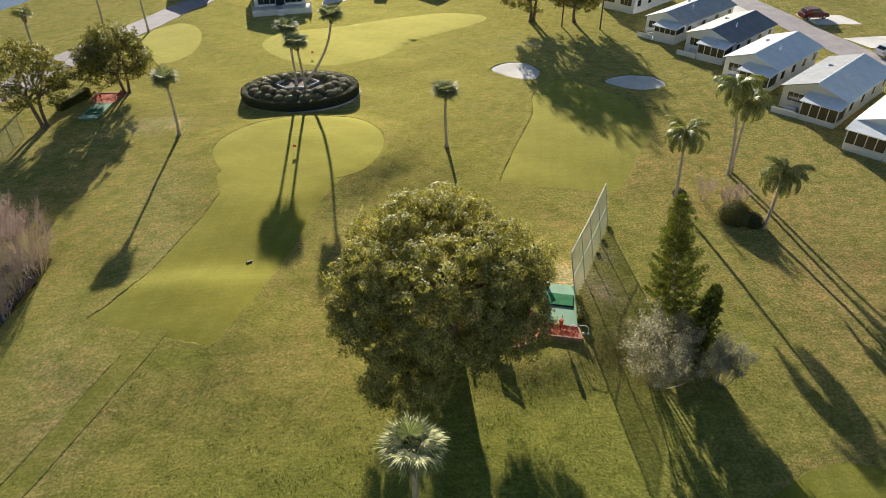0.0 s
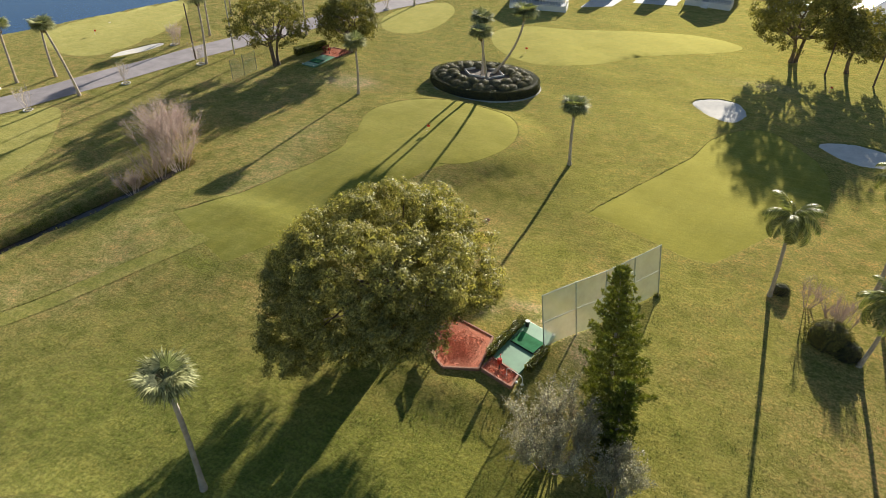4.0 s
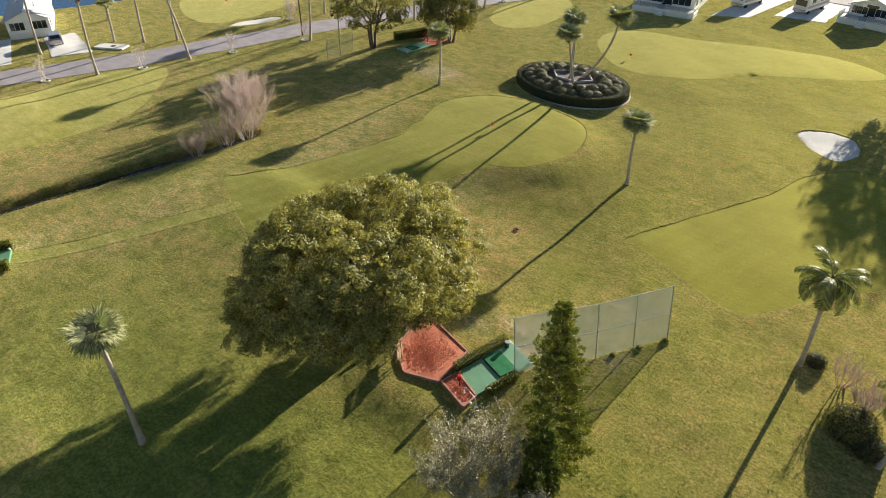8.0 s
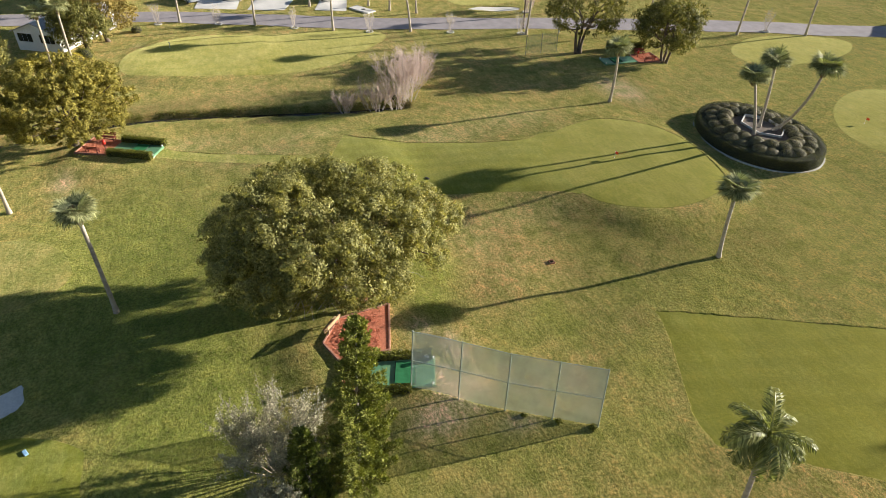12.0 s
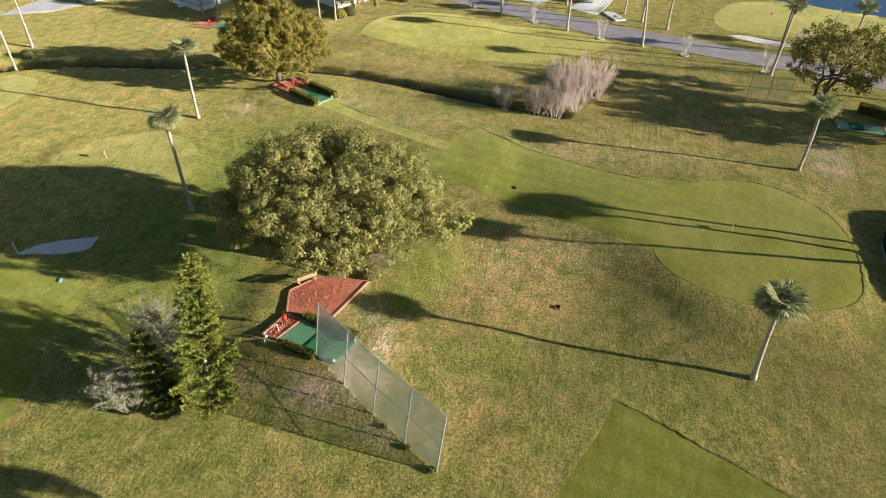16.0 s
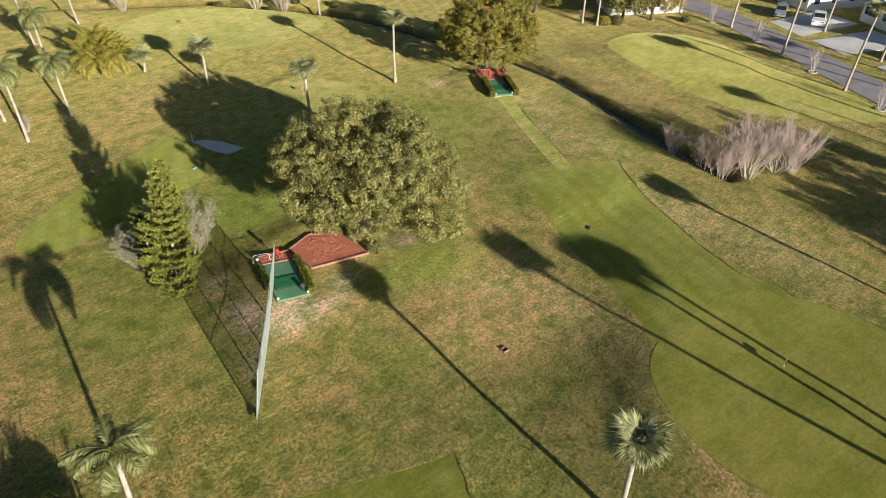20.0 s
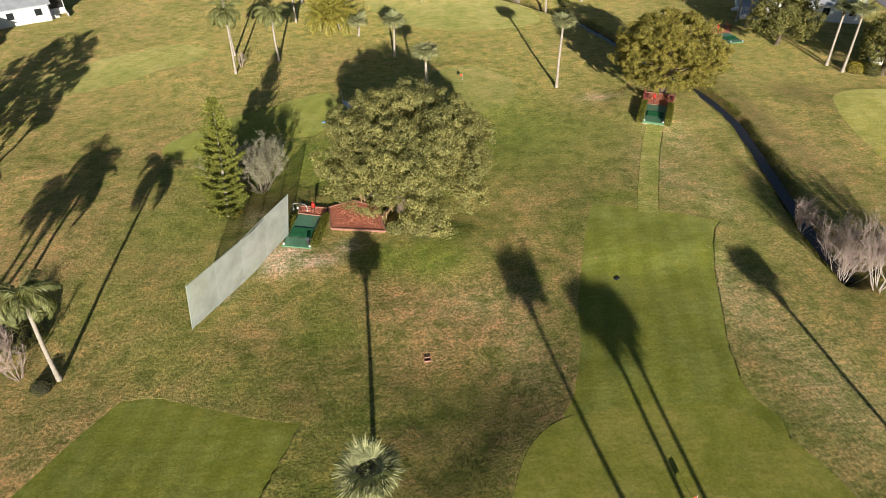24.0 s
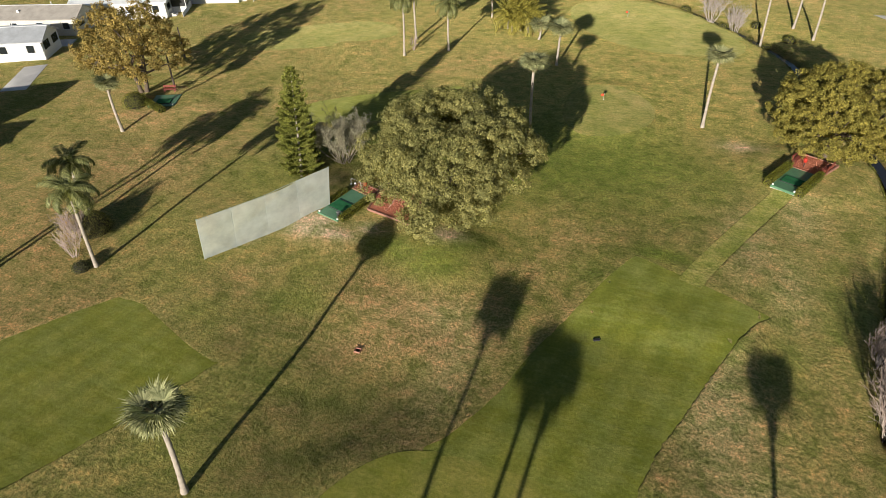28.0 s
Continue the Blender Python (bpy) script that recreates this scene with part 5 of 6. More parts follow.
for i, (px, py, h, s) in enumerate(((-14.6, -32.8, 4.6, 1.9), (-18.4, -30.0, 4.6, 1.5), (4.3, -45.5, 4.2, 1.9))):
    bare_shrub("crape_myrtle", px, py, h, s, "leafless pale crape myrtle at the far green", 60 + i, 14, 12, material=M_PALE, group="far crape myrtles", fine=0.018)
for i, (px, py, r) in enumerate(((-16.5, -31.5, .8), (-21.5, -31.5, .9), (-23, -24.4, .9), (-26, -25.2, 1.0), (-20.8, -27.8, .8), (-10.2, -39.4, 1.1))):
    round_bush("round_shrub", px, py, r, M_HEDGE, "rounded green shrub by the ditch", 70 + i, group="ditch shrubs", dens=260)
bare_shrub("grey_shrub", 27.2, -4.8, 2.0, 0.7, "small bare shrub between two queen palms", 70, 7, 7, group="grey shrubs")
round_bush("round_shrub", -55.6, 10.9, 1.2, M_YELLOW, "bright yellow-green shrub beside the western home", 80, dens=300)
round_bush("round_shrub", -57.4, 11.8, 1.3, M_HEDGE, "green shrub beside the western home", 81, dens=300)
round_bush("round_shrub", 33.4, 54.6, 0.75, M_BOX, "small round shrub at the queen palm's foot", 82)
round_bush("round_shrub", 36.8, 49.6, 1.7, M_FAR, "rounded dull green shrub in the palm's shade", 83)
round_bush("round_shrub", 38.0, 48.6, 1.1, M_BOX, "dark round shrub at the palm's foot", 84)
bare_shrub("grey_shrub", 35.4, 53.4, 2.6, 1.1, "sparse bare shrub among the queen palms", 85, 9, 9, group="grey shrubs")
bare_shrub("grey_shrub", 37.2, 51.2, 2.8, 1.3, "bare purple-grey shrub among the queen palms", 86, 14, 12, group="grey shrubs")
bare_shrub("grey_shrub", -59.0, 83.2, 3.4, 1.2, "small leafless tree beyond the road", 87, 9, 9, group="grey shrubs")
round_bush("round_shrub", -67.0, 18.5, 0.9, M_FAR, "small dark shrub by the road", 88, dens=260)


# ---- the planted island ----
IX, IY, IA, IB = -6.5, 88.0, 8.0, 6.1
iz = gz(IX, IY)
bed = thing("island_bed", pose(IX, IY, iz), "oval island bed with clipped hedge rim and pale curb", "planting bed")
n = 72
ang = np.arange(n) * 2 * np.pi / n


def oval(a, b, z):
    return np.column_stack([a * np.cos(ang), b * np.sin(ang), np.full(n, z)])


def rings(name, prof, material, parent, label=""):
    v = np.concatenate([oval(a, b, z) for a, b, z in prof])
    f = [(k * n + i, k * n + (i + 1) % n, (k + 1) * n + (i + 1) % n, (k + 1) * n + i) for k in range(len(prof) - 1) for i in range(n)]
    last = (len(prof) - 1) * n
    v = np.vstack([v, (0, 0, prof[-1][2])])
    chunks = [(v, np.array(f)), (v.copy(), np.array([(last + i, last + (i + 1) % n, len(v) - 1) for i in range(n)]))]
    return part(name, build_mesh(name, chunks, material, True), parent, label)


rings("mound", [(IA - .1, IB - .1, -0.2), (IA - .3, IB - .3, .15), (6.4, 4.7, .8), (4.5, 3.2, 1.1), (2.6, 2.1, 1.3)], M_DARKMULCH, bed, "dark mulch mound")
for i in range(n):
    a0, a1 = ang[i], ang[(i + 1) % n]
    p = np.array([(IA + .12) * math.cos(a0), (IB + .12) * math.sin(a0)])
    q = np.array([(IA + .12) * math.cos(a1), (IB + .12) * math.sin(a1)])
    d = q - p
    L = np.linalg.norm(d)
    part("curb_stone", build_mesh("curb_stone", [box(-L / 2 + .01, -.09, -.3, L / 2 - .01, .09, .13, .02)], M_CURB), bed, m=pose(*((p + q) / 2), 0, 0, 0, math.degrees(math.atan2(d[1], d[0]))))
rim = thing("clipped_hedge", pose(IX, IY, iz), "low dark clipped hedge round the island bed", "hedge")
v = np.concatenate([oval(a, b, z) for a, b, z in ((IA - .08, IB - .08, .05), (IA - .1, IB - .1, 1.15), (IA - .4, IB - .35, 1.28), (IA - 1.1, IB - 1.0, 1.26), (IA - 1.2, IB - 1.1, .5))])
# solid core, its near-black colour standing in for the hedge's inner shade
part("shade_core", build_mesh("shade_core", [(v, np.array([(k * n + i, k * n + (i + 1) % n, (k + 1) * n + (i + 1) % n, (k + 1) * n + i) for k in range(4) for i in range(n)]))], M_CORE, True), rim)
g = np.random.default_rng(9)
m_ = 30000
a = g.uniform(0, 2 * np.pi, m_)
w = g.uniform(0, 2.2, m_)
side = w < 1.15
ra = np.where(side, 0, np.clip((w - 1.15) * 1.1, 0, 1.15))
z = np.where(side, w + 0.05, 1.29 - 0.06 * np.abs(ra - 0.5))
p = np.column_stack([(IA - .05 - ra) * np.cos(a), (IB - .05 - ra) * np.sin(a), z]) + g.normal(0, .035, (m_, 3))
o = np.column_stack([np.cos(a) * side, np.sin(a) * side, 1.0 - side * 0.8])
part("foliage", build_mesh("foliage", [leaves(p, o, .1, .06, .7, g)], M_BOX), rim)
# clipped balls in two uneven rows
# ball cores coloured near-black for the shade behind the leaves
core_me = build_mesh("shade_core", [(vv * .93, ff) for vv, ff in ball(.72, 7, 12, .8)], M_CORE, True)
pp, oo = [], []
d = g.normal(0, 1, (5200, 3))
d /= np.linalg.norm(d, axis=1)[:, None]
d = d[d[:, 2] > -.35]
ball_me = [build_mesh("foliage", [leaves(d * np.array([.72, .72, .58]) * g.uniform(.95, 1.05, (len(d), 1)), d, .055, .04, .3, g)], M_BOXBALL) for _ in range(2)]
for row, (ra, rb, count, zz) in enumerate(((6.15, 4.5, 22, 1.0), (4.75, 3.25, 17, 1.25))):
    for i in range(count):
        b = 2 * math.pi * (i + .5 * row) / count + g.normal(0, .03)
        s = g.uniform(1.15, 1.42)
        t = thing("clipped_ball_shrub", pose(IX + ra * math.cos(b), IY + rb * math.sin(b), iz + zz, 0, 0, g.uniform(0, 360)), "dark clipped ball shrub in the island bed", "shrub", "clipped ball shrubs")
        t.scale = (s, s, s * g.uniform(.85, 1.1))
        part("shade_core", core_me, t)
        part("foliage", ball_me[i % 2], t)
edge_box = thing("timber_edging", pose(IX - .4, IY + .8, iz + 1.38), "pale six-sided timber edging round the palm trunks", "edging")
for i in range(6):
    a0, a1 = math.radians(60 * i), math.radians(60 * i + 60)
    p, q = np.array([3.0 * math.cos(a0), 2.05 * math.sin(a0)]), np.array([3.0 * math.cos(a1), 2.05 * math.sin(a1)])
    dd = q - p
    L = np.linalg.norm(dd)
    part("board", build_mesh("board", [box(-L / 2, -.07, -.15, L / 2, .07, .16, .015)], M_CURB), edge_box, m=pose(*((p + q) / 2), 0, 0, 0, math.degrees(math.atan2(dd[1], dd[0]))))
bed_top = iz + 1.3
sabal(-5.6, 86.5, 8.3 - bed_top, (-0.3, -2.1), 70, "tall cabbage palm rising from the island bed", "island palms", 0.95, base=bed_top)
sabal(-7.0, 88.4, 9.1 - bed_top, (-0.2, -0.4), 71, "tall cabbage palm rising from the island bed", "island palms", 0.95, base=bed_top)
sabal(-5.8, 89.4, 10.4 - bed_top, (4.4, -0.8), 72, "leaning cabbage palm rising from the island bed", "island palms", 1.0, base=bed_top, curve=-2.0)


# ---- tees ----
def quad_slab(name, corners, z, thick, material, parent, label=""):
    c = np.array(corners, float)
    c = c if np.cross(c[1] - c[0], c[2] - c[0]) > 0 else c[::-1]
    k = len(c)
    mid = c.mean(0)
    inn = mid + (c - mid) * 0.985
    v = np.vstack([np.column_stack([c, np.full(k, z - thick)]), np.column_stack([c, np.full(k, z - .02)]), np.column_stack([inn, np.full(k, z)])])
    f = [(r * k + i, r * k + (i + 1) % k, (r + 1) * k + (i + 1) % k, (r + 1) * k + i) for r in (0, 1) for i in range(k)]
    chunks = [(v, np.array(f)), (v.copy(), np.array([tuple(range(2 * k, 3 * k))]))]
    return part(name, build_mesh(name, chunks, material), parent, label)


def edging(parent, corners, z, seed, closed=True):
    """Timbers laid end to end along a bed's edge."""
    g2 = np.random.default_rng(seed)
    c = np.array(corners, float)
    for i in range(len(c) if closed else len(c) - 1):
        p, q = c[i], c[(i + 1) % len(c)]
        d = q - p
        L = np.linalg.norm(d)
        count = max(1, round(L / 2.0))
        for j in range(count):
            m = p + d * (j + .5) / count
            l = L / count / 2 - .015
            part("edging_timber", build_mesh("edging_timber", [box(-l, -.07, -.2, l, .07, .1, .015)], M_TIMBER), parent,
                 m=pose(m[0], m[1], z + g2.normal(0, .012), 0, g2.normal(0, .5), math.degrees(math.atan2(d[1], d[0])) + g2.normal(0, .5)))


def mulch_bed(name, corners, z, seed, label, chips=2200):
    t = thing(name, pose(0, 0, 0), label, "mulch bed")
    quad_slab("mulch", corners, z, .5, M_MULCH, t)
    edging(t, corners, z - .02, seed)
    g2 = np.random.default_rng(seed)
    c = np.array(corners, float)
    area = 0
    pts = []
    k = len(c)
    u = g2.dirichlet(np.ones(k) * .8, chips)
    p = np.column_stack([u @ c, np.full(chips, z + .015)]) + g2.normal(0, .015, (chips, 3)) * (0, 0, 1)
    part("wood_chips", build_mesh("wood_chips", [leaves(p, np.tile((.0, 0, .25), (chips, 1)), .13, .05, .6, g2)], M_CHIP), t)
    t["kind"] = "stuff"
    return t


def bench(x, y, z, angle, label, colour, group="tee benches"):
    t = thing("bench", pose(x, y, z, 0, 0, angle), label, "bench", group)
    for k in range(3):
        part("seat_slat", build_mesh("seat_slat", [box(-.85, -.22 + .15 * k, .42, .85, -.09 + .15 * k, .46, .008)], colour), t)
    for k in range(2):
        part("back_slat", build_mesh("back_slat", [box(-.85, .26, .58 + .17 * k, .85, .3, .71 + .17 * k, .008)], colour), t, m=pose(0, .02 * k, 0, 0))
    for s in (-.65, .65):
        part("leg", build_mesh("leg", [box(s - .04, -.2, 0, s + .04, -.12, .42, .006), box(s - .04, .2, 0, s + .04, .27, .9, .006), box(s - .035, -.12, .34, s + .035, .2, .41, .006)], colour), t)
    return t


def ball_washer(x, y, z, label="red ball washer on a post beside the tee"):
    t = thing("ball_washer", pose(x, y, z), label, "ball washer", "ball washers")
    part("post", build_mesh("post", tube([(0, 0, -.2), (0, 0, .95)], .045, 8), M_BLACK, True), t)
    part("basin", build_mesh("basin", tube([(0, 0, .55), (0, 0, .6), (0, 0, .95), (0, 0, 1.0)], [.11, .17, .17, .12], 10), M_RED, True), t)
    part("paddle", build_mesh("paddle", tube([(.03, 0, 1.0), (.03, 0, 1.35), (.03, 0, 1.42)], [.02, .02, .05], 6), M_RED, True), t)
    return t


def marker(x, y, z, material=M_WHITE, r=.11, label="white ball marker at the tee's corner"):
    t = thing("tee_marker", pose(x, y, z), label, "tee marker", "tee markers")
    part("sphere", build_mesh("sphere", [(v + (0, 0, r * .9), f) for v, f in ball(r, 8, 12)], material, True), t)
    part("stub", build_mesh("stub", tube([(0, 0, -.05), (0, 0, .05)], .05, 8), M_BLACK, True), t)


z1 = 0.62
pad = thing("tee_pad", pose(0, 0, 0), "green carpeted concrete tee pad", "tee pad")
PA = [(14.75, 36.95), (17.0, 36.15), (18.2, 40.95), (15.75, 41.7)]
quad_slab("slab", PA, z1, .5, M_CONCRETE, pad, "concrete slab")
c = np.array(PA)
quad_slab("carpet", c.mean(0) + (c - c.mean(0)) * 1.012, z1 + .012, .22, M_CARPET, pad, "worn green carpet")
mat = thing("hitting_mat", pose(16.55, 39.35, z1 + .012, 0, 0, -18), "dark green hitting mat with rubber rim", "golf mat")
part("rim", build_mesh("rim", [box(-1.05, -.75, 0, 1.05, .75, .07, .02)], M_BLACK), mat)
part("turf", build_mesh("turf", [box(-1.0, -.7, .072, 1.0, .7, .1, .01)], M_MAT), mat)
mulch_bed("mulch_bed", [(14.3, 35.4), (11.9, 34.5), (9.7, 36.0), (9.2, 40.1), (14.0, 38.9)], z1 - .02, 31, "red wood-chip bed with timber edging and benches", 3800)
mulch_bed("mulch_bed", [(14.45, 35.5), (16.95, 34.75), (17.0, 36.05), (14.75, 36.85)], z1 - .02, 32, "small red wood-chip bed at the tee's head", 900)
bench(10.55, 35.35, z1 - .03, -43, "slatted wooden bench under the oak", M_WOOD)
bench(8.9, 37.6, z1 - .05, 65, "slatted wooden bench in the oak's shade", M_WOOD)
ball_washer(15.6, 36.0, z1 - .02)
for px, py in ((15.8, 41.55), (18.05, 40.85), (17.15, 35.2)):
    marker(px, py, z1)
bin_thing = thing("litter_bin", pose(15.95, 41.05, z1 + .012), "small dark litter bin at the tee pad's corner", "bin")
part("barrel", build_mesh("barrel", tube([(0, 0, 0), (0, 0, .03), (0, 0, .5), (0, 0, .52)], [.13, .15, .17, .15], 12), M_BLACK, True), bin_thing)
part("rim", build_mesh("rim", tube([(0, 0, .5), (0, 0, .55)], .18, 12), M_STEEL, True), bin_thing, "grey metal rim")
rail = thing("hand_rail", pose(16.9, 35.5, z1 - .02, 0, 0, -18), "bent white tube rail at the tee's head", "rail")
part("bow", build_mesh("bow", tube([(-.7, 0, 0), (-.68, 0, .55), (-.5, 0, .72), (.5, 0, .72), (.68, 0, .55), (.7, 0, 0)], .03, 7), M_WHITE, True), rail)
part("foot", build_mesh("foot", [box(-.8, -.1, -.03, -.6, .1, .03, .01)], M_CONCRETE), rail)
part("foot", build_mesh("foot", [box(.6, -.1, -.03, .8, .1, .03, .01)], M_CONCRETE), rail)
ang1 = math.degrees(math.atan2(4.75, 1.05))
hedge(14.97, 39.3, z1 - .15, 4.7, .5, .55, ang1, 1, "clipped yellow-green hedge along the tee pad", "tee hedges")
hedge(17.75, 38.0, z1 - .2, 2.6, .45, .5, ang1, 2, "low hedge between tee pad and netting", "tee hedges")

# netting fence
F0, F1 = np.array([17.82, 39.37]), np.array([24.27, 50.0])
fence = thing("net_fence", pose(0, 0, 0), "tall leaning windscreen fence beside the tee", "fence")
lean = np.array([-.86, .52]) * .8
posts = [F0 + (F1 - F0) * k for k in (0, .262, .515, .765, 1.0)]
FH = 4.5


def at_height(p, k):
    b = gz(p[0], p[1])
    return np.array([p[0] + lean[0] * k, p[1] + lean[1] * k, b + FH * k])


for p in posts:
    part("post", build_mesh("post", tube([at_height(p, -.06), at_height(p, 1.01)], .045, 8), M_POSTPALE, True), fence, "grey-green steel post")
for p, q in zip(posts[:-1], posts[1:]):
    for k in (.5, .995):
        part("rail", build_mesh("rail", tube([at_height(p, k), at_height(q, k)], .03, 6), M_POSTPALE, True), fence)
    cols, rows_ = 8, 8
    g3 = np.random.default_rng(int(p[0] * 10))
    v = []
    for r in range(rows_ + 1):
        for k in range(cols + 1):
            b = at_height(p + (q - p) * k / cols, .015 + .975 * r / rows_)
            sag = math.sin(math.pi * k / cols) * math.sin(math.pi * ((r / rows_ * 2) % 1)) * .06
            v.append(b + np.array([-.86, .52, 0]) * (sag + .05 + g3.normal(0, .008)))
    f = [(r * (cols + 1) + k, r * (cols + 1) + k + 1, (r + 1) * (cols + 1) + k + 1, (r + 1) * (cols + 1) + k) for r in range(rows_) for k in range(cols)]
    part("netting", build_mesh("netting", [(np.array(v), np.array(f))], M_NET, True), fence, "pale grey-green netting panel")
for i in range(3):
    q = F0 + (F1 - F0) * (.62 + .36 * i / 2)
    round_bush("weed_tuft", q[0] + .1, q[1] - .1, .16 + .05 * (i % 3), M_HEDGE, "scrubby weeds along the fence foot", 90 + i, group="fence weeds", leaf=.1, category="weeds")


def small_tee(cx, cy, angle, seed, label, hedges=True, bed=True, benches=1, size=(2.4, 5.0)):
    """A carpeted pad, hedges on both sides, a mulch bed at its head."""
    m = pose(cx, cy, 0, 0, 0, angle)
    z = gz(cx, cy) + .12

    def at(x, y):
        p = m @ Vector((x, y, 0))
        return p.x, p.y

    w, l = size[0] / 2, size[1] / 2
    t = thing("tee_pad", pose(0, 0, 0), label, "tee pad")
    quad_slab("slab", [at(-w, -l), at(w, -l), at(w, l), at(-w, l)], z, .5, M_CONCRETE, t, "concrete slab")
    quad_slab("carpet", [at(-w - .02, -l - .02), at(w + .02, -l - .02), at(w + .02, l + .02), at(-w - .02, l + .02)], z + .012, .24, M_CARPET, t, "green carpet")
    p = at(0, .4)
    t2 = thing("hitting_mat", pose(*p, z + .012, 0, 0, angle), "dark green hitting mat", "golf mat")
    part("rim", build_mesh("rim", [box(-.95, -.75, 0, .95, .75, .07, .02)], M_BLACK), t2)
    part("turf", build_mesh("turf", [box(-.9, -.7, .072, .9, .7, .1, .01)], M_MAT), t2)
    if hedges:
        for s in (-1, 1):
            p = at(s * (w + .35), .1)
            hedge(*p, z - .2, l * 2, .6, .75, angle + 90, seed + s + 2, "clipped yellow-green hedge beside the tee pad", "tee hedges")
    if bed:
        mulch_bed("mulch_bed", [at(-w - .7, -l - 3.6), at(w + .7, -l - 3.6), at(w + .4, -l - .05), at(-w - .4, -l - .05)], z - .02, seed, "red wood-chip bed behind the tee", 1200)
        p = at(.5, -l - .8)
        ball_washer(*p, z - .02)
        for s in range(benches):
            p = at(-w - .3 + s * (size[0] + .6), -l - 1.6)
            bench(*p, z - .02, angle + 90 + 180 * s, "dark red slatted bench behind the tee", M_REDWOOD)
    for s in (-1, 1):
        p = at(s * (w - .15), l - .1)
        marker(*p, z)


small_tee(-23.8, 20.4, -27, 200, "green carpeted tee pad between hedges", benches=2)
small_tee(-32.9, 85.5, 175, 210, "green carpeted tee pad beneath shade trees", hedges=False, benches=2)
hedge(-36.6, 88.8, gz(-36.6, 88.8), 5.5, 1.0, 1.1, 66, 215, "dense clipped hedge behind the tee", "tee hedges")
small_tee(50.3, 23.4, 23, 220, "green carpeted tee pad beneath the rusty tree", hedges=False, bed=False, size=(3.2, 3.6))
bench(51.6, 20.8, gz(51.6, 20.8) + .02, 203, "dark slatted bench beneath the rusty tree", M_REDWOOD)
hedge(50.2, 25.6, gz(50, 25.6), 4.2, .7, .6, -22, 221, "low hedge in front of the tee pad", "tee hedges")
round_bush("round_shrub", 53.0, 25.6, 1.6, M_HEDGE, "leafy green shrub beside the rusty tree", 222, dens=300)
small_tee(-45.8, -4.5, 2, 230, "green carpeted tee pad near the western home", hedges=False, benches=1, size=(2.2, 4.2))
# dirt mound and low net beyond the green
net = thing("net_fence", pose(0, 0, 0), "low thin netting fence beside the shade tree", "fence")
for p, q in (((-39.7, 73.8), (-39.5, 76.2)), ((-39.5, 76.2), (-39.2, 78.6))):
    za = gz(*p)
    for r in (p, q):
        part("post", build_mesh("post", tube([(*r, za - .2), (*r, za + 3.0)], .04, 6), M_STEEL, True), net)
    part("netting", build_mesh("netting", [(np.array([(*p, za), (*q, za), (*q, za + 3), (*p, za + 3)]), np.array([(0, 1, 2, 3)]))], M_NETTHIN), net)


# ---- flags, drains, poles ----
def flag(x, y, height=0.8, label="orange-red flag on a thin pin in the green", colour=M_FLAG, turn=20):
    z = gz(x, y) + .05
    t = thing("golf_flag", pose(x, y, z, 0, 0, turn), label, "golf flag", "golf flags")
    part("pin", build_mesh("pin", tube([(0, 0, -.1), (0, 0, height)], .014, 6), M_WHITE, True), t)
    v = [(.02 + .36 * k / 6, .03 * math.sin(k * 1.3), height - .27 * s - .03 * k / 6) for s in (0, 1) for k in range(7)]
    part("cloth", build_mesh("cloth", [(np.array(v), np.array([(k, k + 1, 8 + k, 7 + k) for k in range(6)]))], colour, True), t)
    part("cup", build_mesh("cup", tube([(0, 0, -.12), (0, 0, .012)], .06, 10), M_WHITE, True), t)


flag(-6.3, 69.1)
flag(-5.6, 103.1)
flag(-2.9, 6.1)
flag(-1.2, -31.4)
flag(38.0, 105.6)
flag(-75.4, 80.9)
flag(-56.7, 23.6, colour=M_WHITE, label="pale flag on a thin pin in the green")
drain = thing("drain_box", pose(7.1, 55.2, gz(7.1, 55.2)), "rusty open drain box sunk in the grass", "drain")
drain.scale = (0.75, 0.75, 0.75)
part("box", build_mesh("box", [box(-.32, -.28, -.3, .32, -.22, .2, .01), box(-.32, .22, -.3, .32, .28, .2, .01), box(-.32, -.22, -.3, -.26, .22, .2, .01), box(.26, -.22, -.3, .32, .22, .2, .01)], M_TIMBER), drain)
# solid fill; the opening's shade is put into its near-black colour
part("pit", build_mesh("pit", [box(-.26, -.22, -.3, .26, .22, .03, 0)], M_CORE), drain, "near-black block painted as the shaded opening")
# black plate stands in for a dark blotch in the grass; blue is a marker
for i, (px, py) in enumerate(((-9.1, 48.9), (15.2, 15.6))):
    t = thing("strip_plate", pose(px, py, gz(px, py), 0, 0, 30), "small low plate on the mown strip", "marker")
    part("plate", build_mesh("plate", [box(-.25, -.12, 0, .25, .12, .12, .03)], M_GOLFBLUE if i else M_BLACK), t)
rake = thing("rake_stake", pose(13.0, 9.3, gz(13, 9.3)), "thin white stake beside the bunker", "stake")
part("stake", build_mesh("stake", tube([(0, 0, -.2), (0, 0, 1.2)], .035, 6), M_WHITE, True), rake)
culvert = thing("culvert", pose(-29.3, -2.4, gz(-29.3, -2.4), 0, 0, -15), "pale concrete culvert lip across the ditch", "culvert")
part("lip", build_mesh("lip", [box(-1.4, -.5, -.1, 1.4, .5, .3, .05)], M_CONCRETE), culvert)


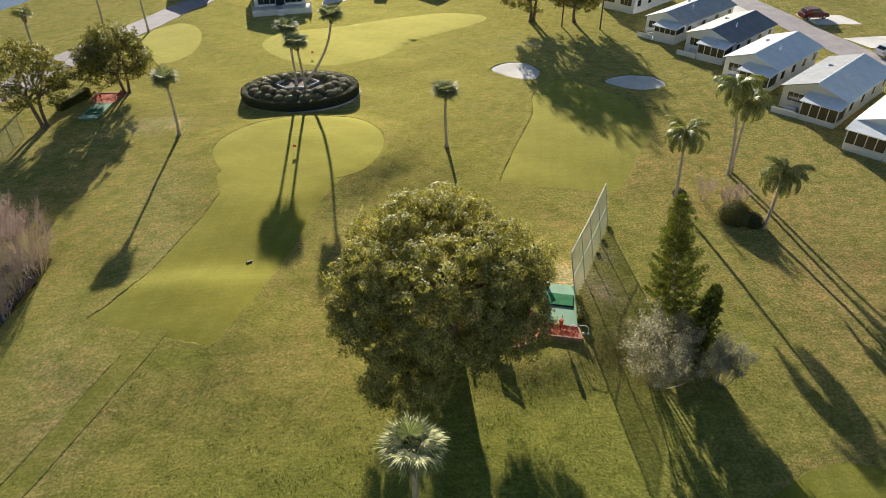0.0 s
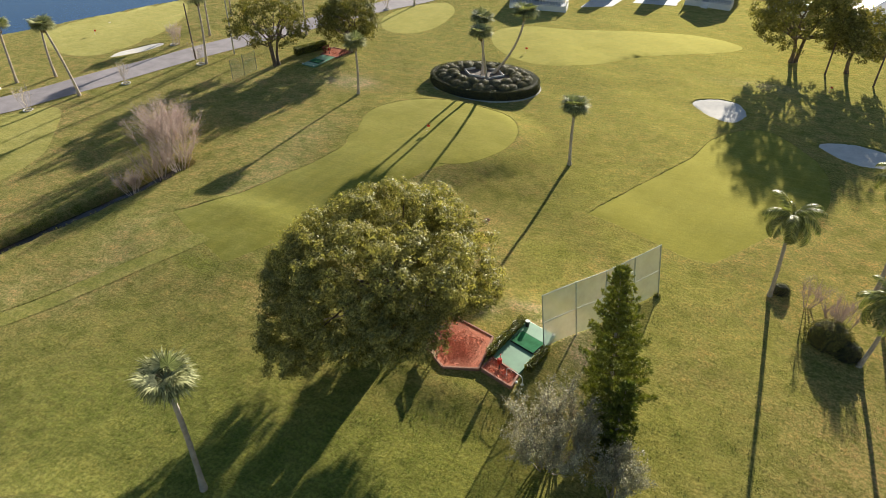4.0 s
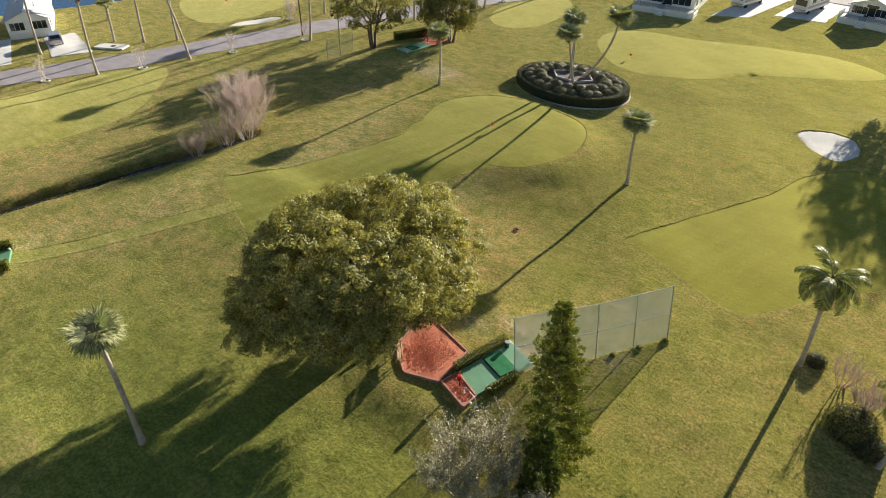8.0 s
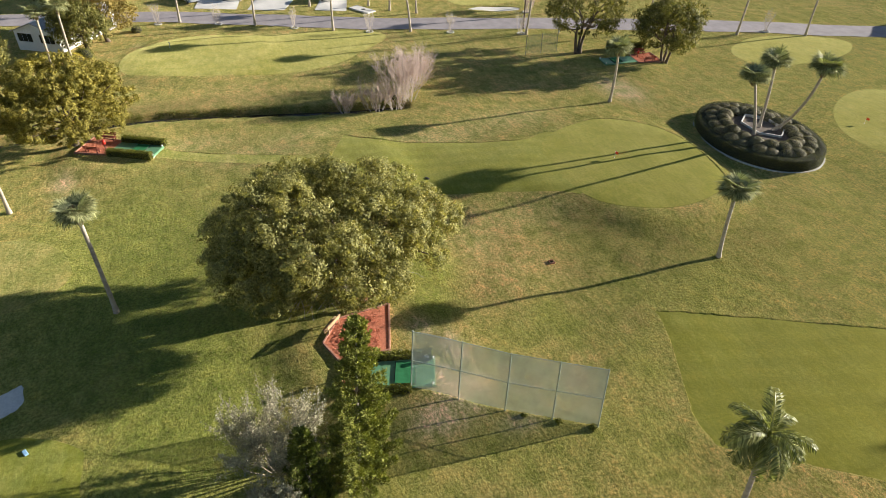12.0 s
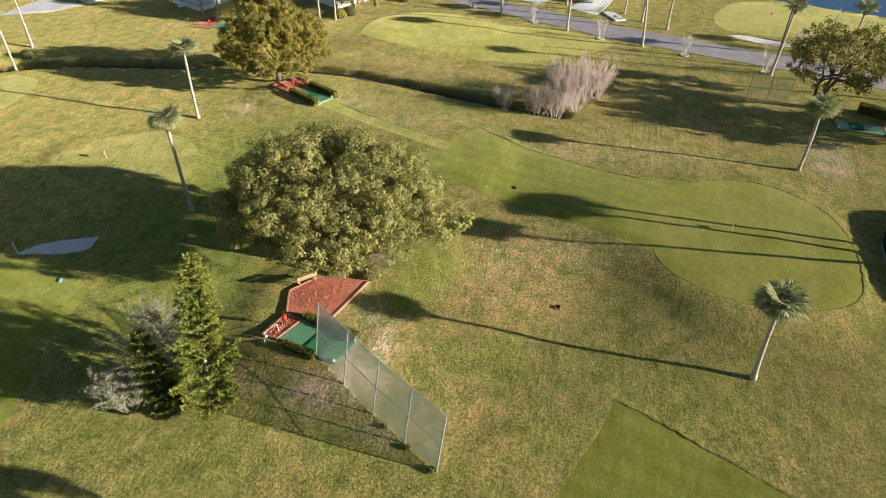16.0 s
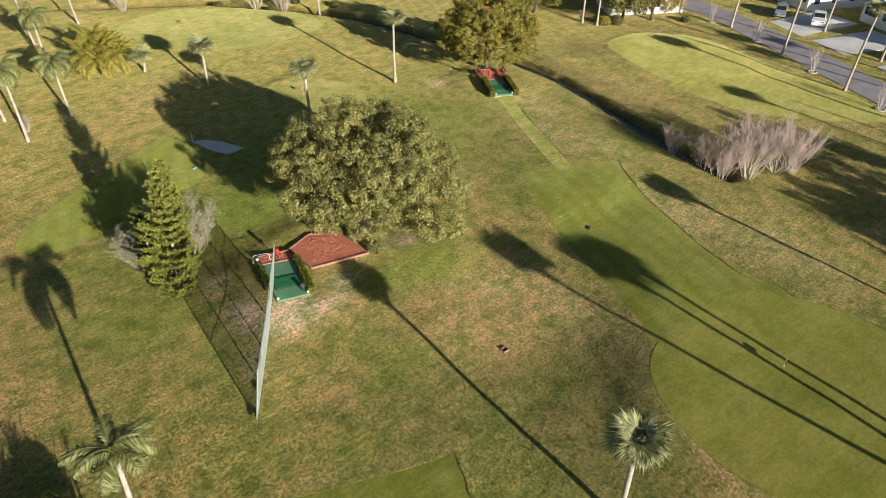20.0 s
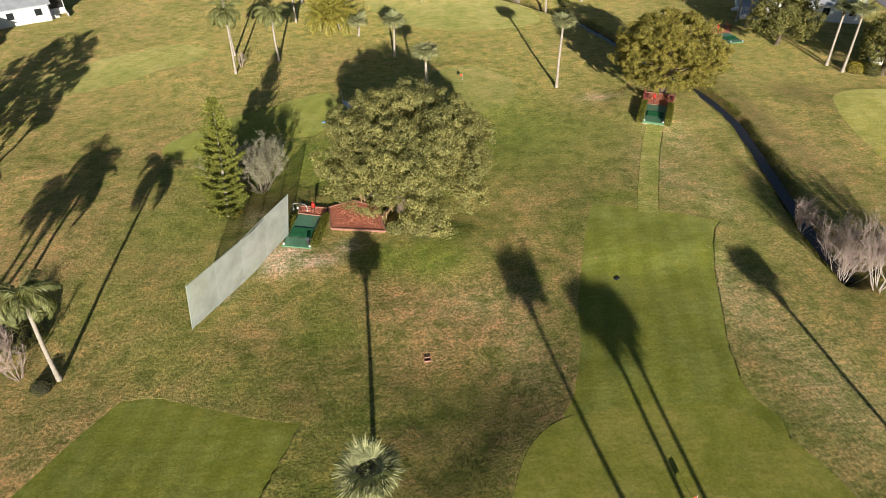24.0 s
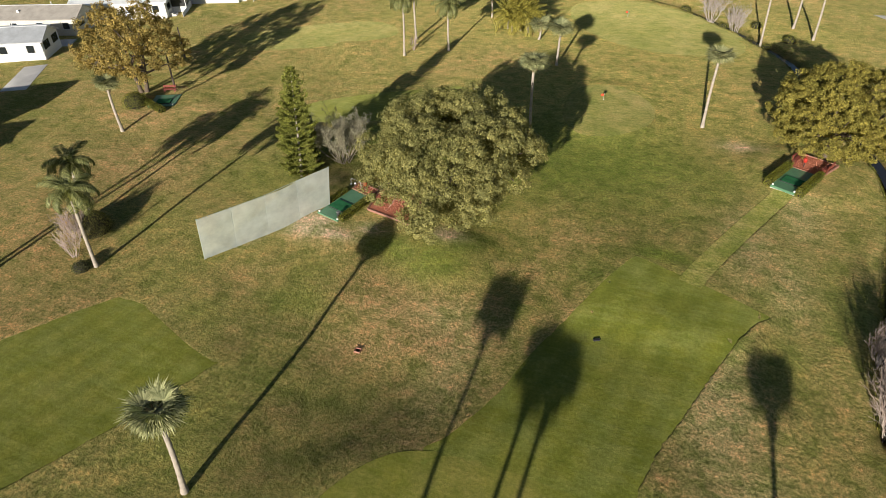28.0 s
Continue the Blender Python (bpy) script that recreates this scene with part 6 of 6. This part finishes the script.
def utility_pole(x, y, h, label, wood=True, arm=False):
    t = thing("street_pole", pose(x, y, gz(x, y)), label, "pole", "street poles")
    part("shaft", build_mesh("shaft", tube([(0, 0, -.3), (0, 0, h)], [.14, .09], 8), M_POLE if wood else M_STEEL, True), t)
    if arm:
        part("arm", build_mesh("arm", tube([(0, 0, h - .1), (-.8, .3, h + .25), (-1.5, .5, h + .3)], .04, 6), M_STEEL, True), t)
        part("lamp_head", build_mesh("lamp_head", [box(-1.8, .4, h + .24, -1.35, .62, h + .36, .04)], M_STEEL), t)


utility_pole(-50.8, 78.4, 8.4, "bare wooden utility pole by the road")
utility_pole(-47.1, 83.0, 8.8, "street lamp pole by the road", False, True)
utility_pole(51.4, 20.0, 5.0, "thin pole beside the far tee")
utility_pole(58.9, 8.6, 4.6, "thin pole in the grass by the homes")
utility_pole(37.6, 112.9, 8.0, "thin pole beside the far flag")
utility_pole(43.7, 110.3, 8.0, "thin pole beside the homes")
pad2 = thing("utility_slab", pose(-68.3, 55.4, gz(-68.3, 55.4), 0, 0, 30), "pale concrete utility slab at the roadside", "slab")
part("slab", build_mesh("slab", [box(-2.4, -1.0, -.1, 2.4, 1.0, .18, .06)], M_CONCRETE), pad2)
# no recess here: a near-black disc on the slab paints the opening's shade
part("painted_hole", build_mesh("painted_hole", tube([(.3, 0, .1), (.3, 0, .19)], .4, 12), M_CORE, True), pad2)


# ---- homes and vehicles ----
def window(parent, m, w, h, wide=1):
    """A window with frame, sill and panes, proud of the wall (its face looks along -y)."""
    t = part("window", build_mesh("window", [box(-w / 2 - .07, -.05, -.07, w / 2 + .07, -.004, .0), box(-w / 2 - .07, -.05, h, w / 2 + .07, -.004, h + .07),
                                             box(-w / 2 - .07, -.05, 0, -w / 2, -.004, h), box(w / 2, -.05, 0, w / 2 + .07, -.004, h)], M_WHITE), parent, m=m)
    for i in range(wide):
        a, b = -w / 2 + w * i / wide, -w / 2 + w * (i + 1) / wide
        part("pane", build_mesh("pane", [box(a + .03, -.03, .02, b - .03, -.006, h - .02)], M_GLASS), t)
    return t


def gable(parent, w, l, y0, eave, ridge, left, right, hang=.35):
    """Two roof slopes with thickness, ridge along y."""
    for s, mat in ((-1, left), (1, right)):
        e = (w / 2 + hang)
        drop = (ridge - eave) / (w / 2) * hang
        a = [(s * e, y0 - hang, eave - drop), (0, y0 - hang, ridge), (0, y0 + l + hang, ridge), (s * e, y0 + l + hang, eave - drop)]
        v = np.array(a + [(x, y, z + .12) for x, y, z in a])
        f = [(0, 1, 2, 3), (7, 6, 5, 4), (0, 4, 5, 1), (1, 5, 6, 2), (2, 6, 7, 3), (3, 7, 4, 0)]
        part("roof_slope", build_mesh("roof_slope", [(v, np.array(f))], mat), parent)
    part("ridge_cap", build_mesh("ridge_cap", [box(-.12, y0 - hang, ridge + .08, .12, y0 + l + hang, ridge + .15, .03)], M_ROOFWHITE), parent)


def home(x, y, angle, w=7.0, l=13.0, eave=2.8, ridge=4.1, siding=None, left=None, right=None, porch=0, deck=False, label="white mobile home with shallow gable roof", floor=.7, seed=0, carport=0):
    """A mobile home; its front gable faces -y, its length runs along +y."""
    siding, left, right = siding or M_SIDING, left or M_ROOFWHITE, right or M_ROOFWHITE
    z = gz(x, y)
    t = thing("mobile_home", pose(x, y, z, 0, 0, angle), label, "mobile home", "mobile homes")
    h = w / 2
    part("front_wall", build_mesh("front_wall", [(np.array([(-h, 0, -.3), (h, 0, -.3), (h, 0, eave), (0, 0, ridge), (-h, 0, eave), (-h, .15, -.3), (h, .15, -.3), (h, .15, eave), (0, .15, ridge), (-h, .15, eave)]),
                                                  np.array([(0, 1, 2, 3, 4), (9, 8, 7, 6, 5)]))], siding), t)
    part("back_wall", build_mesh("back_wall", [(np.array([(-h, l, -.3), (h, l, -.3), (h, l, eave), (0, l, ridge), (-h, l, eave)]), np.array([(4, 3, 2, 1, 0)]))], siding), t)
    for s in (-1, 1):
        part("side_wall", build_mesh("side_wall", [box(min(s * h, s * (h - .15)), .15, -.3, max(s * h, s * (h - .15)), l, eave, 0)], siding), t)
        for k in range(4):
            window(t, pose(s * h, 1.8 + k * (l - 3.2) / 3, 1.1, 0, 0, 90 * s), 1.1, 1.1)
        for k in range(5):
            part("siding_lap", build_mesh("siding_lap", [box(min(s * h, s * (h + .015)), .1, .1 + k * .5, max(s * h, s * (h + .015)), l, .13 + k * .5, 0)], M_WHITE), t)
    gable(t, w, l, 0, eave, ridge, left, right)
    part("roof_vent", build_mesh("roof_vent", tube([(w * .2, l * .35, eave + .3), (w * .2, l * .35, ridge + .25)], .09, 8), M_WHITE, True), t)
    part("roof_vent", build_mesh("roof_vent", [box(-w * .28, l * .6, eave + .35, -w * .28 + .4, l * .6 + .4, ridge - .25, .03)], M_WHITE), t)
    if porch:
        pw, pd = w * .55, 2.6
        x0 = -h if porch < 0 else h - pw
        part("porch_floor", build_mesh("porch_floor", [box(x0, -pd, -.2, x0 + pw, -.01, floor, .03)], M_WHITE), t)
        for i in range(4):
            a, b = x0 + pw * i / 4, x0 + pw * (i + 1) / 4
            part("porch_screen", build_mesh("porch_screen", [box(a + .06, -pd + .03, floor + .55, b - .06, -pd + .06, eave - .35)], M_SCREEN), t, "dark porch screen")
            part("porch_post", build_mesh("porch_post", [box(a - .05, -pd - .02, floor, a + .06, -pd + .1, eave - .3, .01)], M_WHITE), t)
            part("porch_apron", build_mesh("porch_apron", [box(a + .06, -pd, floor, b - .06, -pd + .05, floor + .53, .01)], M_WHITE), t)
        part("porch_post", build_mesh("porch_post", [box(x0 + pw - .06, -pd - .02, floor, x0 + pw + .05, -pd + .1, eave - .3, .01)], M_WHITE), t)
        for xs in (x0, x0 + pw):
            part("porch_screen", build_mesh("porch_screen", [box(xs - .015, -pd + .12, floor + .55, xs + .015, -.1, eave - .35)], M_SCREEN), t, "dark porch screen")
            part("porch_apron", build_mesh("porch_apron", [box(xs - .025, -pd + .12, floor, xs + .025, -.1, floor + .53)], M_WHITE), t)
        a = [(x0 - .3, -pd - .35, eave - .38), (x0 + pw + .3, -pd - .35, eave - .38), (x0 + pw + .3, .1, eave + .02), (x0 - .3, .1, eave + .02)]
        v = np.array(a + [(p_[0], p_[1], p_[2] + .09) for p_ in a])
        part("porch_roof", build_mesh("porch_roof", [(v, np.array([(0, 3, 2, 1), (4, 5, 6, 7), (0, 1, 5, 4), (1, 2, 6, 5), (2, 3, 7, 6), (3, 0, 4, 7)]))], M_ROOFWHITE), t, "pale metal porch roof")
        other = h - (w - pw) / 2 if porch < 0 else -h + (w - pw) / 2
        window(t, pose(other, 0, 1.1), 2.0, 1.1, 3)
        part("step", build_mesh("step", [box(other - .7, -1.2, -.2, other + .7, -.02, .3, .03), box(other - .7, -.7, .3, other + .7, -.02, .55, .03)], M_CONCRETE), t)
        part("low_wall", build_mesh("low_wall", [box(other - (w - pw) / 2 + .1, -2.6, -.2, other + (w - pw) / 2 - .1, -2.5, .75, .02)], M_WHITE), t)
    else:
        for k in (-1, 1):
            window(t, pose(k * w * .26, 0, 1.1 + floor * .3), w * .34, 1.2, 3)
    if deck:
        part("deck", build_mesh("deck", [box(-h - .6, -3.0, -.2, h + .8, -.01, floor, .03)], M_WHITE), t)
        part("deck_top", build_mesh("deck_top", [box(-h - .55, -2.95, floor + .004, h + .75, -.02, floor + .03, 0)], M_ROOFGREY), t, "grey deck boards")
        rail = [(-h - .55, -2.95), (-.9, -2.95)], [(.4, -2.95), (h + .75, -2.95)], [(-h - .55, -2.95), (-h - .55, -.1)], [(h + .75, -2.95), (h + .75, -.1)]
        for a, b in rail:
            a, b = np.array(a), np.array(b)
            for zz in (.12, .9):
                part("rail", build_mesh("rail", tube([(*a, floor + zz), (*b, floor + zz)], .045, 4), M_WHITE), t)
            for k in range(int(np.linalg.norm(b - a) / .28) + 1):
                p = a + (b - a) * min(1, k * .28 / np.linalg.norm(b - a))
                part("baluster", build_mesh("baluster", [box(-.025, -.025, .1, .025, .025, .9)], M_WHITE), t, m=pose(*p, floor))
        for k in range(3):
            part("step", build_mesh("step", [box(-.85, -3.0 - .3 * (k + 1), -.2, .35, -3.0 - .3 * k, floor - .18 * (k + 1), .02)], M_WHITE), t)
        part("patio_door", build_mesh("patio_door", [box(-1.0, -.04, floor + .05, .9, -.006, floor + 2.1)], M_GLASS), t, "dark glass sliding door")
    if carport:
        x0, x1 = (h, h + 3.4) if carport > 0 else (-h - 3.4, -h)
        part("carport_roof", build_mesh("carport_roof", [box(x0, 2, eave - .25, x1, l, eave - .15, .02)], M_ROOFWHITE), t, "flat white carport roof")
        xp = x1 - .15 if carport > 0 else x0 + .15
        for k in range(4):
            part("carport_post", build_mesh("carport_post", tube([(xp, 2.3 + k * (l - 2.6) / 3, -.3), (xp, 2.3 + k * (l - 2.6) / 3, eave - .22)], .05, 6), M_WHITE, True), t)
        part("slab", build_mesh("slab", [box(x0 + .02, -1, -.2, x1, l + 2, .06, .02)], M_CONCRETE), t, "concrete driveway slab")
    return t


E_TURN = -54.0
home(52.8, 104.8, E_TURN, 7.0, 17, left=M_ROOFGREY, right=M_ROOFGREY, porch=1, label="white mobile home with grey roof and raised screened porch", floor=1.0, seed=1)
home(55.6, 94.6, E_TURN, 7.6, 14, left=M_ROOFTAN, right=M_ROOFDARK, porch=1, label="white mobile home with charcoal roof and low screened porch", floor=.5, seed=2)
home(56.2, 83.2, E_TURN, 7.6, 14, left=M_ROOFGREY, right=M_ROOFWHITE, porch=1, label="white mobile home with pale metal roof", floor=.3, seed=3)
home(58.3, 71.6, E_TURN, 7.8, 15, left=M_ROOFDARK, right=M_ROOFWHITE, porch=1, label="cream mobile home with dark roof panel and patio", floor=.2, seed=4, siding=M_CREAM)
home(60.6, 60.4, E_TURN, 7.6, 14, left=M_ROOFWHITE, right=M_ROOFGREY, porch=-1, label="white mobile home with a row of front windows", floor=.3, seed=5)
home(50.5, 121, E_TURN, 7.0, 14, left=M_ROOFGREY, right=M_ROOFWHITE, label="white mobile home at the far corner", seed=6)
home(62.5, 49, E_TURN, 7.6, 14, left=M_ROOFTAN, right=M_ROOFWHITE, porch=1, label="white mobile home beside the course", floor=.3, seed=7)
home(67.5, 37.5, E_TURN, 7.6, 14, left=M_ROOFWHITE, right=M_ROOFGREY, label="white mobile home beside the course", seed=8)
home(79.6, 13.2, -64, 6.0, 15, left=M_ROOFGREY, right=M_ROOFWHITE, label="white mobile home with grey roof and side windows", seed=9, carport=1)
home(83.6, 2.2, -70, 6.4, 16, left=M_ROOFTAN, right=M_ROOFWHITE, label="cream mobile home with tan roof", siding=M_CREAM, seed=10)
home(76.5, -10.5, -64, 7.0, 16, left=M_ROOFWHITE, right=M_ROOFGREY, porch=1, label="white mobile home with pale roof and porch", floor=.5, seed=11)
home(70.0, -22.5, -64, 7.0, 16, left=M_ROOFWHITE, right=M_ROOFWHITE, porch=1, label="white mobile home behind a low white wall", floor=.5, seed=12)
home(64, -36, -62, 7.0, 16, left=M_ROOFGREY, right=M_ROOFWHITE, porch=1, label="white mobile home at the course's southern edge", floor=.5, seed=13)
home(-12.4, 131.4, 8, 9.6, 14, left=M_ROOFTAN, right=M_ROOFTAN, deck=True, label="white mobile home with tan roof and railed deck", floor=1.0, seed=14)
home(17.6, 147, -6, 7.2, 14, left=M_ROOFTAN, right=M_ROOFGREY, deck=True, label="white mobile home with railed deck above the green", floor=1.0, seed=15)
home(-31, 147, 10, 7.0, 14, left=M_ROOFWHITE, right=M_ROOFWHITE, label="white mobile home near the road bend", seed=16)
home(31.5, 147, -8, 7.0, 14, left=M_ROOFWHITE, right=M_ROOFGREY, porch=1, label="white mobile home beyond the shade trees", seed=17)
home(44, 139, -20, 7.0, 14, left=M_ROOFWHITE, right=M_ROOFGREY, porch=1, label="white mobile home beyond the shade trees", seed=18)
home(-56.5, -16.5, 68, 7.6, 15, left=M_ROOFTAN, right=M_ROOFGREY, deck=True, label="white western home with tall windows and deck", floor=.6, seed=19)
home(-61.5, 5.5, 58, 7.2, 13, left=M_ROOFTAN, right=M_ROOFGREY, label="white western home behind trees and shrubs", seed=20)
home(-52, -38, 60, 7.2, 14, left=M_ROOFWHITE, right=M_ROOFGREY, label="white home with paved patio beyond the ditch", seed=21)
home(-88.5, 39.5, 65, 7.2, 14, left=M_ROOFWHITE, right=M_ROOFWHITE, label="white mobile home with pale blue drive", seed=22)
home(-82.0, 49.5, 65, 6.0, 13, left=M_ROOFGREY, right=M_ROOFGREY, label="small white home with dark garage opening by the road", seed=23)
home(-89, 25, 66, 7.2, 14, left=M_ROOFWHITE, right=M_ROOFGREY, label="white mobile home across the road", seed=24)
home(-84, 8, 70, 7.2, 14, left=M_ROOFTAN, right=M_ROOFGREY, label="white mobile home across the road", seed=25)


def drive(pts, label="pale concrete driveway"):
    sheet("driveway", np.array(pts, float), .07, M_CONCRETE, 2.0, label, "driveway")


drive([(-74.4, 36.2), (-72.2, 42.4), (-84, 47), (-86.5, 40)])
drive([(-77.6, 27.4), (-75.2, 34.4), (-88, 37), (-90, 29.5)])
drive([(-70.6, 47.4), (-68.6, 52.6), (-79.5, 55), (-80.5, 50.5)])
drive([(-4.9, 133.5), (.6, 137.2), (3.2, 157), (-3, 157)])
drive([(3.6, 141.5), (11.8, 143), (13.6, 157), (5, 157)])
drive([(82.2, 107), (82, 113.4), (90, 112), (90, 106)])
drive([(83, 94), (82, 99.5), (91, 99), (91, 93)])
drive([(56, 112.2), (60, 116.8), (76, 121), (75.6, 114)])
drive([(71.6, 25.8), (74.6, 27.4), (79, 19.4), (76.5, 17.5)])
drive([(-40, -44), (-44.6, -37), (-50, -34.5), (-50, -44)], "paved patio beside the home")


def car(x, y, angle, paint, label, l=4.6, w=1.85, h=1.65, bed=False):
    t = thing("car", pose(x, y, gz(x, y) + .07, 0, 0, angle), label, "car", "parked cars")
    hood = .62 * h
    if bed:
        prof = [(-l / 2, .35), (-l / 2, hood), (-l * .14, hood), (-l * .12, hood + .02), (-l * .08, h), (l * .14, h), (l * .24, hood + .05), (l * .47, hood - .08), (l / 2, .55), (l / 2, .35)]
    else:
        prof = [(-l / 2, .35), (-l / 2, hood * .9), (-l * .47, hood), (-l * .38, h * .96), (-l * .2, h), (l * .08, h), (l * .24, hood + .05), (l * .44, hood - .12), (l / 2, .55), (l / 2, .35)]
    k = len(prof)
    v = []
    for s, inset in ((-1, 1), (1, 1)):
        v += [(px, s * (w / 2 - (.16 if pz > hood + .02 else 0)), pz) for px, pz in prof]
    f = [(i, (i + 1) % k, k + (i + 1) % k, k + i) for i in range(k)]
    chunks = [(np.array(v), np.array(f)), (np.array(v), np.array([tuple(range(k))[::-1], tuple(range(k, 2 * k))]))]
    part("body", build_mesh("body", chunks, paint), t)
    x0, x1 = (-l * .06, l * .13) if bed else (-l * .36, l * .1)
    for s in (-1, 1):
        y_ = s * (w / 2 - .06)
        part("side_window", build_mesh("side_window", [(np.array([(x0, y_, hood + .06), (x1 + .25, y_, hood + .06), (x1, s * (w / 2 - .155), h - .1), (x0 + .05, s * (w / 2 - .155), h - .1)]), np.array([(0, 1, 2, 3)]))], M_GLASS), t)
    xa, xb = (l * .145, l * .235)
    part("windscreen", build_mesh("windscreen", [(np.array([(xb + .02, -w / 2 + .2, hood + .1), (xb + .02, w / 2 - .2, hood + .1), (xa - (0 if bed else l * .06) + .06, w / 2 - .26, h - .05), (xa - (0 if bed else l * .06) + .06, -w / 2 + .26, h - .05)]), np.array([(0, 1, 2, 3)]))], M_GLASS), t)
    part("rear_window", build_mesh("rear_window", [(np.array([((-l * .125 if bed else -l * .475), -w / 2 + .25, hood + .12), ((-l * .125 if bed else -l * .475), w / 2 - .25, hood + .12), ((-l * .09 if bed else -l * .4) - .02, w / 2 - .3, h - .12), ((-l * .09 if bed else -l * .4) - .02, -w / 2 + .3, h - .12)]), np.array([(3, 2, 1, 0)]))], M_GLASS), t)
    if bed:
        part("cargo_bed", build_mesh("cargo_bed", [box(-l * .48, -w / 2 + .12, hood + .004, -l * .15, w / 2 - .12, hood + .02)], M_BLACK), t)
    for s in (-1, 1):
        part("headlight", build_mesh("headlight", [box(l / 2 - .1, s * (w / 2 - .3) - .15, hood - .3, l / 2 + .01, s * (w / 2 - .3) + .15, hood - .16, .02)], M_CHROME), t)
        part("tail_light", build_mesh("tail_light", [box(-l / 2 - .01, s * (w / 2 - .18) - .1, hood - .35, -l / 2 + .06, s * (w / 2 - .18) + .1, hood - .08, .02)], M_RED), t)
        for px in (-l * .3, l * .31):
            wh = part("wheel", build_mesh("wheel", tube([(px, s * (w / 2 - .2), .33), (px, s * (w / 2 + .01), .33)], .34, 14), M_TYRE), t)
            part("rim", build_mesh("rim", tube([(px, s * (w / 2 + .005), .33), (px, s * (w / 2 + .02), .33)], .21, 12), M_CHROME), wh)
    return t


car(-76.6, 50.8, 160, M_CARSILVER, "silver hatchback parked on the drive by the small home")
car(-83.2, 32.6, 25, M_CARWHITE, "white pickup truck parked on a drive", 5.8, 2.0, 1.9, True)
car(-82.5, 26.5, 25, M_CARSILVER, "dark estate car on the drive", 4.7)
car(83.5, 110.6, 0, M_CARRED, "maroon sport utility car with white roof rack", 4.9, 1.95, 1.8)
car(83.4, 90.4, 10, M_CARWHITE, "white car parked beside the lane")


def motorhome(x, y, angle, label):
    t = thing("motorhome", pose(x, y, gz(x, y), 0, 0, angle), label, "motorhome", "motorhomes")
    part("body", build_mesh("body", [box(-1.25, 0, .5, 1.25, 8.5, 3.3, .15)], M_CARWHITE), t)
    part("windscreen", build_mesh("windscreen", [box(-1.0, -.015, 1.5, 1.0, .02, 2.5, 0)], M_GLASS), t)
    part("bumper", build_mesh("bumper", [box(-1.2, -.15, .45, 1.2, .1, .9, .05)], M_STEEL), t)
    for s in (-1, 1):
        part("stripe", build_mesh("stripe", [box(s * 1.255 - .006, .4, 1.1, s * 1.255 + .006, 8.2, 1.5)], M_ROOFTAN), t)
        for py in (1.5, 4.5):
            part("side_window", build_mesh("side_window", [box(s * 1.26 - .008, py, 1.8, s * 1.26 + .008, py + 1.3, 2.5)], M_GLASS), t)
        for py in (1.3, 6.3):
            part("wheel", build_mesh("wheel", tube([(s * 1.0, py, .45), (s * 1.24, py, .45)], .45, 14), M_TYRE), t)
    part("roof_unit", build_mesh("roof_unit", [box(-.4, 3.5, 3.3, .4, 4.4, 3.55, .06)], M_WHITE), t)


motorhome(-3.4, 142.0, -12, "cream motorhome parked on a drive")
motorhome(6.6, 145.6, -12, "white motorhome facing the green")
